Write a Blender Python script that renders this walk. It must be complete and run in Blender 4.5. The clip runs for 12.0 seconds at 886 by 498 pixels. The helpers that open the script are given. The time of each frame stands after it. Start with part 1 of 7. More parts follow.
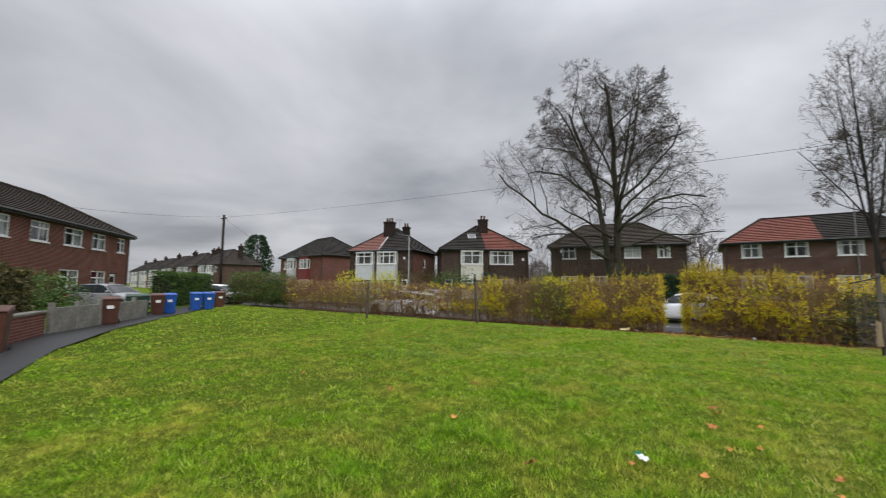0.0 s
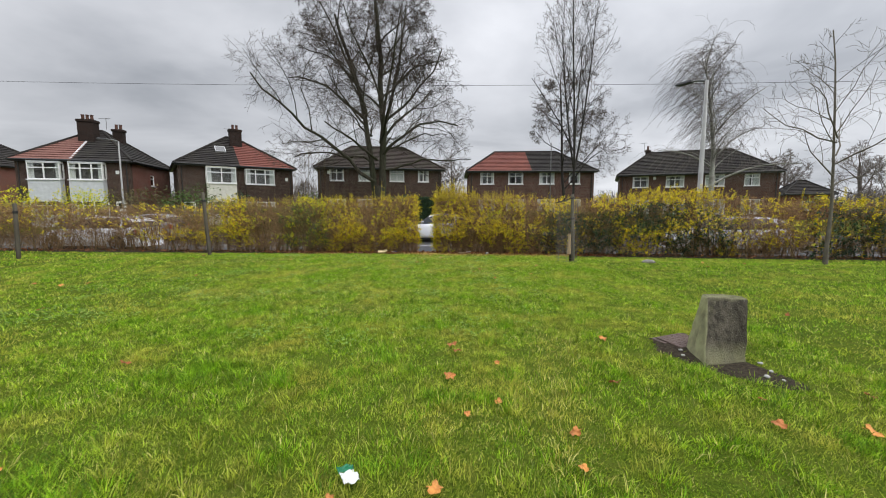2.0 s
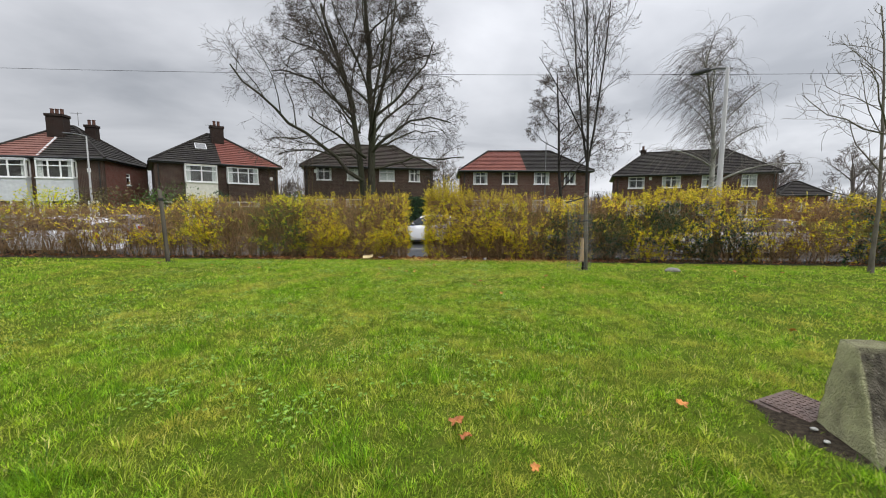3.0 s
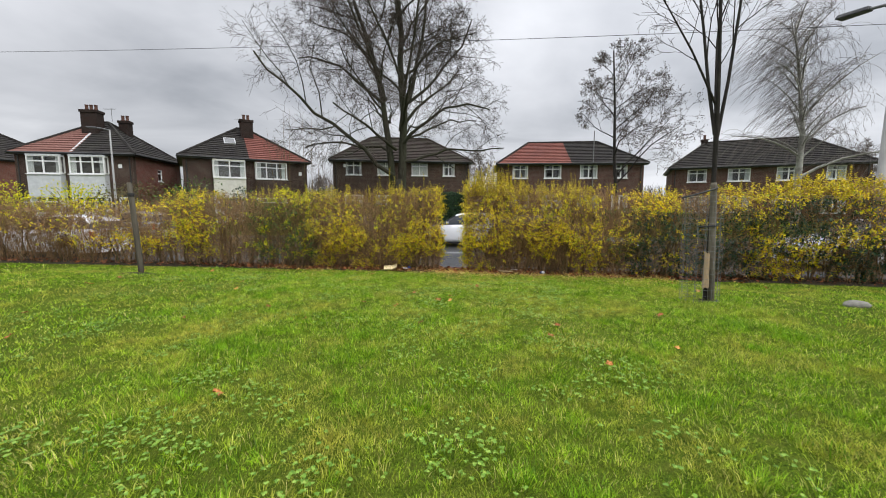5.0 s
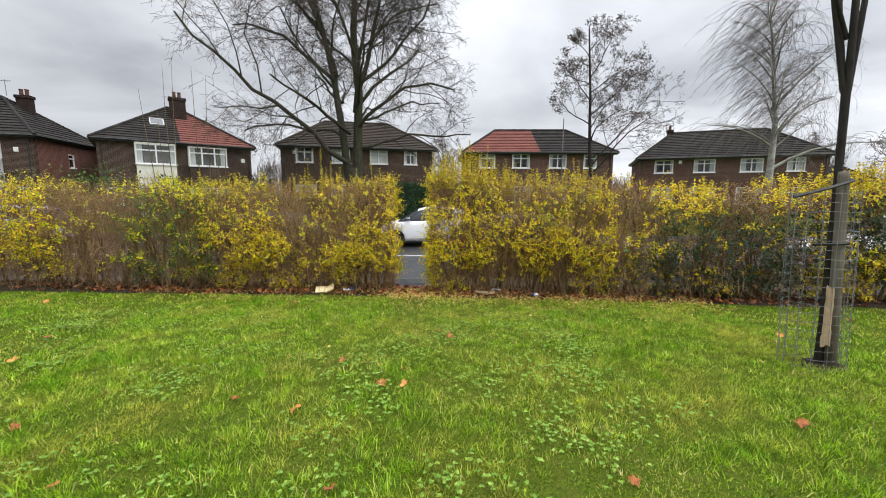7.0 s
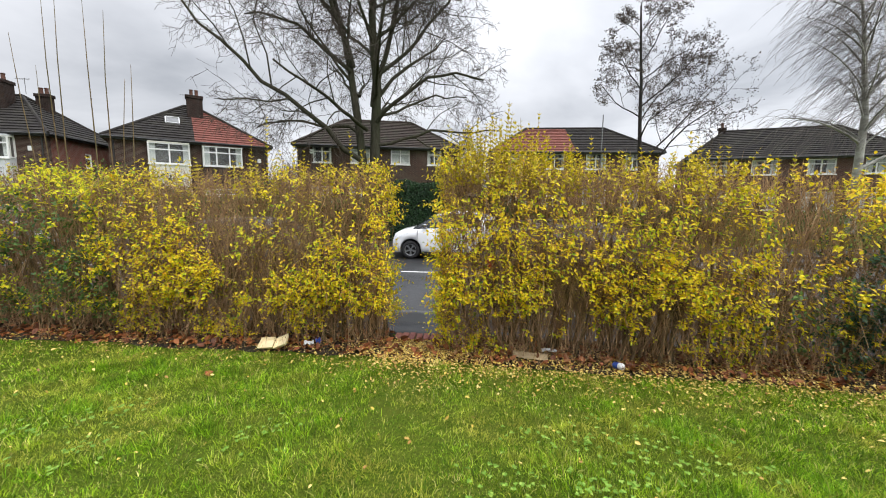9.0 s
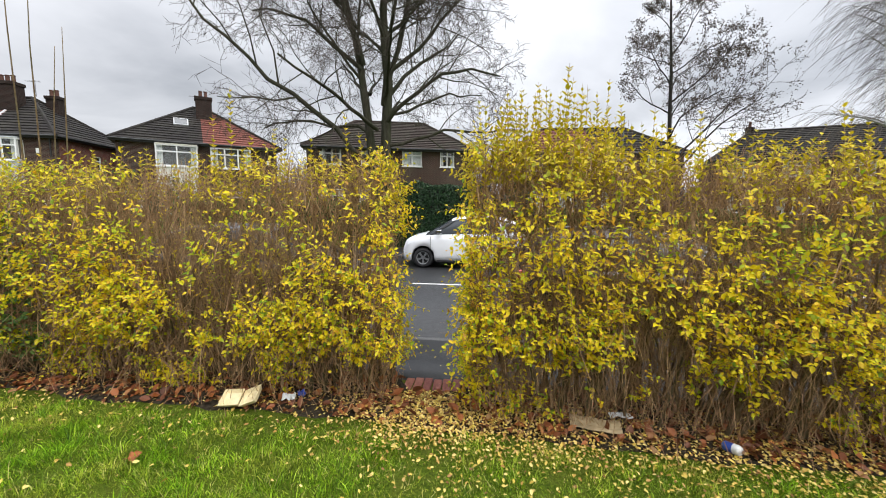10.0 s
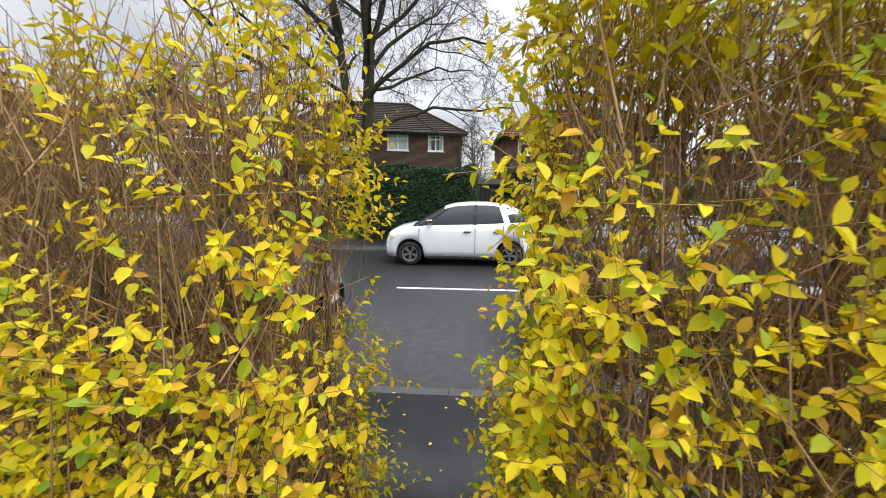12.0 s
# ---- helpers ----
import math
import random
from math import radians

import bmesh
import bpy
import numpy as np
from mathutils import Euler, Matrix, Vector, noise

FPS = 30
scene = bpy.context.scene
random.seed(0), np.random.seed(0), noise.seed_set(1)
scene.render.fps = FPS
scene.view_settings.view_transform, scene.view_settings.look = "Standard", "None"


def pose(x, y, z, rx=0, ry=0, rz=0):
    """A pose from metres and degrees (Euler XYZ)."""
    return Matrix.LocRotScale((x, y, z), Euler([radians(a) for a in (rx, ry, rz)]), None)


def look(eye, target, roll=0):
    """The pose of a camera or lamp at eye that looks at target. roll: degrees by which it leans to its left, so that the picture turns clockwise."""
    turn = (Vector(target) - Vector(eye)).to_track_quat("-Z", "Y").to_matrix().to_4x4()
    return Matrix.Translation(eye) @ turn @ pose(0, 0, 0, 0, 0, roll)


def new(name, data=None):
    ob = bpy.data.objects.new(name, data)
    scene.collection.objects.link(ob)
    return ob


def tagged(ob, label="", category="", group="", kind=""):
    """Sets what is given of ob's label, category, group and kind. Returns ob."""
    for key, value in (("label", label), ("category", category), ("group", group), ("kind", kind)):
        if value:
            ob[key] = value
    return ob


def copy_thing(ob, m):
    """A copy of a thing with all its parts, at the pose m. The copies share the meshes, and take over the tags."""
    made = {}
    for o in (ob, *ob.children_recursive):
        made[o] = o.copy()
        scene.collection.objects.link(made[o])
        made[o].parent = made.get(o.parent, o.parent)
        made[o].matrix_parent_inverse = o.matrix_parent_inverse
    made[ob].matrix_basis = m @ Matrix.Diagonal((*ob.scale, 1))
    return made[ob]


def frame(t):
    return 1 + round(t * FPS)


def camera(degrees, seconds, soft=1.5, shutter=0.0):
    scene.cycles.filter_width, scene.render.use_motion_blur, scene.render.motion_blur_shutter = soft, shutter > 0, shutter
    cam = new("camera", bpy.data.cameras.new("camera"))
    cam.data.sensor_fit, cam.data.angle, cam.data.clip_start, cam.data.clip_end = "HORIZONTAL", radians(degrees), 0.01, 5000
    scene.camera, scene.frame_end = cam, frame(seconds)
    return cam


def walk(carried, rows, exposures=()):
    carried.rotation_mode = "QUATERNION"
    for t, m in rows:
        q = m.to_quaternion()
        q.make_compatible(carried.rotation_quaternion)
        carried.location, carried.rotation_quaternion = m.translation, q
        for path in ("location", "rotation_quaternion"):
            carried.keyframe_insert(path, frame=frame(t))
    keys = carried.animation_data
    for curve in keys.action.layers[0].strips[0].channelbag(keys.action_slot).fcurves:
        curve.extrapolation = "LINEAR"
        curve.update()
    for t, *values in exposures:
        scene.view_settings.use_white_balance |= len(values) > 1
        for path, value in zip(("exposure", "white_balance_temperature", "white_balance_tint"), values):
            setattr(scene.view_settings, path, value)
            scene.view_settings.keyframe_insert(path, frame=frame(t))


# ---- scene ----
cam = camera(97.0, 12.0, soft=1.0, shutter=0.12)
PATH = [
    (0, (0.977, -14.956, 1.574), (-0.136, -13.302, 1.754), 0.3),
    (0.5, (0.874, -14.588, 1.515), (0.364, -12.654, 1.570), 0.0),
    (1, (0.968, -14.225, 1.498), (0.732, -12.242, 1.389), 0.0),
    (1.5, (1.018, -13.741, 1.465), (0.885, -11.754, 1.278), 0.0),
    (2, (0.991, -13.155, 1.499), (0.928, -11.167, 1.294), 0.0),
    (2.5, (1.076, -12.501, 1.506), (1.061, -10.512, 1.302), 0.1),
    (3, (0.904, -11.810, 1.485), (0.885, -9.820, 1.284), 0.1),
    (4.8, (0.694, -9.460, 1.499), (0.499, -7.481, 1.285), 0.1),
    (5, (0.650, -9.192, 1.523), (0.462, -7.213, 1.302), 0.1),
    (5.5, (0.514, -8.591, 1.564), (0.358, -6.611, 1.328), 0.1),
    (6, (0.542, -7.923, 1.584), (0.444, -5.941, 1.332), 0.2),
    (6.5, (0.487, -7.336, 1.614), (0.442, -5.354, 1.349), 0.2),
    (7, (0.551, -6.691, 1.634), (0.546, -4.710, 1.363), 0.2),
    (7.2, (0.547, -6.470, 1.634), (0.550, -4.488, 1.364), 0.3),
    (8.8, (0.580, -4.438, 1.590), (0.468, -2.458, 1.332), 0.4),
    (9, (0.601, -4.193, 1.595), (0.466, -2.214, 1.341), 0.6),
    (9.5, (0.587, -3.642, 1.596), (0.419, -1.664, 1.347), 0.5),
    (10, (0.395, -3.092, 1.599), (0.203, -1.116, 1.359), 0.6),
    (10.5, (0.289, -2.631, 1.587), (0.094, -0.655, 1.350), 0.7),
    (11, (0.238, -2.184, 1.603), (0.039, -0.208, 1.365), 0.7),
    (11.5, (0.237, -1.696, 1.552), (0.051, 0.279, 1.297), 0.6),
    (12, (0.140, -1.242, 1.496), (0.011, 0.731, 1.198), 0.5),
]
walk(cam, [(t, look(eye, target, roll)) for t, eye, target, roll in PATH],
     [(0, -0.22), (0.5, -0.36), (1, -0.30), (2, 0.03), (5, 0.12), (7, 0.30), (9.5, 0.42), (12, 0.42)])

# ---- world and light: overcast sky, soft sun behind the cloud ----
world = bpy.data.worlds.new("overcast_sky")
scene.world = world
world.use_nodes = True
wn, wl = world.node_tree.nodes, world.node_tree.links
wn.clear()
SUN_EL, SUN_AZ = radians(48), radians(126)
sky = wn.new("ShaderNodeTexSky")
sky.sky_type, sky.sun_disc, sky.sun_elevation, sky.sun_rotation = "NISHITA", False, SUN_EL, SUN_AZ
sky_grey = wn.new("ShaderNodeHueSaturation")
sky_grey.inputs["Saturation"].default_value, sky_grey.inputs["Value"].default_value = 0.25, 0.10
wl.new(sky.outputs[0], sky_grey.inputs["Color"])
wtc = wn.new("ShaderNodeTexCoord")
wsep = wn.new("ShaderNodeSeparateXYZ")
wl.new(wtc.outputs["Generated"], wsep.inputs[0])
# flatten the directions onto a cloud deck
wz = wn.new("ShaderNodeMath"); wz.operation = "MAXIMUM"; wz.inputs[1].default_value = 0.0
wl.new(wsep.outputs["Z"], wz.inputs[0])
wza = wn.new("ShaderNodeMath"); wza.operation = "ADD"; wza.inputs[1].default_value = 0.16
wl.new(wz.outputs[0], wza.inputs[0])
wdx = wn.new("ShaderNodeMath"); wdx.operation = "DIVIDE"
wdy = wn.new("ShaderNodeMath"); wdy.operation = "DIVIDE"
wl.new(wsep.outputs["X"], wdx.inputs[0]); wl.new(wza.outputs[0], wdx.inputs[1])
wl.new(wsep.outputs["Y"], wdy.inputs[0]); wl.new(wza.outputs[0], wdy.inputs[1])
wcomb = wn.new("ShaderNodeCombineXYZ")
wl.new(wdx.outputs[0], wcomb.inputs["X"]); wl.new(wdy.outputs[0], wcomb.inputs["Y"])
wcl = wn.new("ShaderNodeTexNoise")
wcl.inputs["Scale"].default_value, wcl.inputs["Detail"].default_value, wcl.inputs["Roughness"].default_value = 0.75, 6, 0.5
wcl.inputs["Distortion"].default_value = 0.35
wl.new(wcomb.outputs[0], wcl.inputs["Vector"])
wramp = wn.new("ShaderNodeValToRGB")
wramp.color_ramp.elements[0].position, wramp.color_ramp.elements[0].color = 0.33, (0.345, 0.366, 0.405, 1)
wramp.color_ramp.elements[1].position, wramp.color_ramp.elements[1].color = 0.66, (0.745, 0.762, 0.805, 1)
wl.new(wcl.outputs["Fac"], wramp.inputs[0])
# an overcast sky is about three times as bright overhead as at the horizon
wgrad = wn.new("ShaderNodeValToRGB")
wgrad.color_ramp.interpolation = "EASE"
e0, e1 = wgrad.color_ramp.elements
e0.position, e0.color = 0.0, (1.0, 1.0, 1.0, 1)
e1.position, e1.color = 0.95, (4.4, 4.4, 4.4, 1)
mid = wgrad.color_ramp.elements.new(0.48); mid.color = (1.26, 1.26, 1.27, 1)
wl.new(wz.outputs[0], wgrad.inputs[0])
wmul = wn.new("ShaderNodeMix"); wmul.data_type, wmul.blend_type = "RGBA", "MULTIPLY"
wmul.inputs[0].default_value = 1.0
wl.new(wramp.outputs[0], wmul.inputs[6]); wl.new(wgrad.outputs[0], wmul.inputs[7])
# a little brighter on the side of the hidden sun
wside = wn.new("ShaderNodeMapRange")
wside.inputs[1].default_value, wside.inputs[2].default_value, wside.inputs[3].default_value, wside.inputs[4].default_value = -1.0, 1.0, 0.84, 1.28
wl.new(wsep.outputs["X"], wside.inputs[0])
wlit = wn.new("ShaderNodeMix"); wlit.data_type, wlit.blend_type = "RGBA", "MULTIPLY"
wlit.inputs[0].default_value = 1.0
wl.new(wmul.outputs[2], wlit.inputs[6]); wl.new(wside.outputs[0], wlit.inputs[7])
wmix = wn.new("ShaderNodeMix"); wmix.data_type = "RGBA"; wmix.inputs[0].default_value = 0.88
wl.new(sky_grey.outputs[0], wmix.inputs[6]); wl.new(wlit.outputs[2], wmix.inputs[7])
wbg = wn.new("ShaderNodeBackground"); wbg.inputs["Strength"].default_value = 1.0
wl.new(wmix.outputs[2], wbg.inputs["Color"])
wout = wn.new("ShaderNodeOutputWorld")
wl.new(wbg.outputs[0], wout.inputs["Surface"])
sun_data = bpy.data.lights.new("sun", "SUN")
sun_data.energy, sun_data.angle, sun_data.color = 1.5, radians(40), (1.0, 0.965, 0.91)
sun = new("sun", sun_data)
sun.matrix_world = look((30, -22, 42), (0, 0, 0))

# ---- materials ----
MATS = {}


def surf(name, c1, c2, scale=6.0, rough=0.8, bump=0.15, bscale=None, metal=0.0, c3=None, big=0.35, island=0.0, spec=0.4,
         coat=0.0, trans=0.0, stretch=(1, 1, 1), bdist=0.02, objrand=0.0):
    """Two-scale mottled surface: grain between c1 and c2, large stains towards c3, fine relief."""
    if name in MATS:
        return MATS[name]
    m = bpy.data.materials.new(name)
    m.use_nodes = True
    n, l = m.node_tree.nodes, m.node_tree.links
    b = n["Principled BSDF"]
    tc = n.new("ShaderNodeTexCoord")
    mp = n.new("ShaderNodeMapping"); mp.inputs["Scale"].default_value = stretch
    l.new(tc.outputs["Object"], mp.inputs[0])
    t1 = n.new("ShaderNodeTexNoise"); t1.inputs["Scale"].default_value, t1.inputs["Detail"].default_value = scale, 6
    l.new(mp.outputs[0], t1.inputs["Vector"])
    r1 = n.new("ShaderNodeValToRGB")
    r1.color_ramp.elements[0].position, r1.color_ramp.elements[0].color = 0.32, (*c1, 1)
    r1.color_ramp.elements[1].position, r1.color_ramp.elements[1].color = 0.68, (*c2, 1)
    l.new(t1.outputs["Fac"], r1.inputs[0])
    out = r1.outputs[0]
    t2 = n.new("ShaderNodeTexNoise"); t2.inputs["Scale"].default_value, t2.inputs["Detail"].default_value = scale * 0.13, 4
    l.new(mp.outputs[0], t2.inputs["Vector"])
    c3 = c3 or tuple(0.55 * a + 0.25 * bb for a, bb in zip(c1, c2))
    rr = n.new("ShaderNodeMapRange"); rr.inputs[1].default_value, rr.inputs[2].default_value = 0.42, 0.68
    rr.inputs[4].default_value = big
    l.new(t2.outputs["Fac"], rr.inputs[0])
    mx = n.new("ShaderNodeMix"); mx.data_type = "RGBA"
    l.new(rr.outputs[0], mx.inputs[0]); l.new(out, mx.inputs[6]); mx.inputs[7].default_value = (*c3, 1)
    out = mx.outputs[2]
    if island or objrand:
        src = n.new("ShaderNodeObjectInfo").outputs["Random"] if objrand else n.new("ShaderNodeNewGeometry").outputs["Random Per Island"]
        hv = n.new("ShaderNodeHueSaturation")
        k = island or objrand
        mr = n.new("ShaderNodeMapRange"); mr.inputs[3].default_value, mr.inputs[4].default_value = 1 - k, 1 + k
        l.new(src, mr.inputs[0]); l.new(mr.outputs[0], hv.inputs["Value"])
        mh = n.new("ShaderNodeMapRange"); mh.inputs[3].default_value, mh.inputs[4].default_value = 0.5 - 0.03 * k, 0.5 + 0.03 * k
        l.new(src, mh.inputs[0]); l.new(mh.outputs[0], hv.inputs["Hue"])
        l.new(out, hv.inputs["Color"]); out = hv.outputs[0]
    l.new(out, b.inputs["Base Color"])
    b.inputs["Roughness"].default_value, b.inputs["Metallic"].default_value = rough, metal
    b.inputs["Specular IOR Level"].default_value = spec
    b.inputs["Coat Weight"].default_value = coat
    b.inputs["Coat Roughness"].default_value = 0.06
    if trans:
        b.inputs["Transmission Weight"].default_value = trans
    if bump:
        t3 = n.new("ShaderNodeTexNoise"); t3.inputs["Scale"].default_value, t3.inputs["Detail"].default_value = bscale or scale * 4, 5
        l.new(mp.outputs[0], t3.inputs["Vector"])
        bp = n.new("ShaderNodeBump"); bp.inputs["Strength"].default_value, bp.inputs["Distance"].default_value = bump, bdist
        l.new(t3.outputs["Fac"], bp.inputs["Height"]); l.new(bp.outputs[0], b.inputs["Normal"])
    MATS[name] = m
    return m


def leafy(name, stops, rough=0.5, thin=0.45, patch=0.0, pscale=1.2, cp=None, mottle=0.0):
    """Leaf or blade: colour picked per island from stops [(pos, colour)], light passing through it."""
    m = bpy.data.materials.new(name)
    m.use_nodes = True
    n, l = m.node_tree.nodes, m.node_tree.links
    b = n["Principled BSDF"]
    g = n.new("ShaderNodeNewGeometry")
    r = n.new("ShaderNodeValToRGB")
    els = r.color_ramp.elements
    els[0].position, els[0].color = stops[0][0], (*stops[0][1], 1)
    els[1].position, els[1].color = stops[-1][0], (*stops[-1][1], 1)
    for p, c in stops[1:-1]:
        els.new(p).color = (*c, 1)
    l.new(g.outputs["Random Per Island"], r.inputs[0])
    out = r.outputs[0]
    if patch:
        tc = n.new("ShaderNodeTexCoord")
        t = n.new("ShaderNodeTexNoise"); t.inputs["Scale"].default_value, t.inputs["Detail"].default_value = pscale, 4
        l.new(tc.outputs["Object"], t.inputs["Vector"])
        mr = n.new("ShaderNodeMapRange"); mr.inputs[1].default_value, mr.inputs[2].default_value, mr.inputs[4].default_value = 0.45, 0.68, patch
        l.new(t.outputs["Fac"], mr.inputs[0])
        mx = n.new("ShaderNodeMix"); mx.data_type = "RGBA"
        l.new(mr.outputs[0], mx.inputs[0]); l.new(out, mx.inputs[6]); mx.inputs[7].default_value = (*cp, 1)
        out = mx.outputs[2]
    if mottle:
        # colour value differs from tuft to tuft
        tc2 = n.new("ShaderNodeTexCoord")
        t2 = n.new("ShaderNodeTexNoise"); t2.inputs["Scale"].default_value, t2.inputs["Detail"].default_value = 9.0, 5
        t2.inputs["Roughness"].default_value = 0.65
        l.new(tc2.outputs["Object"], t2.inputs["Vector"])
        mv = n.new("ShaderNodeMapRange"); mv.inputs[1].default_value, mv.inputs[2].default_value = 0.36, 0.64
        mv.inputs[3].default_value, mv.inputs[4].default_value = 1 - mottle, 1 + mottle * 0.75
        l.new(t2.outputs["Fac"], mv.inputs[0])
        hv = n.new("ShaderNodeHueSaturation"); l.new(mv.outputs[0], hv.inputs["Value"]); l.new(out, hv.inputs["Color"])
        out = hv.outputs[0]
    l.new(out, b.inputs["Base Color"])
    b.inputs["Roughness"].default_value = rough
    b.inputs["Specular IOR Level"].default_value = 0.35
    tr = n.new("ShaderNodeBsdfTranslucent")
    l.new(out, tr.inputs["Color"])
    ms = n.new("ShaderNodeMixShader"); ms.inputs[0].default_value = thin
    l.new(b.outputs[0], ms.inputs[1]); l.new(tr.outputs[0], ms.inputs[2])
    l.new(ms.outputs[0], n["Material Output"].inputs["Surface"])
    return m


def bricked(name, c1, c2, mortar, row=0.075, wide=0.225):
    m = bpy.data.materials.new(name)
    m.use_nodes = True
    n, l = m.node_tree.nodes, m.node_tree.links
    b = n["Principled BSDF"]
    tc = n.new("ShaderNodeTexCoord")
    sp = n.new("ShaderNodeSeparateXYZ"); l.new(tc.outputs["Object"], sp.inputs[0])
    ad = n.new("ShaderNodeMath"); ad.operation = "ADD"
    l.new(sp.outputs["X"], ad.inputs[0]); l.new(sp.outputs["Y"], ad.inputs[1])
    cb = n.new("ShaderNodeCombineXYZ"); l.new(ad.outputs[0], cb.inputs["X"]); l.new(sp.outputs["Z"], cb.inputs["Y"])
    bt = n.new("ShaderNodeTexBrick")
    bt.inputs["Color1"].default_value, bt.inputs["Color2"].default_value, bt.inputs["Mortar"].default_value = (*c1, 1), (*c2, 1), (*mortar, 1)
    bt.inputs["Scale"].default_value, bt.inputs["Brick Width"].default_value, bt.inputs["Row Height"].default_value = 1.0, wide, row
    bt.inputs["Mortar Size"].default_value, bt.inputs["Bias"].default_value = 0.011, -0.1
    l.new(cb.outputs[0], bt.inputs["Vector"])
    t = n.new("ShaderNodeTexNoise"); t.inputs["Scale"].default_value, t.inputs["Detail"].default_value = 0.9, 6
    l.new(tc.outputs["Object"], t.inputs["Vector"])
    mr = n.new("ShaderNodeMapRange"); mr.inputs[3].default_value, mr.inputs[4].default_value = 0.6, 1.35
    l.new(t.outputs["Fac"], mr.inputs[0])
    hv = n.new("ShaderNodeHueSaturation"); l.new(mr.outputs[0], hv.inputs["Value"]); l.new(bt.outputs["Color"], hv.inputs["Color"])
    l.new(hv.outputs[0], b.inputs["Base Color"])
    b.inputs["Roughness"].default_value, b.inputs["Specular IOR Level"].default_value = 0.9, 0.15
    bp = n.new("ShaderNodeBump"); bp.inputs["Strength"].default_value, bp.inputs["Distance"].default_value, bp.invert = 0.6, 0.01, True
    l.new(bt.outputs["Fac"], bp.inputs["Height"]); l.new(bp.outputs[0], b.inputs["Normal"])
    return m


def glassy(name):
    m = bpy.data.materials.new(name)
    m.use_nodes = True
    b = m.node_tree.nodes["Principled BSDF"]
    b.inputs["Base Color"].default_value = (0.85, 0.9, 0.9, 1)
    b.inputs["Transmission Weight"].default_value, b.inputs["Roughness"].default_value, b.inputs["IOR"].default_value = 1.0, 0.02, 1.45
    return m


BRICK_DARK = bricked("brick_dark", (0.034, 0.018, 0.014), (0.064, 0.029, 0.022), (0.15, 0.125, 0.105))
BRICK_SOOT = bricked("brick_sooty", (0.018, 0.011, 0.009), (0.034, 0.018, 0.014), (0.05, 0.042, 0.037))
BRICK_RED = bricked("brick_red", (0.125, 0.034, 0.026), (0.175, 0.050, 0.037), (0.21, 0.16, 0.13))
BRICK_BROWN = bricked("brick_brown", (0.058, 0.025, 0.020), (0.10, 0.040, 0.030), (0.17, 0.14, 0.12))
TILE_DARK = surf("roof_tile_dark", (0.018, 0.016, 0.0155), (0.038, 0.034, 0.032), 9, 0.8, 0.25, c3=(0.05, 0.047, 0.038), big=0.6, spec=0.12)
TILE_BROWN = surf("roof_tile_brown", (0.034, 0.026, 0.023), (0.066, 0.051, 0.044), 9, 0.8, 0.25, c3=(0.055, 0.056, 0.038), big=0.6, spec=0.12)
TILE_RED = surf("roof_tile_red", (0.15, 0.055, 0.043), (0.225, 0.088, 0.068), 9, 0.75, 0.25, c3=(0.12, 0.05, 0.045), big=0.5, spec=0.12)
TILE_PALE = surf("roof_tile_weathered_red", (0.16, 0.075, 0.06), (0.23, 0.12, 0.10), 9, 0.8, 0.25, big=0.5, spec=0.12)
LEAD = surf("lead_flashing", (0.42, 0.42, 0.43), (0.55, 0.55, 0.56), 4, 0.5, 0.05)
UPVC = surf("white_upvc", (0.74, 0.75, 0.75), (0.82, 0.82, 0.82), 5, 0.35, 0.03, big=0.15)
RENDER_WHITE = surf("cream_render_panel", (0.62, 0.60, 0.53), (0.72, 0.70, 0.64), 5, 0.8, 0.15)
PANEL_GREY = surf("pale_grey_cladding", (0.50, 0.52, 0.55), (0.60, 0.62, 0.65), 5, 0.6, 0.05)
PANEL_RED = surf("red_tile_cladding", (0.15, 0.025, 0.03), (0.22, 0.04, 0.045), 8, 0.7, 0.2)
GUTTER = surf("black_gutter_plastic", (0.02, 0.02, 0.021), (0.035, 0.035, 0.036), 6, 0.45, 0.03)
GLASS = glassy("window_glass")
CURTAIN = surf("net_curtain", (0.5, 0.5, 0.48), (0.68, 0.68, 0.66), 3, 0.9, 0.1, stretch=(8, 8, 0.5))
# the dimness of the rooms is put into this wall colour
ROOM = surf("dim_room_wall", (0.10, 0.095, 0.09), (0.15, 0.14, 0.13), 2, 0.9, 0.0)
TERRACOTTA = surf("sooty_chimney_pot", (0.07, 0.032, 0.022), (0.13, 0.058, 0.04), 8, 0.8, 0.15)
ASPHALT = surf("wet_asphalt_road", (0.017, 0.0175, 0.0185), (0.038, 0.0385, 0.040), 60, 0.40, 0.5, bscale=180, c3=(0.054, 0.054, 0.056), big=0.5, bdist=0.006)
TARMAC = surf("wet_tarmac_pavement", (0.011, 0.0115, 0.0125), (0.022, 0.0228, 0.0243), 45, 0.45, 0.35, bscale=150, c3=(0.034, 0.034, 0.0355), big=0.5, bdist=0.005)
KERB = surf("granite_kerb", (0.055, 0.054, 0.053), (0.095, 0.093, 0.09), 30, 0.55, 0.3, big=0.5)
PAINT = surf("road_paint", (0.55, 0.55, 0.53), (0.75, 0.75, 0.73), 25, 0.6, 0.15, c3=(0.3, 0.3, 0.3), big=0.5)
CONCRETE = surf("weathered_concrete", (0.16, 0.15, 0.13), (0.30, 0.285, 0.25), 14, 0.9, 0.5, c3=(0.11, 0.11, 0.085), big=0.6)
SOIL = surf("dark_soil", (0.026, 0.020, 0.014), (0.100, 0.078, 0.054), 34, 0.95, 1.0, c3=(0.045, 0.04, 0.028), big=0.5, bdist=0.03, spec=0.1)
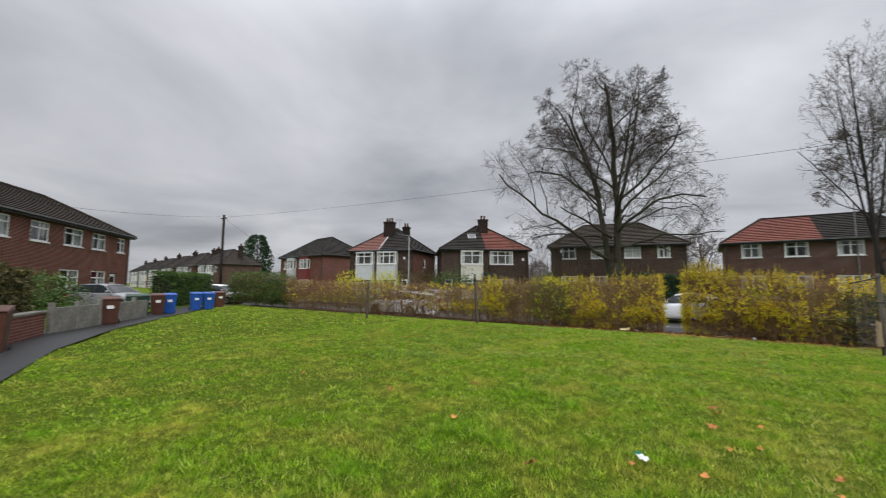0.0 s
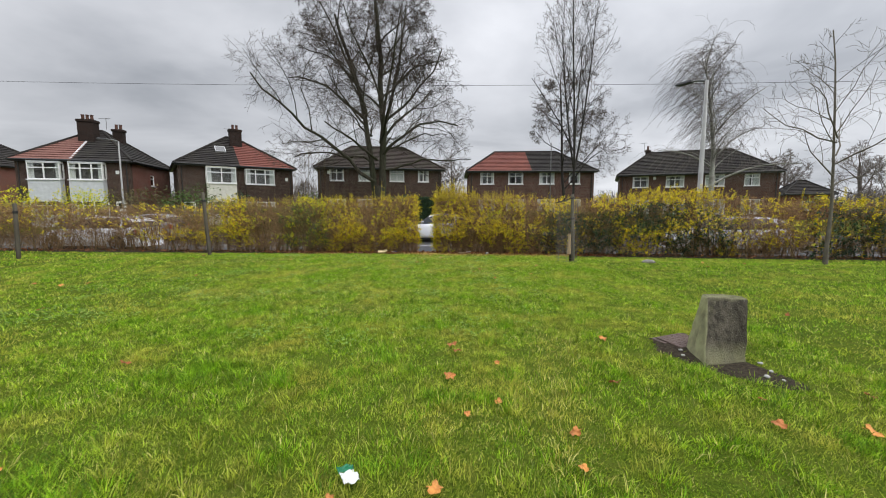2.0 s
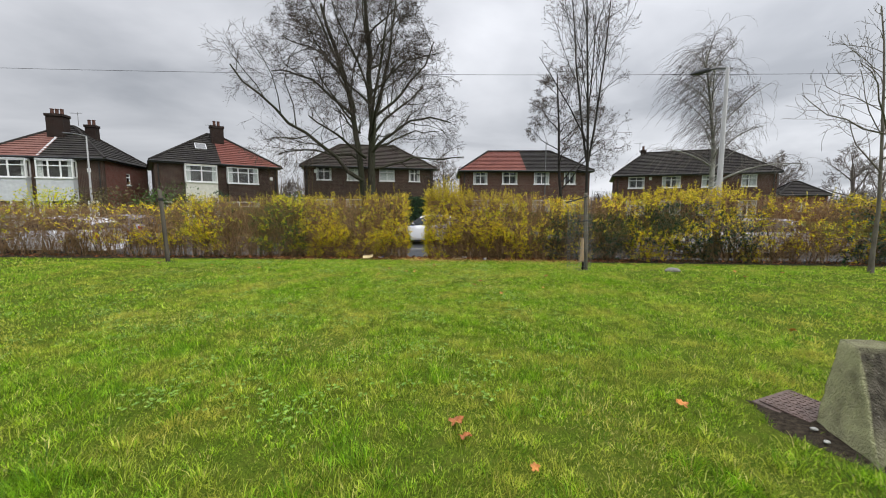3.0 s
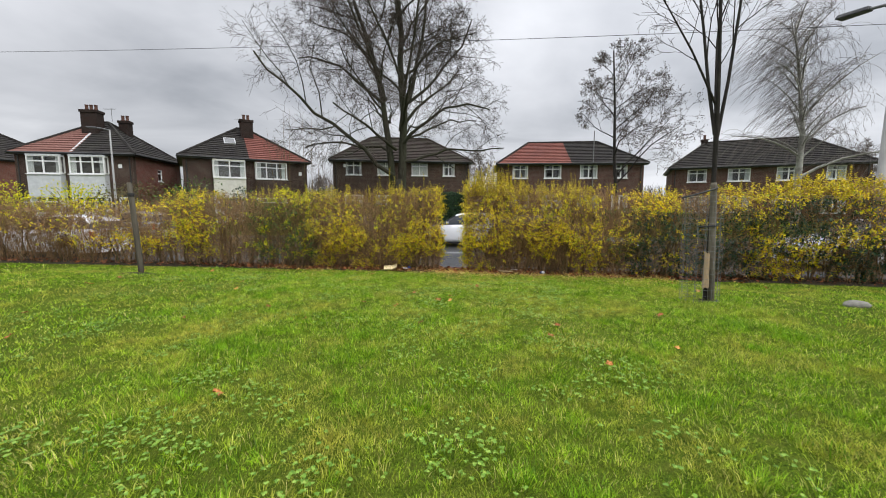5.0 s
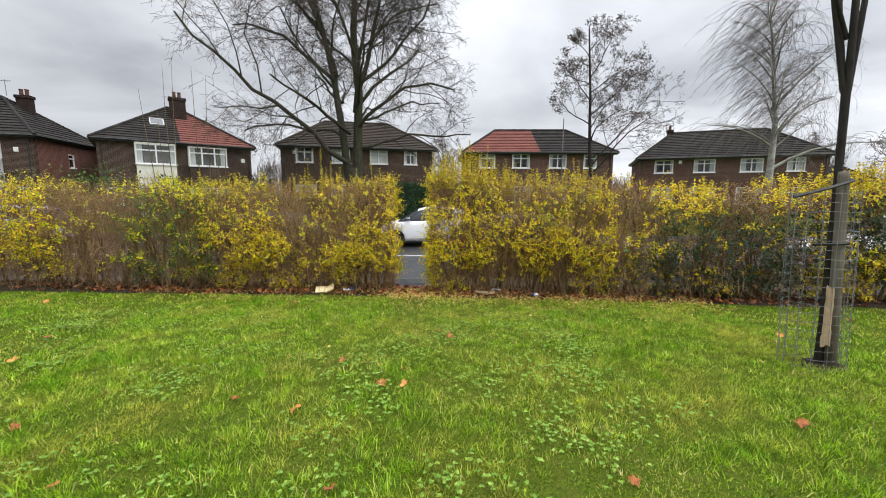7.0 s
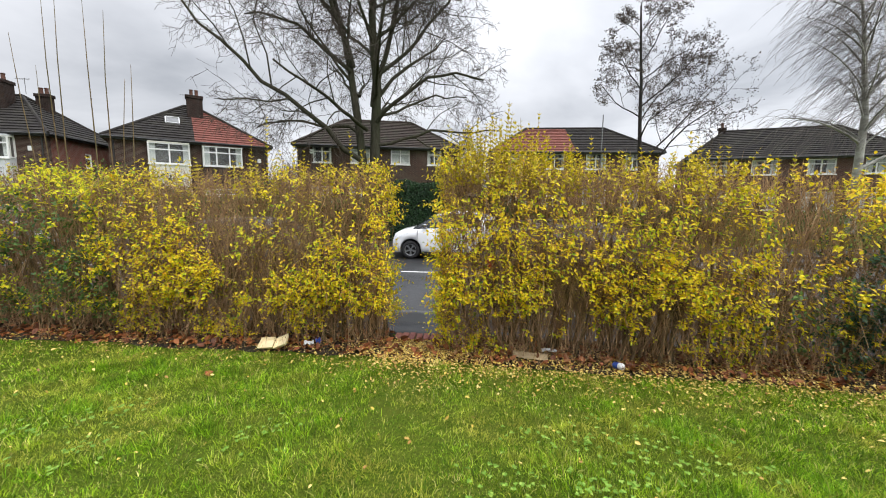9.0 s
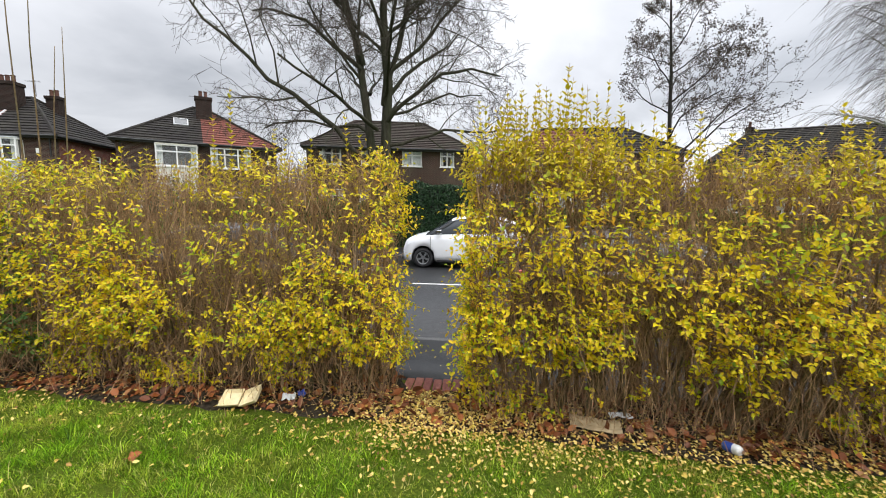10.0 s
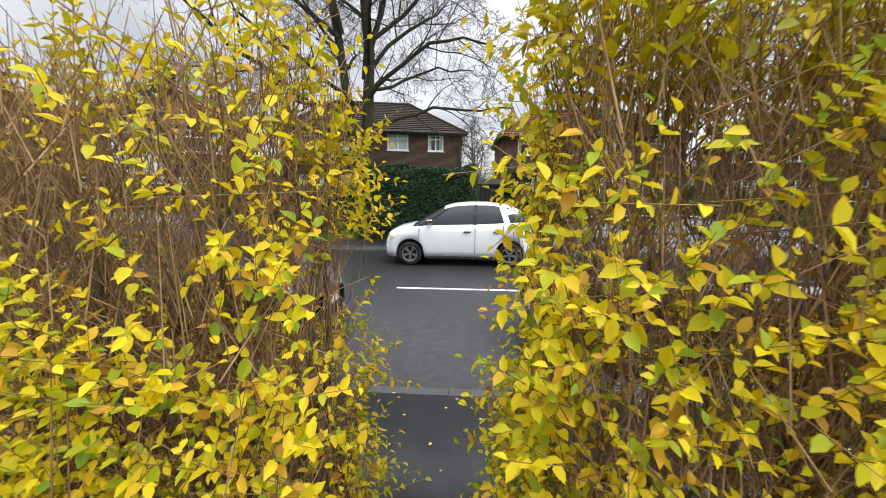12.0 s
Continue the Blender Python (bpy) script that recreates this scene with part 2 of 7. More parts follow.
BARK_GREY = surf("grey_green_bark", (0.034, 0.031, 0.022), (0.072, 0.067, 0.049), 12, 0.9, 0.8, c3=(0.036, 0.046, 0.022), big=0.6, stretch=(1, 1, 0.25), spec=0.1)
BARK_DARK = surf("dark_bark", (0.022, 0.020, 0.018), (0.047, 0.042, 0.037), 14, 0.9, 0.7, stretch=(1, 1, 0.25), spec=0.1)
BARK_BIRCH = surf("birch_bark", (0.30, 0.29, 0.26), (0.48, 0.47, 0.43), 6, 0.8, 0.4, c3=(0.05, 0.045, 0.04), big=0.75, stretch=(1, 1, 2))
TWIG_HEDGE = surf("hedge_twig", (0.225, 0.132, 0.070), (0.41, 0.262, 0.143), 10, 0.85, 0.2, island=0.35, spec=0.08)
STEM_HEDGE = surf("hedge_stem", (0.09, 0.062, 0.034), (0.20, 0.145, 0.08), 20, 0.9, 0.5, c3=(0.09, 0.10, 0.05), big=0.5, spec=0.1)
GREY_WOOD = surf("weathered_grey_timber", (0.098, 0.085, 0.066), (0.20, 0.178, 0.143), 16, 0.9, 0.6, stretch=(1, 1, 0.12), spec=0.1)
PALE_WOOD = surf("pale_split_timber", (0.26, 0.185, 0.105), (0.42, 0.31, 0.19), 14, 0.85, 0.5, stretch=(1, 1, 0.15))
GALV = surf("dull_galvanised_steel", (0.14, 0.143, 0.145), (0.21, 0.213, 0.215), 10, 0.6, 0.1, metal=0.2)
DARK_METAL = surf("dark_lamp_head", (0.03, 0.03, 0.032), (0.05, 0.05, 0.052), 8, 0.5, 0.05)
RUST_IRON = surf("rusty_cast_iron", (0.12, 0.082, 0.068), (0.225, 0.16, 0.135), 30, 0.6, 0.5, metal=0.3, c3=(0.05, 0.05, 0.05))
PAVER = surf("red_brick_edging", (0.20, 0.065, 0.05), (0.30, 0.11, 0.085), 35, 0.75, 0.5, objrand=0.2)
RUBBER = surf("tyre_rubber", (0.012, 0.012, 0.013), (0.022, 0.022, 0.023), 20, 0.7, 0.1)
RIM = surf("alloy_rim", (0.35, 0.36, 0.37), (0.45, 0.46, 0.47), 10, 0.3, 0.02, metal=0.8)
CAR_WHITE = surf("white_car_paint", (0.74, 0.75, 0.76), (0.78, 0.79, 0.80), 2, 0.3, 0.0, coat=0.8, big=0.1)
CAR_DARK = surf("dark_car_paint", (0.018, 0.02, 0.025), (0.026, 0.028, 0.034), 2, 0.3, 0.0, coat=0.8, big=0.1)
CAR_SILVER = surf("silver_car_paint", (0.30, 0.31, 0.33), (0.36, 0.37, 0.39), 2, 0.32, 0.0, coat=0.8, metal=0.4, big=0.1)
CAR_GLASS = surf("tinted_car_glass", (0.02, 0.025, 0.028), (0.03, 0.035, 0.04), 2, 0.05, 0.0, spec=0.4, big=0.0)
CAR_TRIM = surf("black_car_trim", (0.014, 0.014, 0.015), (0.022, 0.022, 0.023), 9, 0.5, 0.05)
CHROME = surf("chrome_trim", (0.6, 0.6, 0.61), (0.7, 0.7, 0.71), 4, 0.15, 0.0, metal=1.0)
LAMP_RED = surf("red_tail_lamp", (0.45, 0.02, 0.015), (0.55, 0.04, 0.02), 5, 0.2, 0.0, coat=0.6)
LAMP_CLEAR = surf("clear_headlamp", (0.5, 0.52, 0.54), (0.62, 0.64, 0.66), 5, 0.12, 0.0, coat=0.6)
BIN_BLUE = surf("blue_bin_plastic", (0.012, 0.075, 0.34), (0.018, 0.10, 0.42), 6, 0.45, 0.05)
BIN_BROWN = surf("brown_bin_plastic", (0.075, 0.028, 0.018), (0.11, 0.042, 0.028), 6, 0.5, 0.05)
BIN_GREEN = surf("green_bin_plastic", (0.02, 0.05, 0.032), (0.03, 0.07, 0.045), 6, 0.5, 0.05)
POLY = surf("cream_polystyrene", (0.74, 0.62, 0.36), (0.84, 0.73, 0.47), 30, 0.8, 0.2, c3=(0.5, 0.38, 0.2), big=0.3)
CARD = surf("damp_cardboard", (0.36, 0.27, 0.15), (0.5, 0.39, 0.23), 14, 0.9, 0.2)
WRAP_WHITE = surf("white_wrapper", (0.62, 0.63, 0.63), (0.8, 0.8, 0.8), 12, 0.35, 0.2)
WRAP_GREEN = surf("green_wrapper", (0.02, 0.16, 0.08), (0.03, 0.24, 0.12), 12, 0.35, 0.2)
WRAP_BLUE = surf("blue_wrapper", (0.03, 0.06, 0.3), (0.06, 0.12, 0.45), 12, 0.35, 0.1)
STONE_PALE = surf("pale_stone", (0.34, 0.33, 0.30), (0.5, 0.49, 0.46), 18, 0.85, 0.5)

LEAF_YELLOW = leafy("privet_leaf_yellow", [(0.0, (0.22, 0.36, 0.02)), (0.14, (0.56, 0.58, 0.02)), (0.36, (0.86, 0.69, 0.015)), (0.76, (0.92, 0.745, 0.020)), (0.92, (0.82, 0.50, 0.03)), (1.0, (0.40, 0.21, 0.04))], thin=0.42)
LEAF_LIME = leafy("privet_leaf_lime", [(0.0, (0.15, 0.27, 0.015)), (0.2, (0.38, 0.46, 0.02)), (0.6, (0.68, 0.64, 0.015)), (1.0, (0.82, 0.68, 0.015))])
# gold top leaves, colour darkened to olive for the backlight of the sky
LEAF_TOP = leafy("privet_leaf_gold_backlit", [(0.0, (0.34, 0.34, 0.015)), (0.5, (0.60, 0.48, 0.012)), (1.0, (0.72, 0.57, 0.015))], thin=0.28)
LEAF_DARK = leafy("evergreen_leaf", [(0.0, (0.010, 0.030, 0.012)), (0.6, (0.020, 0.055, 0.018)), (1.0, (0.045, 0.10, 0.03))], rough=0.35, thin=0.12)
LEAF_GREEN = leafy("privet_leaf_green", [(0.0, (0.03, 0.07, 0.014)), (0.6, (0.07, 0.14, 0.022)), (1.0, (0.14, 0.21, 0.04))], thin=0.2)
LEAF_OLIVE = leafy("olive_hedge_leaf", [(0.0, (0.05, 0.055, 0.015)), (0.6, (0.11, 0.10, 0.03)), (1.0, (0.19, 0.14, 0.05))], thin=0.2)
LEAF_BROWN = leafy("dry_hedge_leaf", [(0.0, (0.14, 0.075, 0.035)), (0.6, (0.24, 0.14, 0.06)), (1.0, (0.34, 0.24, 0.09))], thin=0.2)
LEAF_FALLEN = leafy("fallen_privet_leaf", [(0.0, (0.34, 0.19, 0.04)), (0.3, (0.62, 0.45, 0.08)), (0.7, (0.74, 0.58, 0.20)), (0.86, (0.42, 0.23, 0.07)), (1.0, (0.18, 0.09, 0.03))], thin=0.1)
LEAF_RUST = leafy("fallen_rust_leaf", [(0.0, (0.10, 0.035, 0.015)), (0.5, (0.24, 0.075, 0.025)), (0.85, (0.38, 0.13, 0.035)), (1.0, (0.30, 0.18, 0.08))], thin=0.1)
LEAF_SPARSE = leafy("clinging_dead_leaf", [(0.0, (0.05, 0.04, 0.03)), (1.0, (0.10, 0.075, 0.055))], thin=0.15)
GRASS = leafy("lawn_grass", [(0.0, (0.035, 0.085, 0.005)), (0.25, (0.13, 0.27, 0.008)), (0.58, (0.30, 0.51, 0.016)), (0.84, (0.50, 0.66, 0.035)), (1.0, (0.76, 0.68, 0.26))], rough=0.55, thin=0.4, patch=0.7, pscale=1.5, cp=(0.60, 0.53, 0.09), mottle=0.46)
GRASS_LUSH = leafy("lush_grass", [(0.0, (0.06, 0.15, 0.006)), (0.45, (0.19, 0.39, 0.010)), (1.0, (0.40, 0.62, 0.03))], rough=0.5, thin=0.45, mottle=0.45)
GRASS_DRY = leafy("dry_grass", [(0.0, (0.30, 0.30, 0.03)), (0.5, (0.58, 0.56, 0.08)), (1.0, (0.78, 0.70, 0.28))], rough=0.6, thin=0.35, mottle=0.4)
CLOVER = leafy("clover_leaf", [(0.0, (0.11, 0.23, 0.02)), (0.7, (0.20, 0.36, 0.04)), (1.0, (0.34, 0.48, 0.08))], thin=0.25)


def ground_mat():
    m = surf("lawn_ground_soil", (0.036, 0.064, 0.008), (0.150, 0.220, 0.020), 75, 0.95, 0.9, bscale=130, c3=(0.15, 0.16, 0.03), big=0.5, bdist=0.04, spec=0.03)
    return m


GROUND = ground_mat()


# ---- building helpers ----
def np_mesh(name, verts, faces):
    """A mesh from arrays: verts (n, 3) and faces (m, k)."""
    verts, faces = np.asarray(verts, dtype=np.float32), np.asarray(faces, dtype=np.int32)
    me = bpy.data.meshes.new(name)
    m, k = faces.shape
    me.vertices.add(len(verts)); me.loops.add(m * k); me.polygons.add(m)
    me.vertices.foreach_set("co", verts.ravel())
    me.loops.foreach_set("vertex_index", faces.ravel())
    me.polygons.foreach_set("loop_start", np.arange(0, m * k, k, dtype=np.int32))
    me.update(calc_edges=True)
    me.validate()
    return me


def place(name, me, material, parent=None, smooth=False, label=""):
    me.materials.append(material)
    if smooth:
        me.polygons.foreach_set("use_smooth", np.ones(len(me.polygons), dtype=bool))
    ob = new(name, me)
    if parent is not None:
        ob.parent = parent
    if label:
        ob["label"] = label
    return ob


class Geo:
    """Collects vertices and faces of one part."""

    def __init__(self):
        self.v, self.f = [], []

    def add(self, verts, faces):
        o = len(self.v)
        self.v += [tuple(p) for p in verts]
        self.f += [tuple(i + o for i in f) for f in faces]
        return self

    def box(self, x0, x1, y0, y1, z0, z1, m=None):
        vs = [(x, y, z) for z in (z0, z1) for x, y in ((x0, y0), (x1, y0), (x1, y1), (x0, y1))]
        if m is not None:
            vs = [m @ Vector(p) for p in vs]
        return self.add(vs, [(3, 2, 1, 0), (4, 5, 6, 7), (0, 1, 5, 4), (1, 2, 6, 5), (2, 3, 7, 6), (3, 0, 4, 7)])

    def tube(self, pts, rads, n=6, caps=True):
        pts = [Vector(p) for p in pts]
        vs, fs = [], []
        for i, (p, r) in enumerate(zip(pts, rads)):
            d = (pts[min(i + 1, len(pts) - 1)] - pts[max(i - 1, 0)]).normalized()
            a = d.orthogonal().normalized() if i == 0 else (a - d * a.dot(d)).normalized()
            b = d.cross(a)
            vs += [p + (a * math.cos(2 * math.pi * k / n) + b * math.sin(2 * math.pi * k / n)) * r for k in range(n)]
        for i in range(len(pts) - 1):
            for k in range(n):
                fs.append((i * n + k, i * n + (k + 1) % n, (i + 1) * n + (k + 1) % n, (i + 1) * n + k))
        if caps:
            fs += [tuple(range(n - 1, -1, -1)), tuple((len(pts) - 1) * n + k for k in range(n))]
        return self.add(vs, fs)

    def lathe(self, prof, n=20, axis="z", at=(0, 0, 0)):
        """Turns a profile of (radius, height) round an axis."""
        vs, fs = [], []
        for r, h in prof:
            for k in range(n):
                c, s = r * math.cos(2 * math.pi * k / n), r * math.sin(2 * math.pi * k / n)
                p = (c, s, h) if axis == "z" else (c, h, s)
                vs.append((p[0] + at[0], p[1] + at[1], p[2] + at[2]))
        for i in range(len(prof) - 1):
            for k in range(n):
                fs.append((i * n + k, i * n + (k + 1) % n, (i + 1) * n + (k + 1) % n, (i + 1) * n + k))
        return self.add(vs, fs)

    def make(self, name, material, parent=None, smooth=False, bevel=0.0, label="", sub=0):
        me = bpy.data.meshes.new(name)
        me.from_pydata([tuple(p) for p in self.v], [], self.f)
        me.update()
        ob = place(name, me, material, parent, smooth, label)
        if bevel:
            md = ob.modifiers.new("bevel", "BEVEL")
            md.width, md.segments, md.limit_method = bevel, 2, "ANGLE"
        if sub:
            md = ob.modifiers.new("sub", "SUBSURF")
            md.levels = md.render_levels = sub
        return ob


def thing(name, label, category, m=None, group="", kind=""):
    ob = new(name)
    ob.empty_display_size = 0.2
    if m is not None:
        ob.matrix_world = m
    return tagged(ob, label, category, group, kind)


def smooth01(a):
    a = min(1.0, max(0.0, a))
    return a * a * (3 - 2 * a)


def hedge_y(x):
    """Lawn-side foot of the hedge."""
    return -0.12 - (0.085 * x if x > 0 else 0.03 * x)


def lawn_z(x, y):
    """The lawn lies a little above the hedge and the road."""
    d = hedge_y(x) - y
    top = 0.19 - 0.09 * smooth01((-x - 6) / 8)
    z = 0.015 + (top - 0.015) * smooth01((d - 0.35) / 3.0)
    return z + 0.018 * smooth01(d - 1) * noise.noise((x * 0.6, y * 0.6, 3.1)) + 0.03 * smooth01(d - 1) * noise.noise((x * 0.17, y * 0.17, 1.0))


def ground_z(x, y):
    h = hedge_y(x)
    if y < h + 0.3:
        return lawn_z(x, y)
    if y < 11.3:
        return 0.015 - 0.5 * smooth01((y - h - 0.3) / 0.25)
    return -0.485 + 0.365 * smooth01((y - 11.3) / 0.4) + 0.25 * smooth01((y - 12) / 14)


# ---- ground: one sheet to the horizon ----
def axis_steps(near0, near1, fine, far0, far1):
    a = list(np.arange(near0, near1 + 1e-6, fine))
    s, p = fine, near1
    while p < far1:
        s *= 1.35; p += s; a.append(p)
    s, p = fine, near0
    while p > far0:
        s *= 1.35; p -= s; a.insert(0, p)
    return np.array(a)


def build_ground():
    xs, ys = axis_steps(-26, 18, 0.25, -1500, 1500), axis_steps(-18, 13, 0.2, -600, 2500)
    v = [(x, y, ground_z(x, y)) for y in ys for x in xs]
    nx, ny = len(xs), len(ys)
    i, j = np.meshgrid(np.arange(nx - 1), np.arange(ny - 1))
    a = (j * nx + i).ravel()
    f = np.stack([a, a + 1, a + nx + 1, a + nx], 1)
    ob = place("ground", np_mesh("ground", v, f), GROUND, smooth=True)
    return tagged(ob, "rough mown grass ground with worn straw patches", "ground", kind="structure")


build_ground()


def strip(name, y0, y1, z0, z1, x0, x1, material, label, category, steps=40, follow=False):
    """A long slab with thickness between two lines."""
    v, f = [], []
    for i in range(steps + 1):
        x = x0 + (x1 - x0) * i / steps
        ya = hedge_y(x) + y0 if follow else y0
        v += [(x, ya, z0), (x, y1, z1), (x, ya, z0 - 0.3), (x, y1, z1 - 0.3)]
    for i in range(steps):
        a, b = 4 * i, 4 * i + 4
        f += [(a, b, b + 1, a + 1), (a + 2, b + 2, b, a), (a + 1, b + 1, b + 3, a + 3)]
    ob = place(name, np_mesh(name, v, f), material)
    return tagged(ob, label, category, kind="structure")


KY, RZ = 1.93, -0.28
strip("pavement", 0.42, KY - 0.13, -0.045, -0.195, -60, 60, TARMAC, "dark wet tarmac footway behind the hedge", "pavement", follow=True)
strip("road", KY, 9.55, RZ, RZ, -140, 120, ASPHALT, "dark wet asphalt road with a worn centre line", "road")
strip("pavement_2", 9.68, 11.35, -0.185, -0.12, -140, 120, TARMAC, "dark wet tarmac footway on the house side", "pavement")


def kerbs(y0, y1, z, name):
    g = thing(name, "worn grey granite kerb stones in a row", "kerb", kind="structure")
    st = Geo().box(0, 0.905, y0, y1, RZ - 0.2, z).make("kerb_stone", KERB, g, bevel=0.0)
    st.location.x = -9.15
    for i in range(1, 30):
        o = new("kerb_stone", st.data); o.parent = g
        o.location = (-9.15 + i * 0.915, 0, 0.004 * ((i * 7) % 3 - 1))
    Geo().box(-140, -9.17, y0, y1, RZ - 0.2, z).box(-9.15 + 30 * 0.915, 120, y0, y1, RZ - 0.2, z).make("kerb_run", KERB, g)


kerbs(KY - 0.128, KY - 0.002, -0.20, "kerb_1")
kerbs(9.552, 9.678, -0.185, "kerb_2")

lines = thing("road_marking", "worn white dashed centre line on asphalt", "road marking", kind="structure")
for i in range(-9, 10):
    x = -1.15 + i * 6.0
    Geo().box(x, x + 4.0, 5.62, 5.72, RZ - 0.01, RZ + 0.004).make("dash", PAINT, lines)


# ---- houses ----
def wall_cells(g, w, z0, z1, t, holes, m):
    """A wall of thickness t from x 0 to w with openings through it, as one skin; m puts it in place."""
    xs = sorted({0.0, w, *[h[0] for h in holes], *[h[1] for h in holes]})
    zs = sorted({z0, z1, *[h[2] for h in holes], *[h[3] for h in holes]})
    nx, nz = len(xs) - 1, len(zs) - 1

    def solid(i, k):
        if not (0 <= i < nx and 0 <= k < nz):
            return False
        x, z = (xs[i] + xs[i + 1]) / 2, (zs[k] + zs[k + 1]) / 2
        return not any(h[0] <= x <= h[1] and h[2] <= z <= h[3] for h in holes)

    ids, vs, fs = {}, [], []

    def at(i, k, y):
        if (i, k, y) not in ids:
            ids[i, k, y] = len(vs)
            vs.append(m @ Vector((xs[i], t * y, zs[k])))
        return ids[i, k, y]

    for i in range(nx):
        for k in range(nz):
            if not solid(i, k):
                continue
            fs.append((at(i, k, 0), at(i + 1, k, 0), at(i + 1, k + 1, 0), at(i, k + 1, 0)))
            fs.append((at(i, k + 1, 1), at(i + 1, k + 1, 1), at(i + 1, k, 1), at(i, k, 1)))
            for di, dk, a, b in ((-1, 0, (i, k + 1), (i, k)), (1, 0, (i + 1, k), (i + 1, k + 1)), (0, -1, (i, k), (i + 1, k)), (0, 1, (i + 1, k + 1), (i, k + 1))):
                if not solid(i + di, k + dk):
                    fs.append((at(*b, 0), at(*a, 0), at(*a, 1), at(*b, 1)))
    g.add(vs, fs)


def window(parent, m, x0, x1, z0, z1, lights=2, top=True, curtain=0.5):
    """White window set back in its opening: frame, panes, sill and a curtain behind. Local x along the wall, y inwards."""
    f, y0, y1 = 0.075, 0.03, 0.11
    ring = [(a, y, c) for y in (y0, y1) for d in (0, f) for a, c in ((x0 + d, z0 + d), (x1 - d, z0 + d), (x1 - d, z1 - d), (x0 + d, z1 - d))]
    quads = []
    for k in range(4):
        n_ = (k + 1) % 4
        quads += [(k, n_, 4 + n_, 4 + k), (8 + n_, 8 + k, 12 + k, 12 + n_), (n_, k, 8 + k, 8 + n_), (4 + k, 4 + n_, 12 + n_, 12 + k)]
    w = Geo().add([m @ Vector(p) for p in ring], quads).make("window", UPVC, parent)
    for i in range(1, lights):
        xm = x0 + (x1 - x0) * i / lights
        Geo().box(xm - 0.045, xm + 0.045, y0 + 0.002, y1 - 0.002, z0 + f, z1 - f, m).make("mullion", UPVC, w)
    if top:
        zt = z1 - 0.32 * (z1 - z0)
        Geo().box(x0 + f, x1 - f, y0 + 0.006, y1 - 0.006, zt - 0.04, zt + 0.04, m).make("transom", UPVC, w)
    Geo().box(x0 + f, x1 - f, 0.065, 0.075, z0 + f, z1 - f, m).make("pane", GLASS, w).visible_shadow = False
    Geo().box(x0 - 0.06, x1 + 0.06, -0.07, y0 - 0.002, z0 - 0.07, z0 - 0.004, m).make("sill", UPVC, w)
    if curtain:
        k = (x1 - x0) * 0.48 * curtain
        Geo().box(x0, x0 + k, 0.2, 0.23, z0, z1, m).make("curtain", CURTAIN, w)
        Geo().box(x1 - k, x1, 0.2, 0.23, z0, z1, m).make("curtain", CURTAIN, w)
    return w


def courses(g, a, b, c, d, n, lift=0.06):
    """Tiled slope: a to b along the eave, d to c along the ridge, in overlapping courses."""
    a, b, c, d = Vector(a), Vector(b), Vector(c), Vector(d)
    nrm = (b - a).cross(d - a).normalized()
    if nrm.z < 0:
        nrm = -nrm
    vs, fs = [], []
    for k in range(n + 1):
        p, q = a.lerp(d, k / n), b.lerp(c, k / n)
        vs += [p + nrm * 0.004, q + nrm * 0.004, p + nrm * lift, q + nrm * lift]
    for k in range(n):
        o = 4 * k
        fs += [(o, o + 1, o + 3, o + 2), (o + 2, o + 3, o + 5, o + 4)]
    g.add(vs, fs)


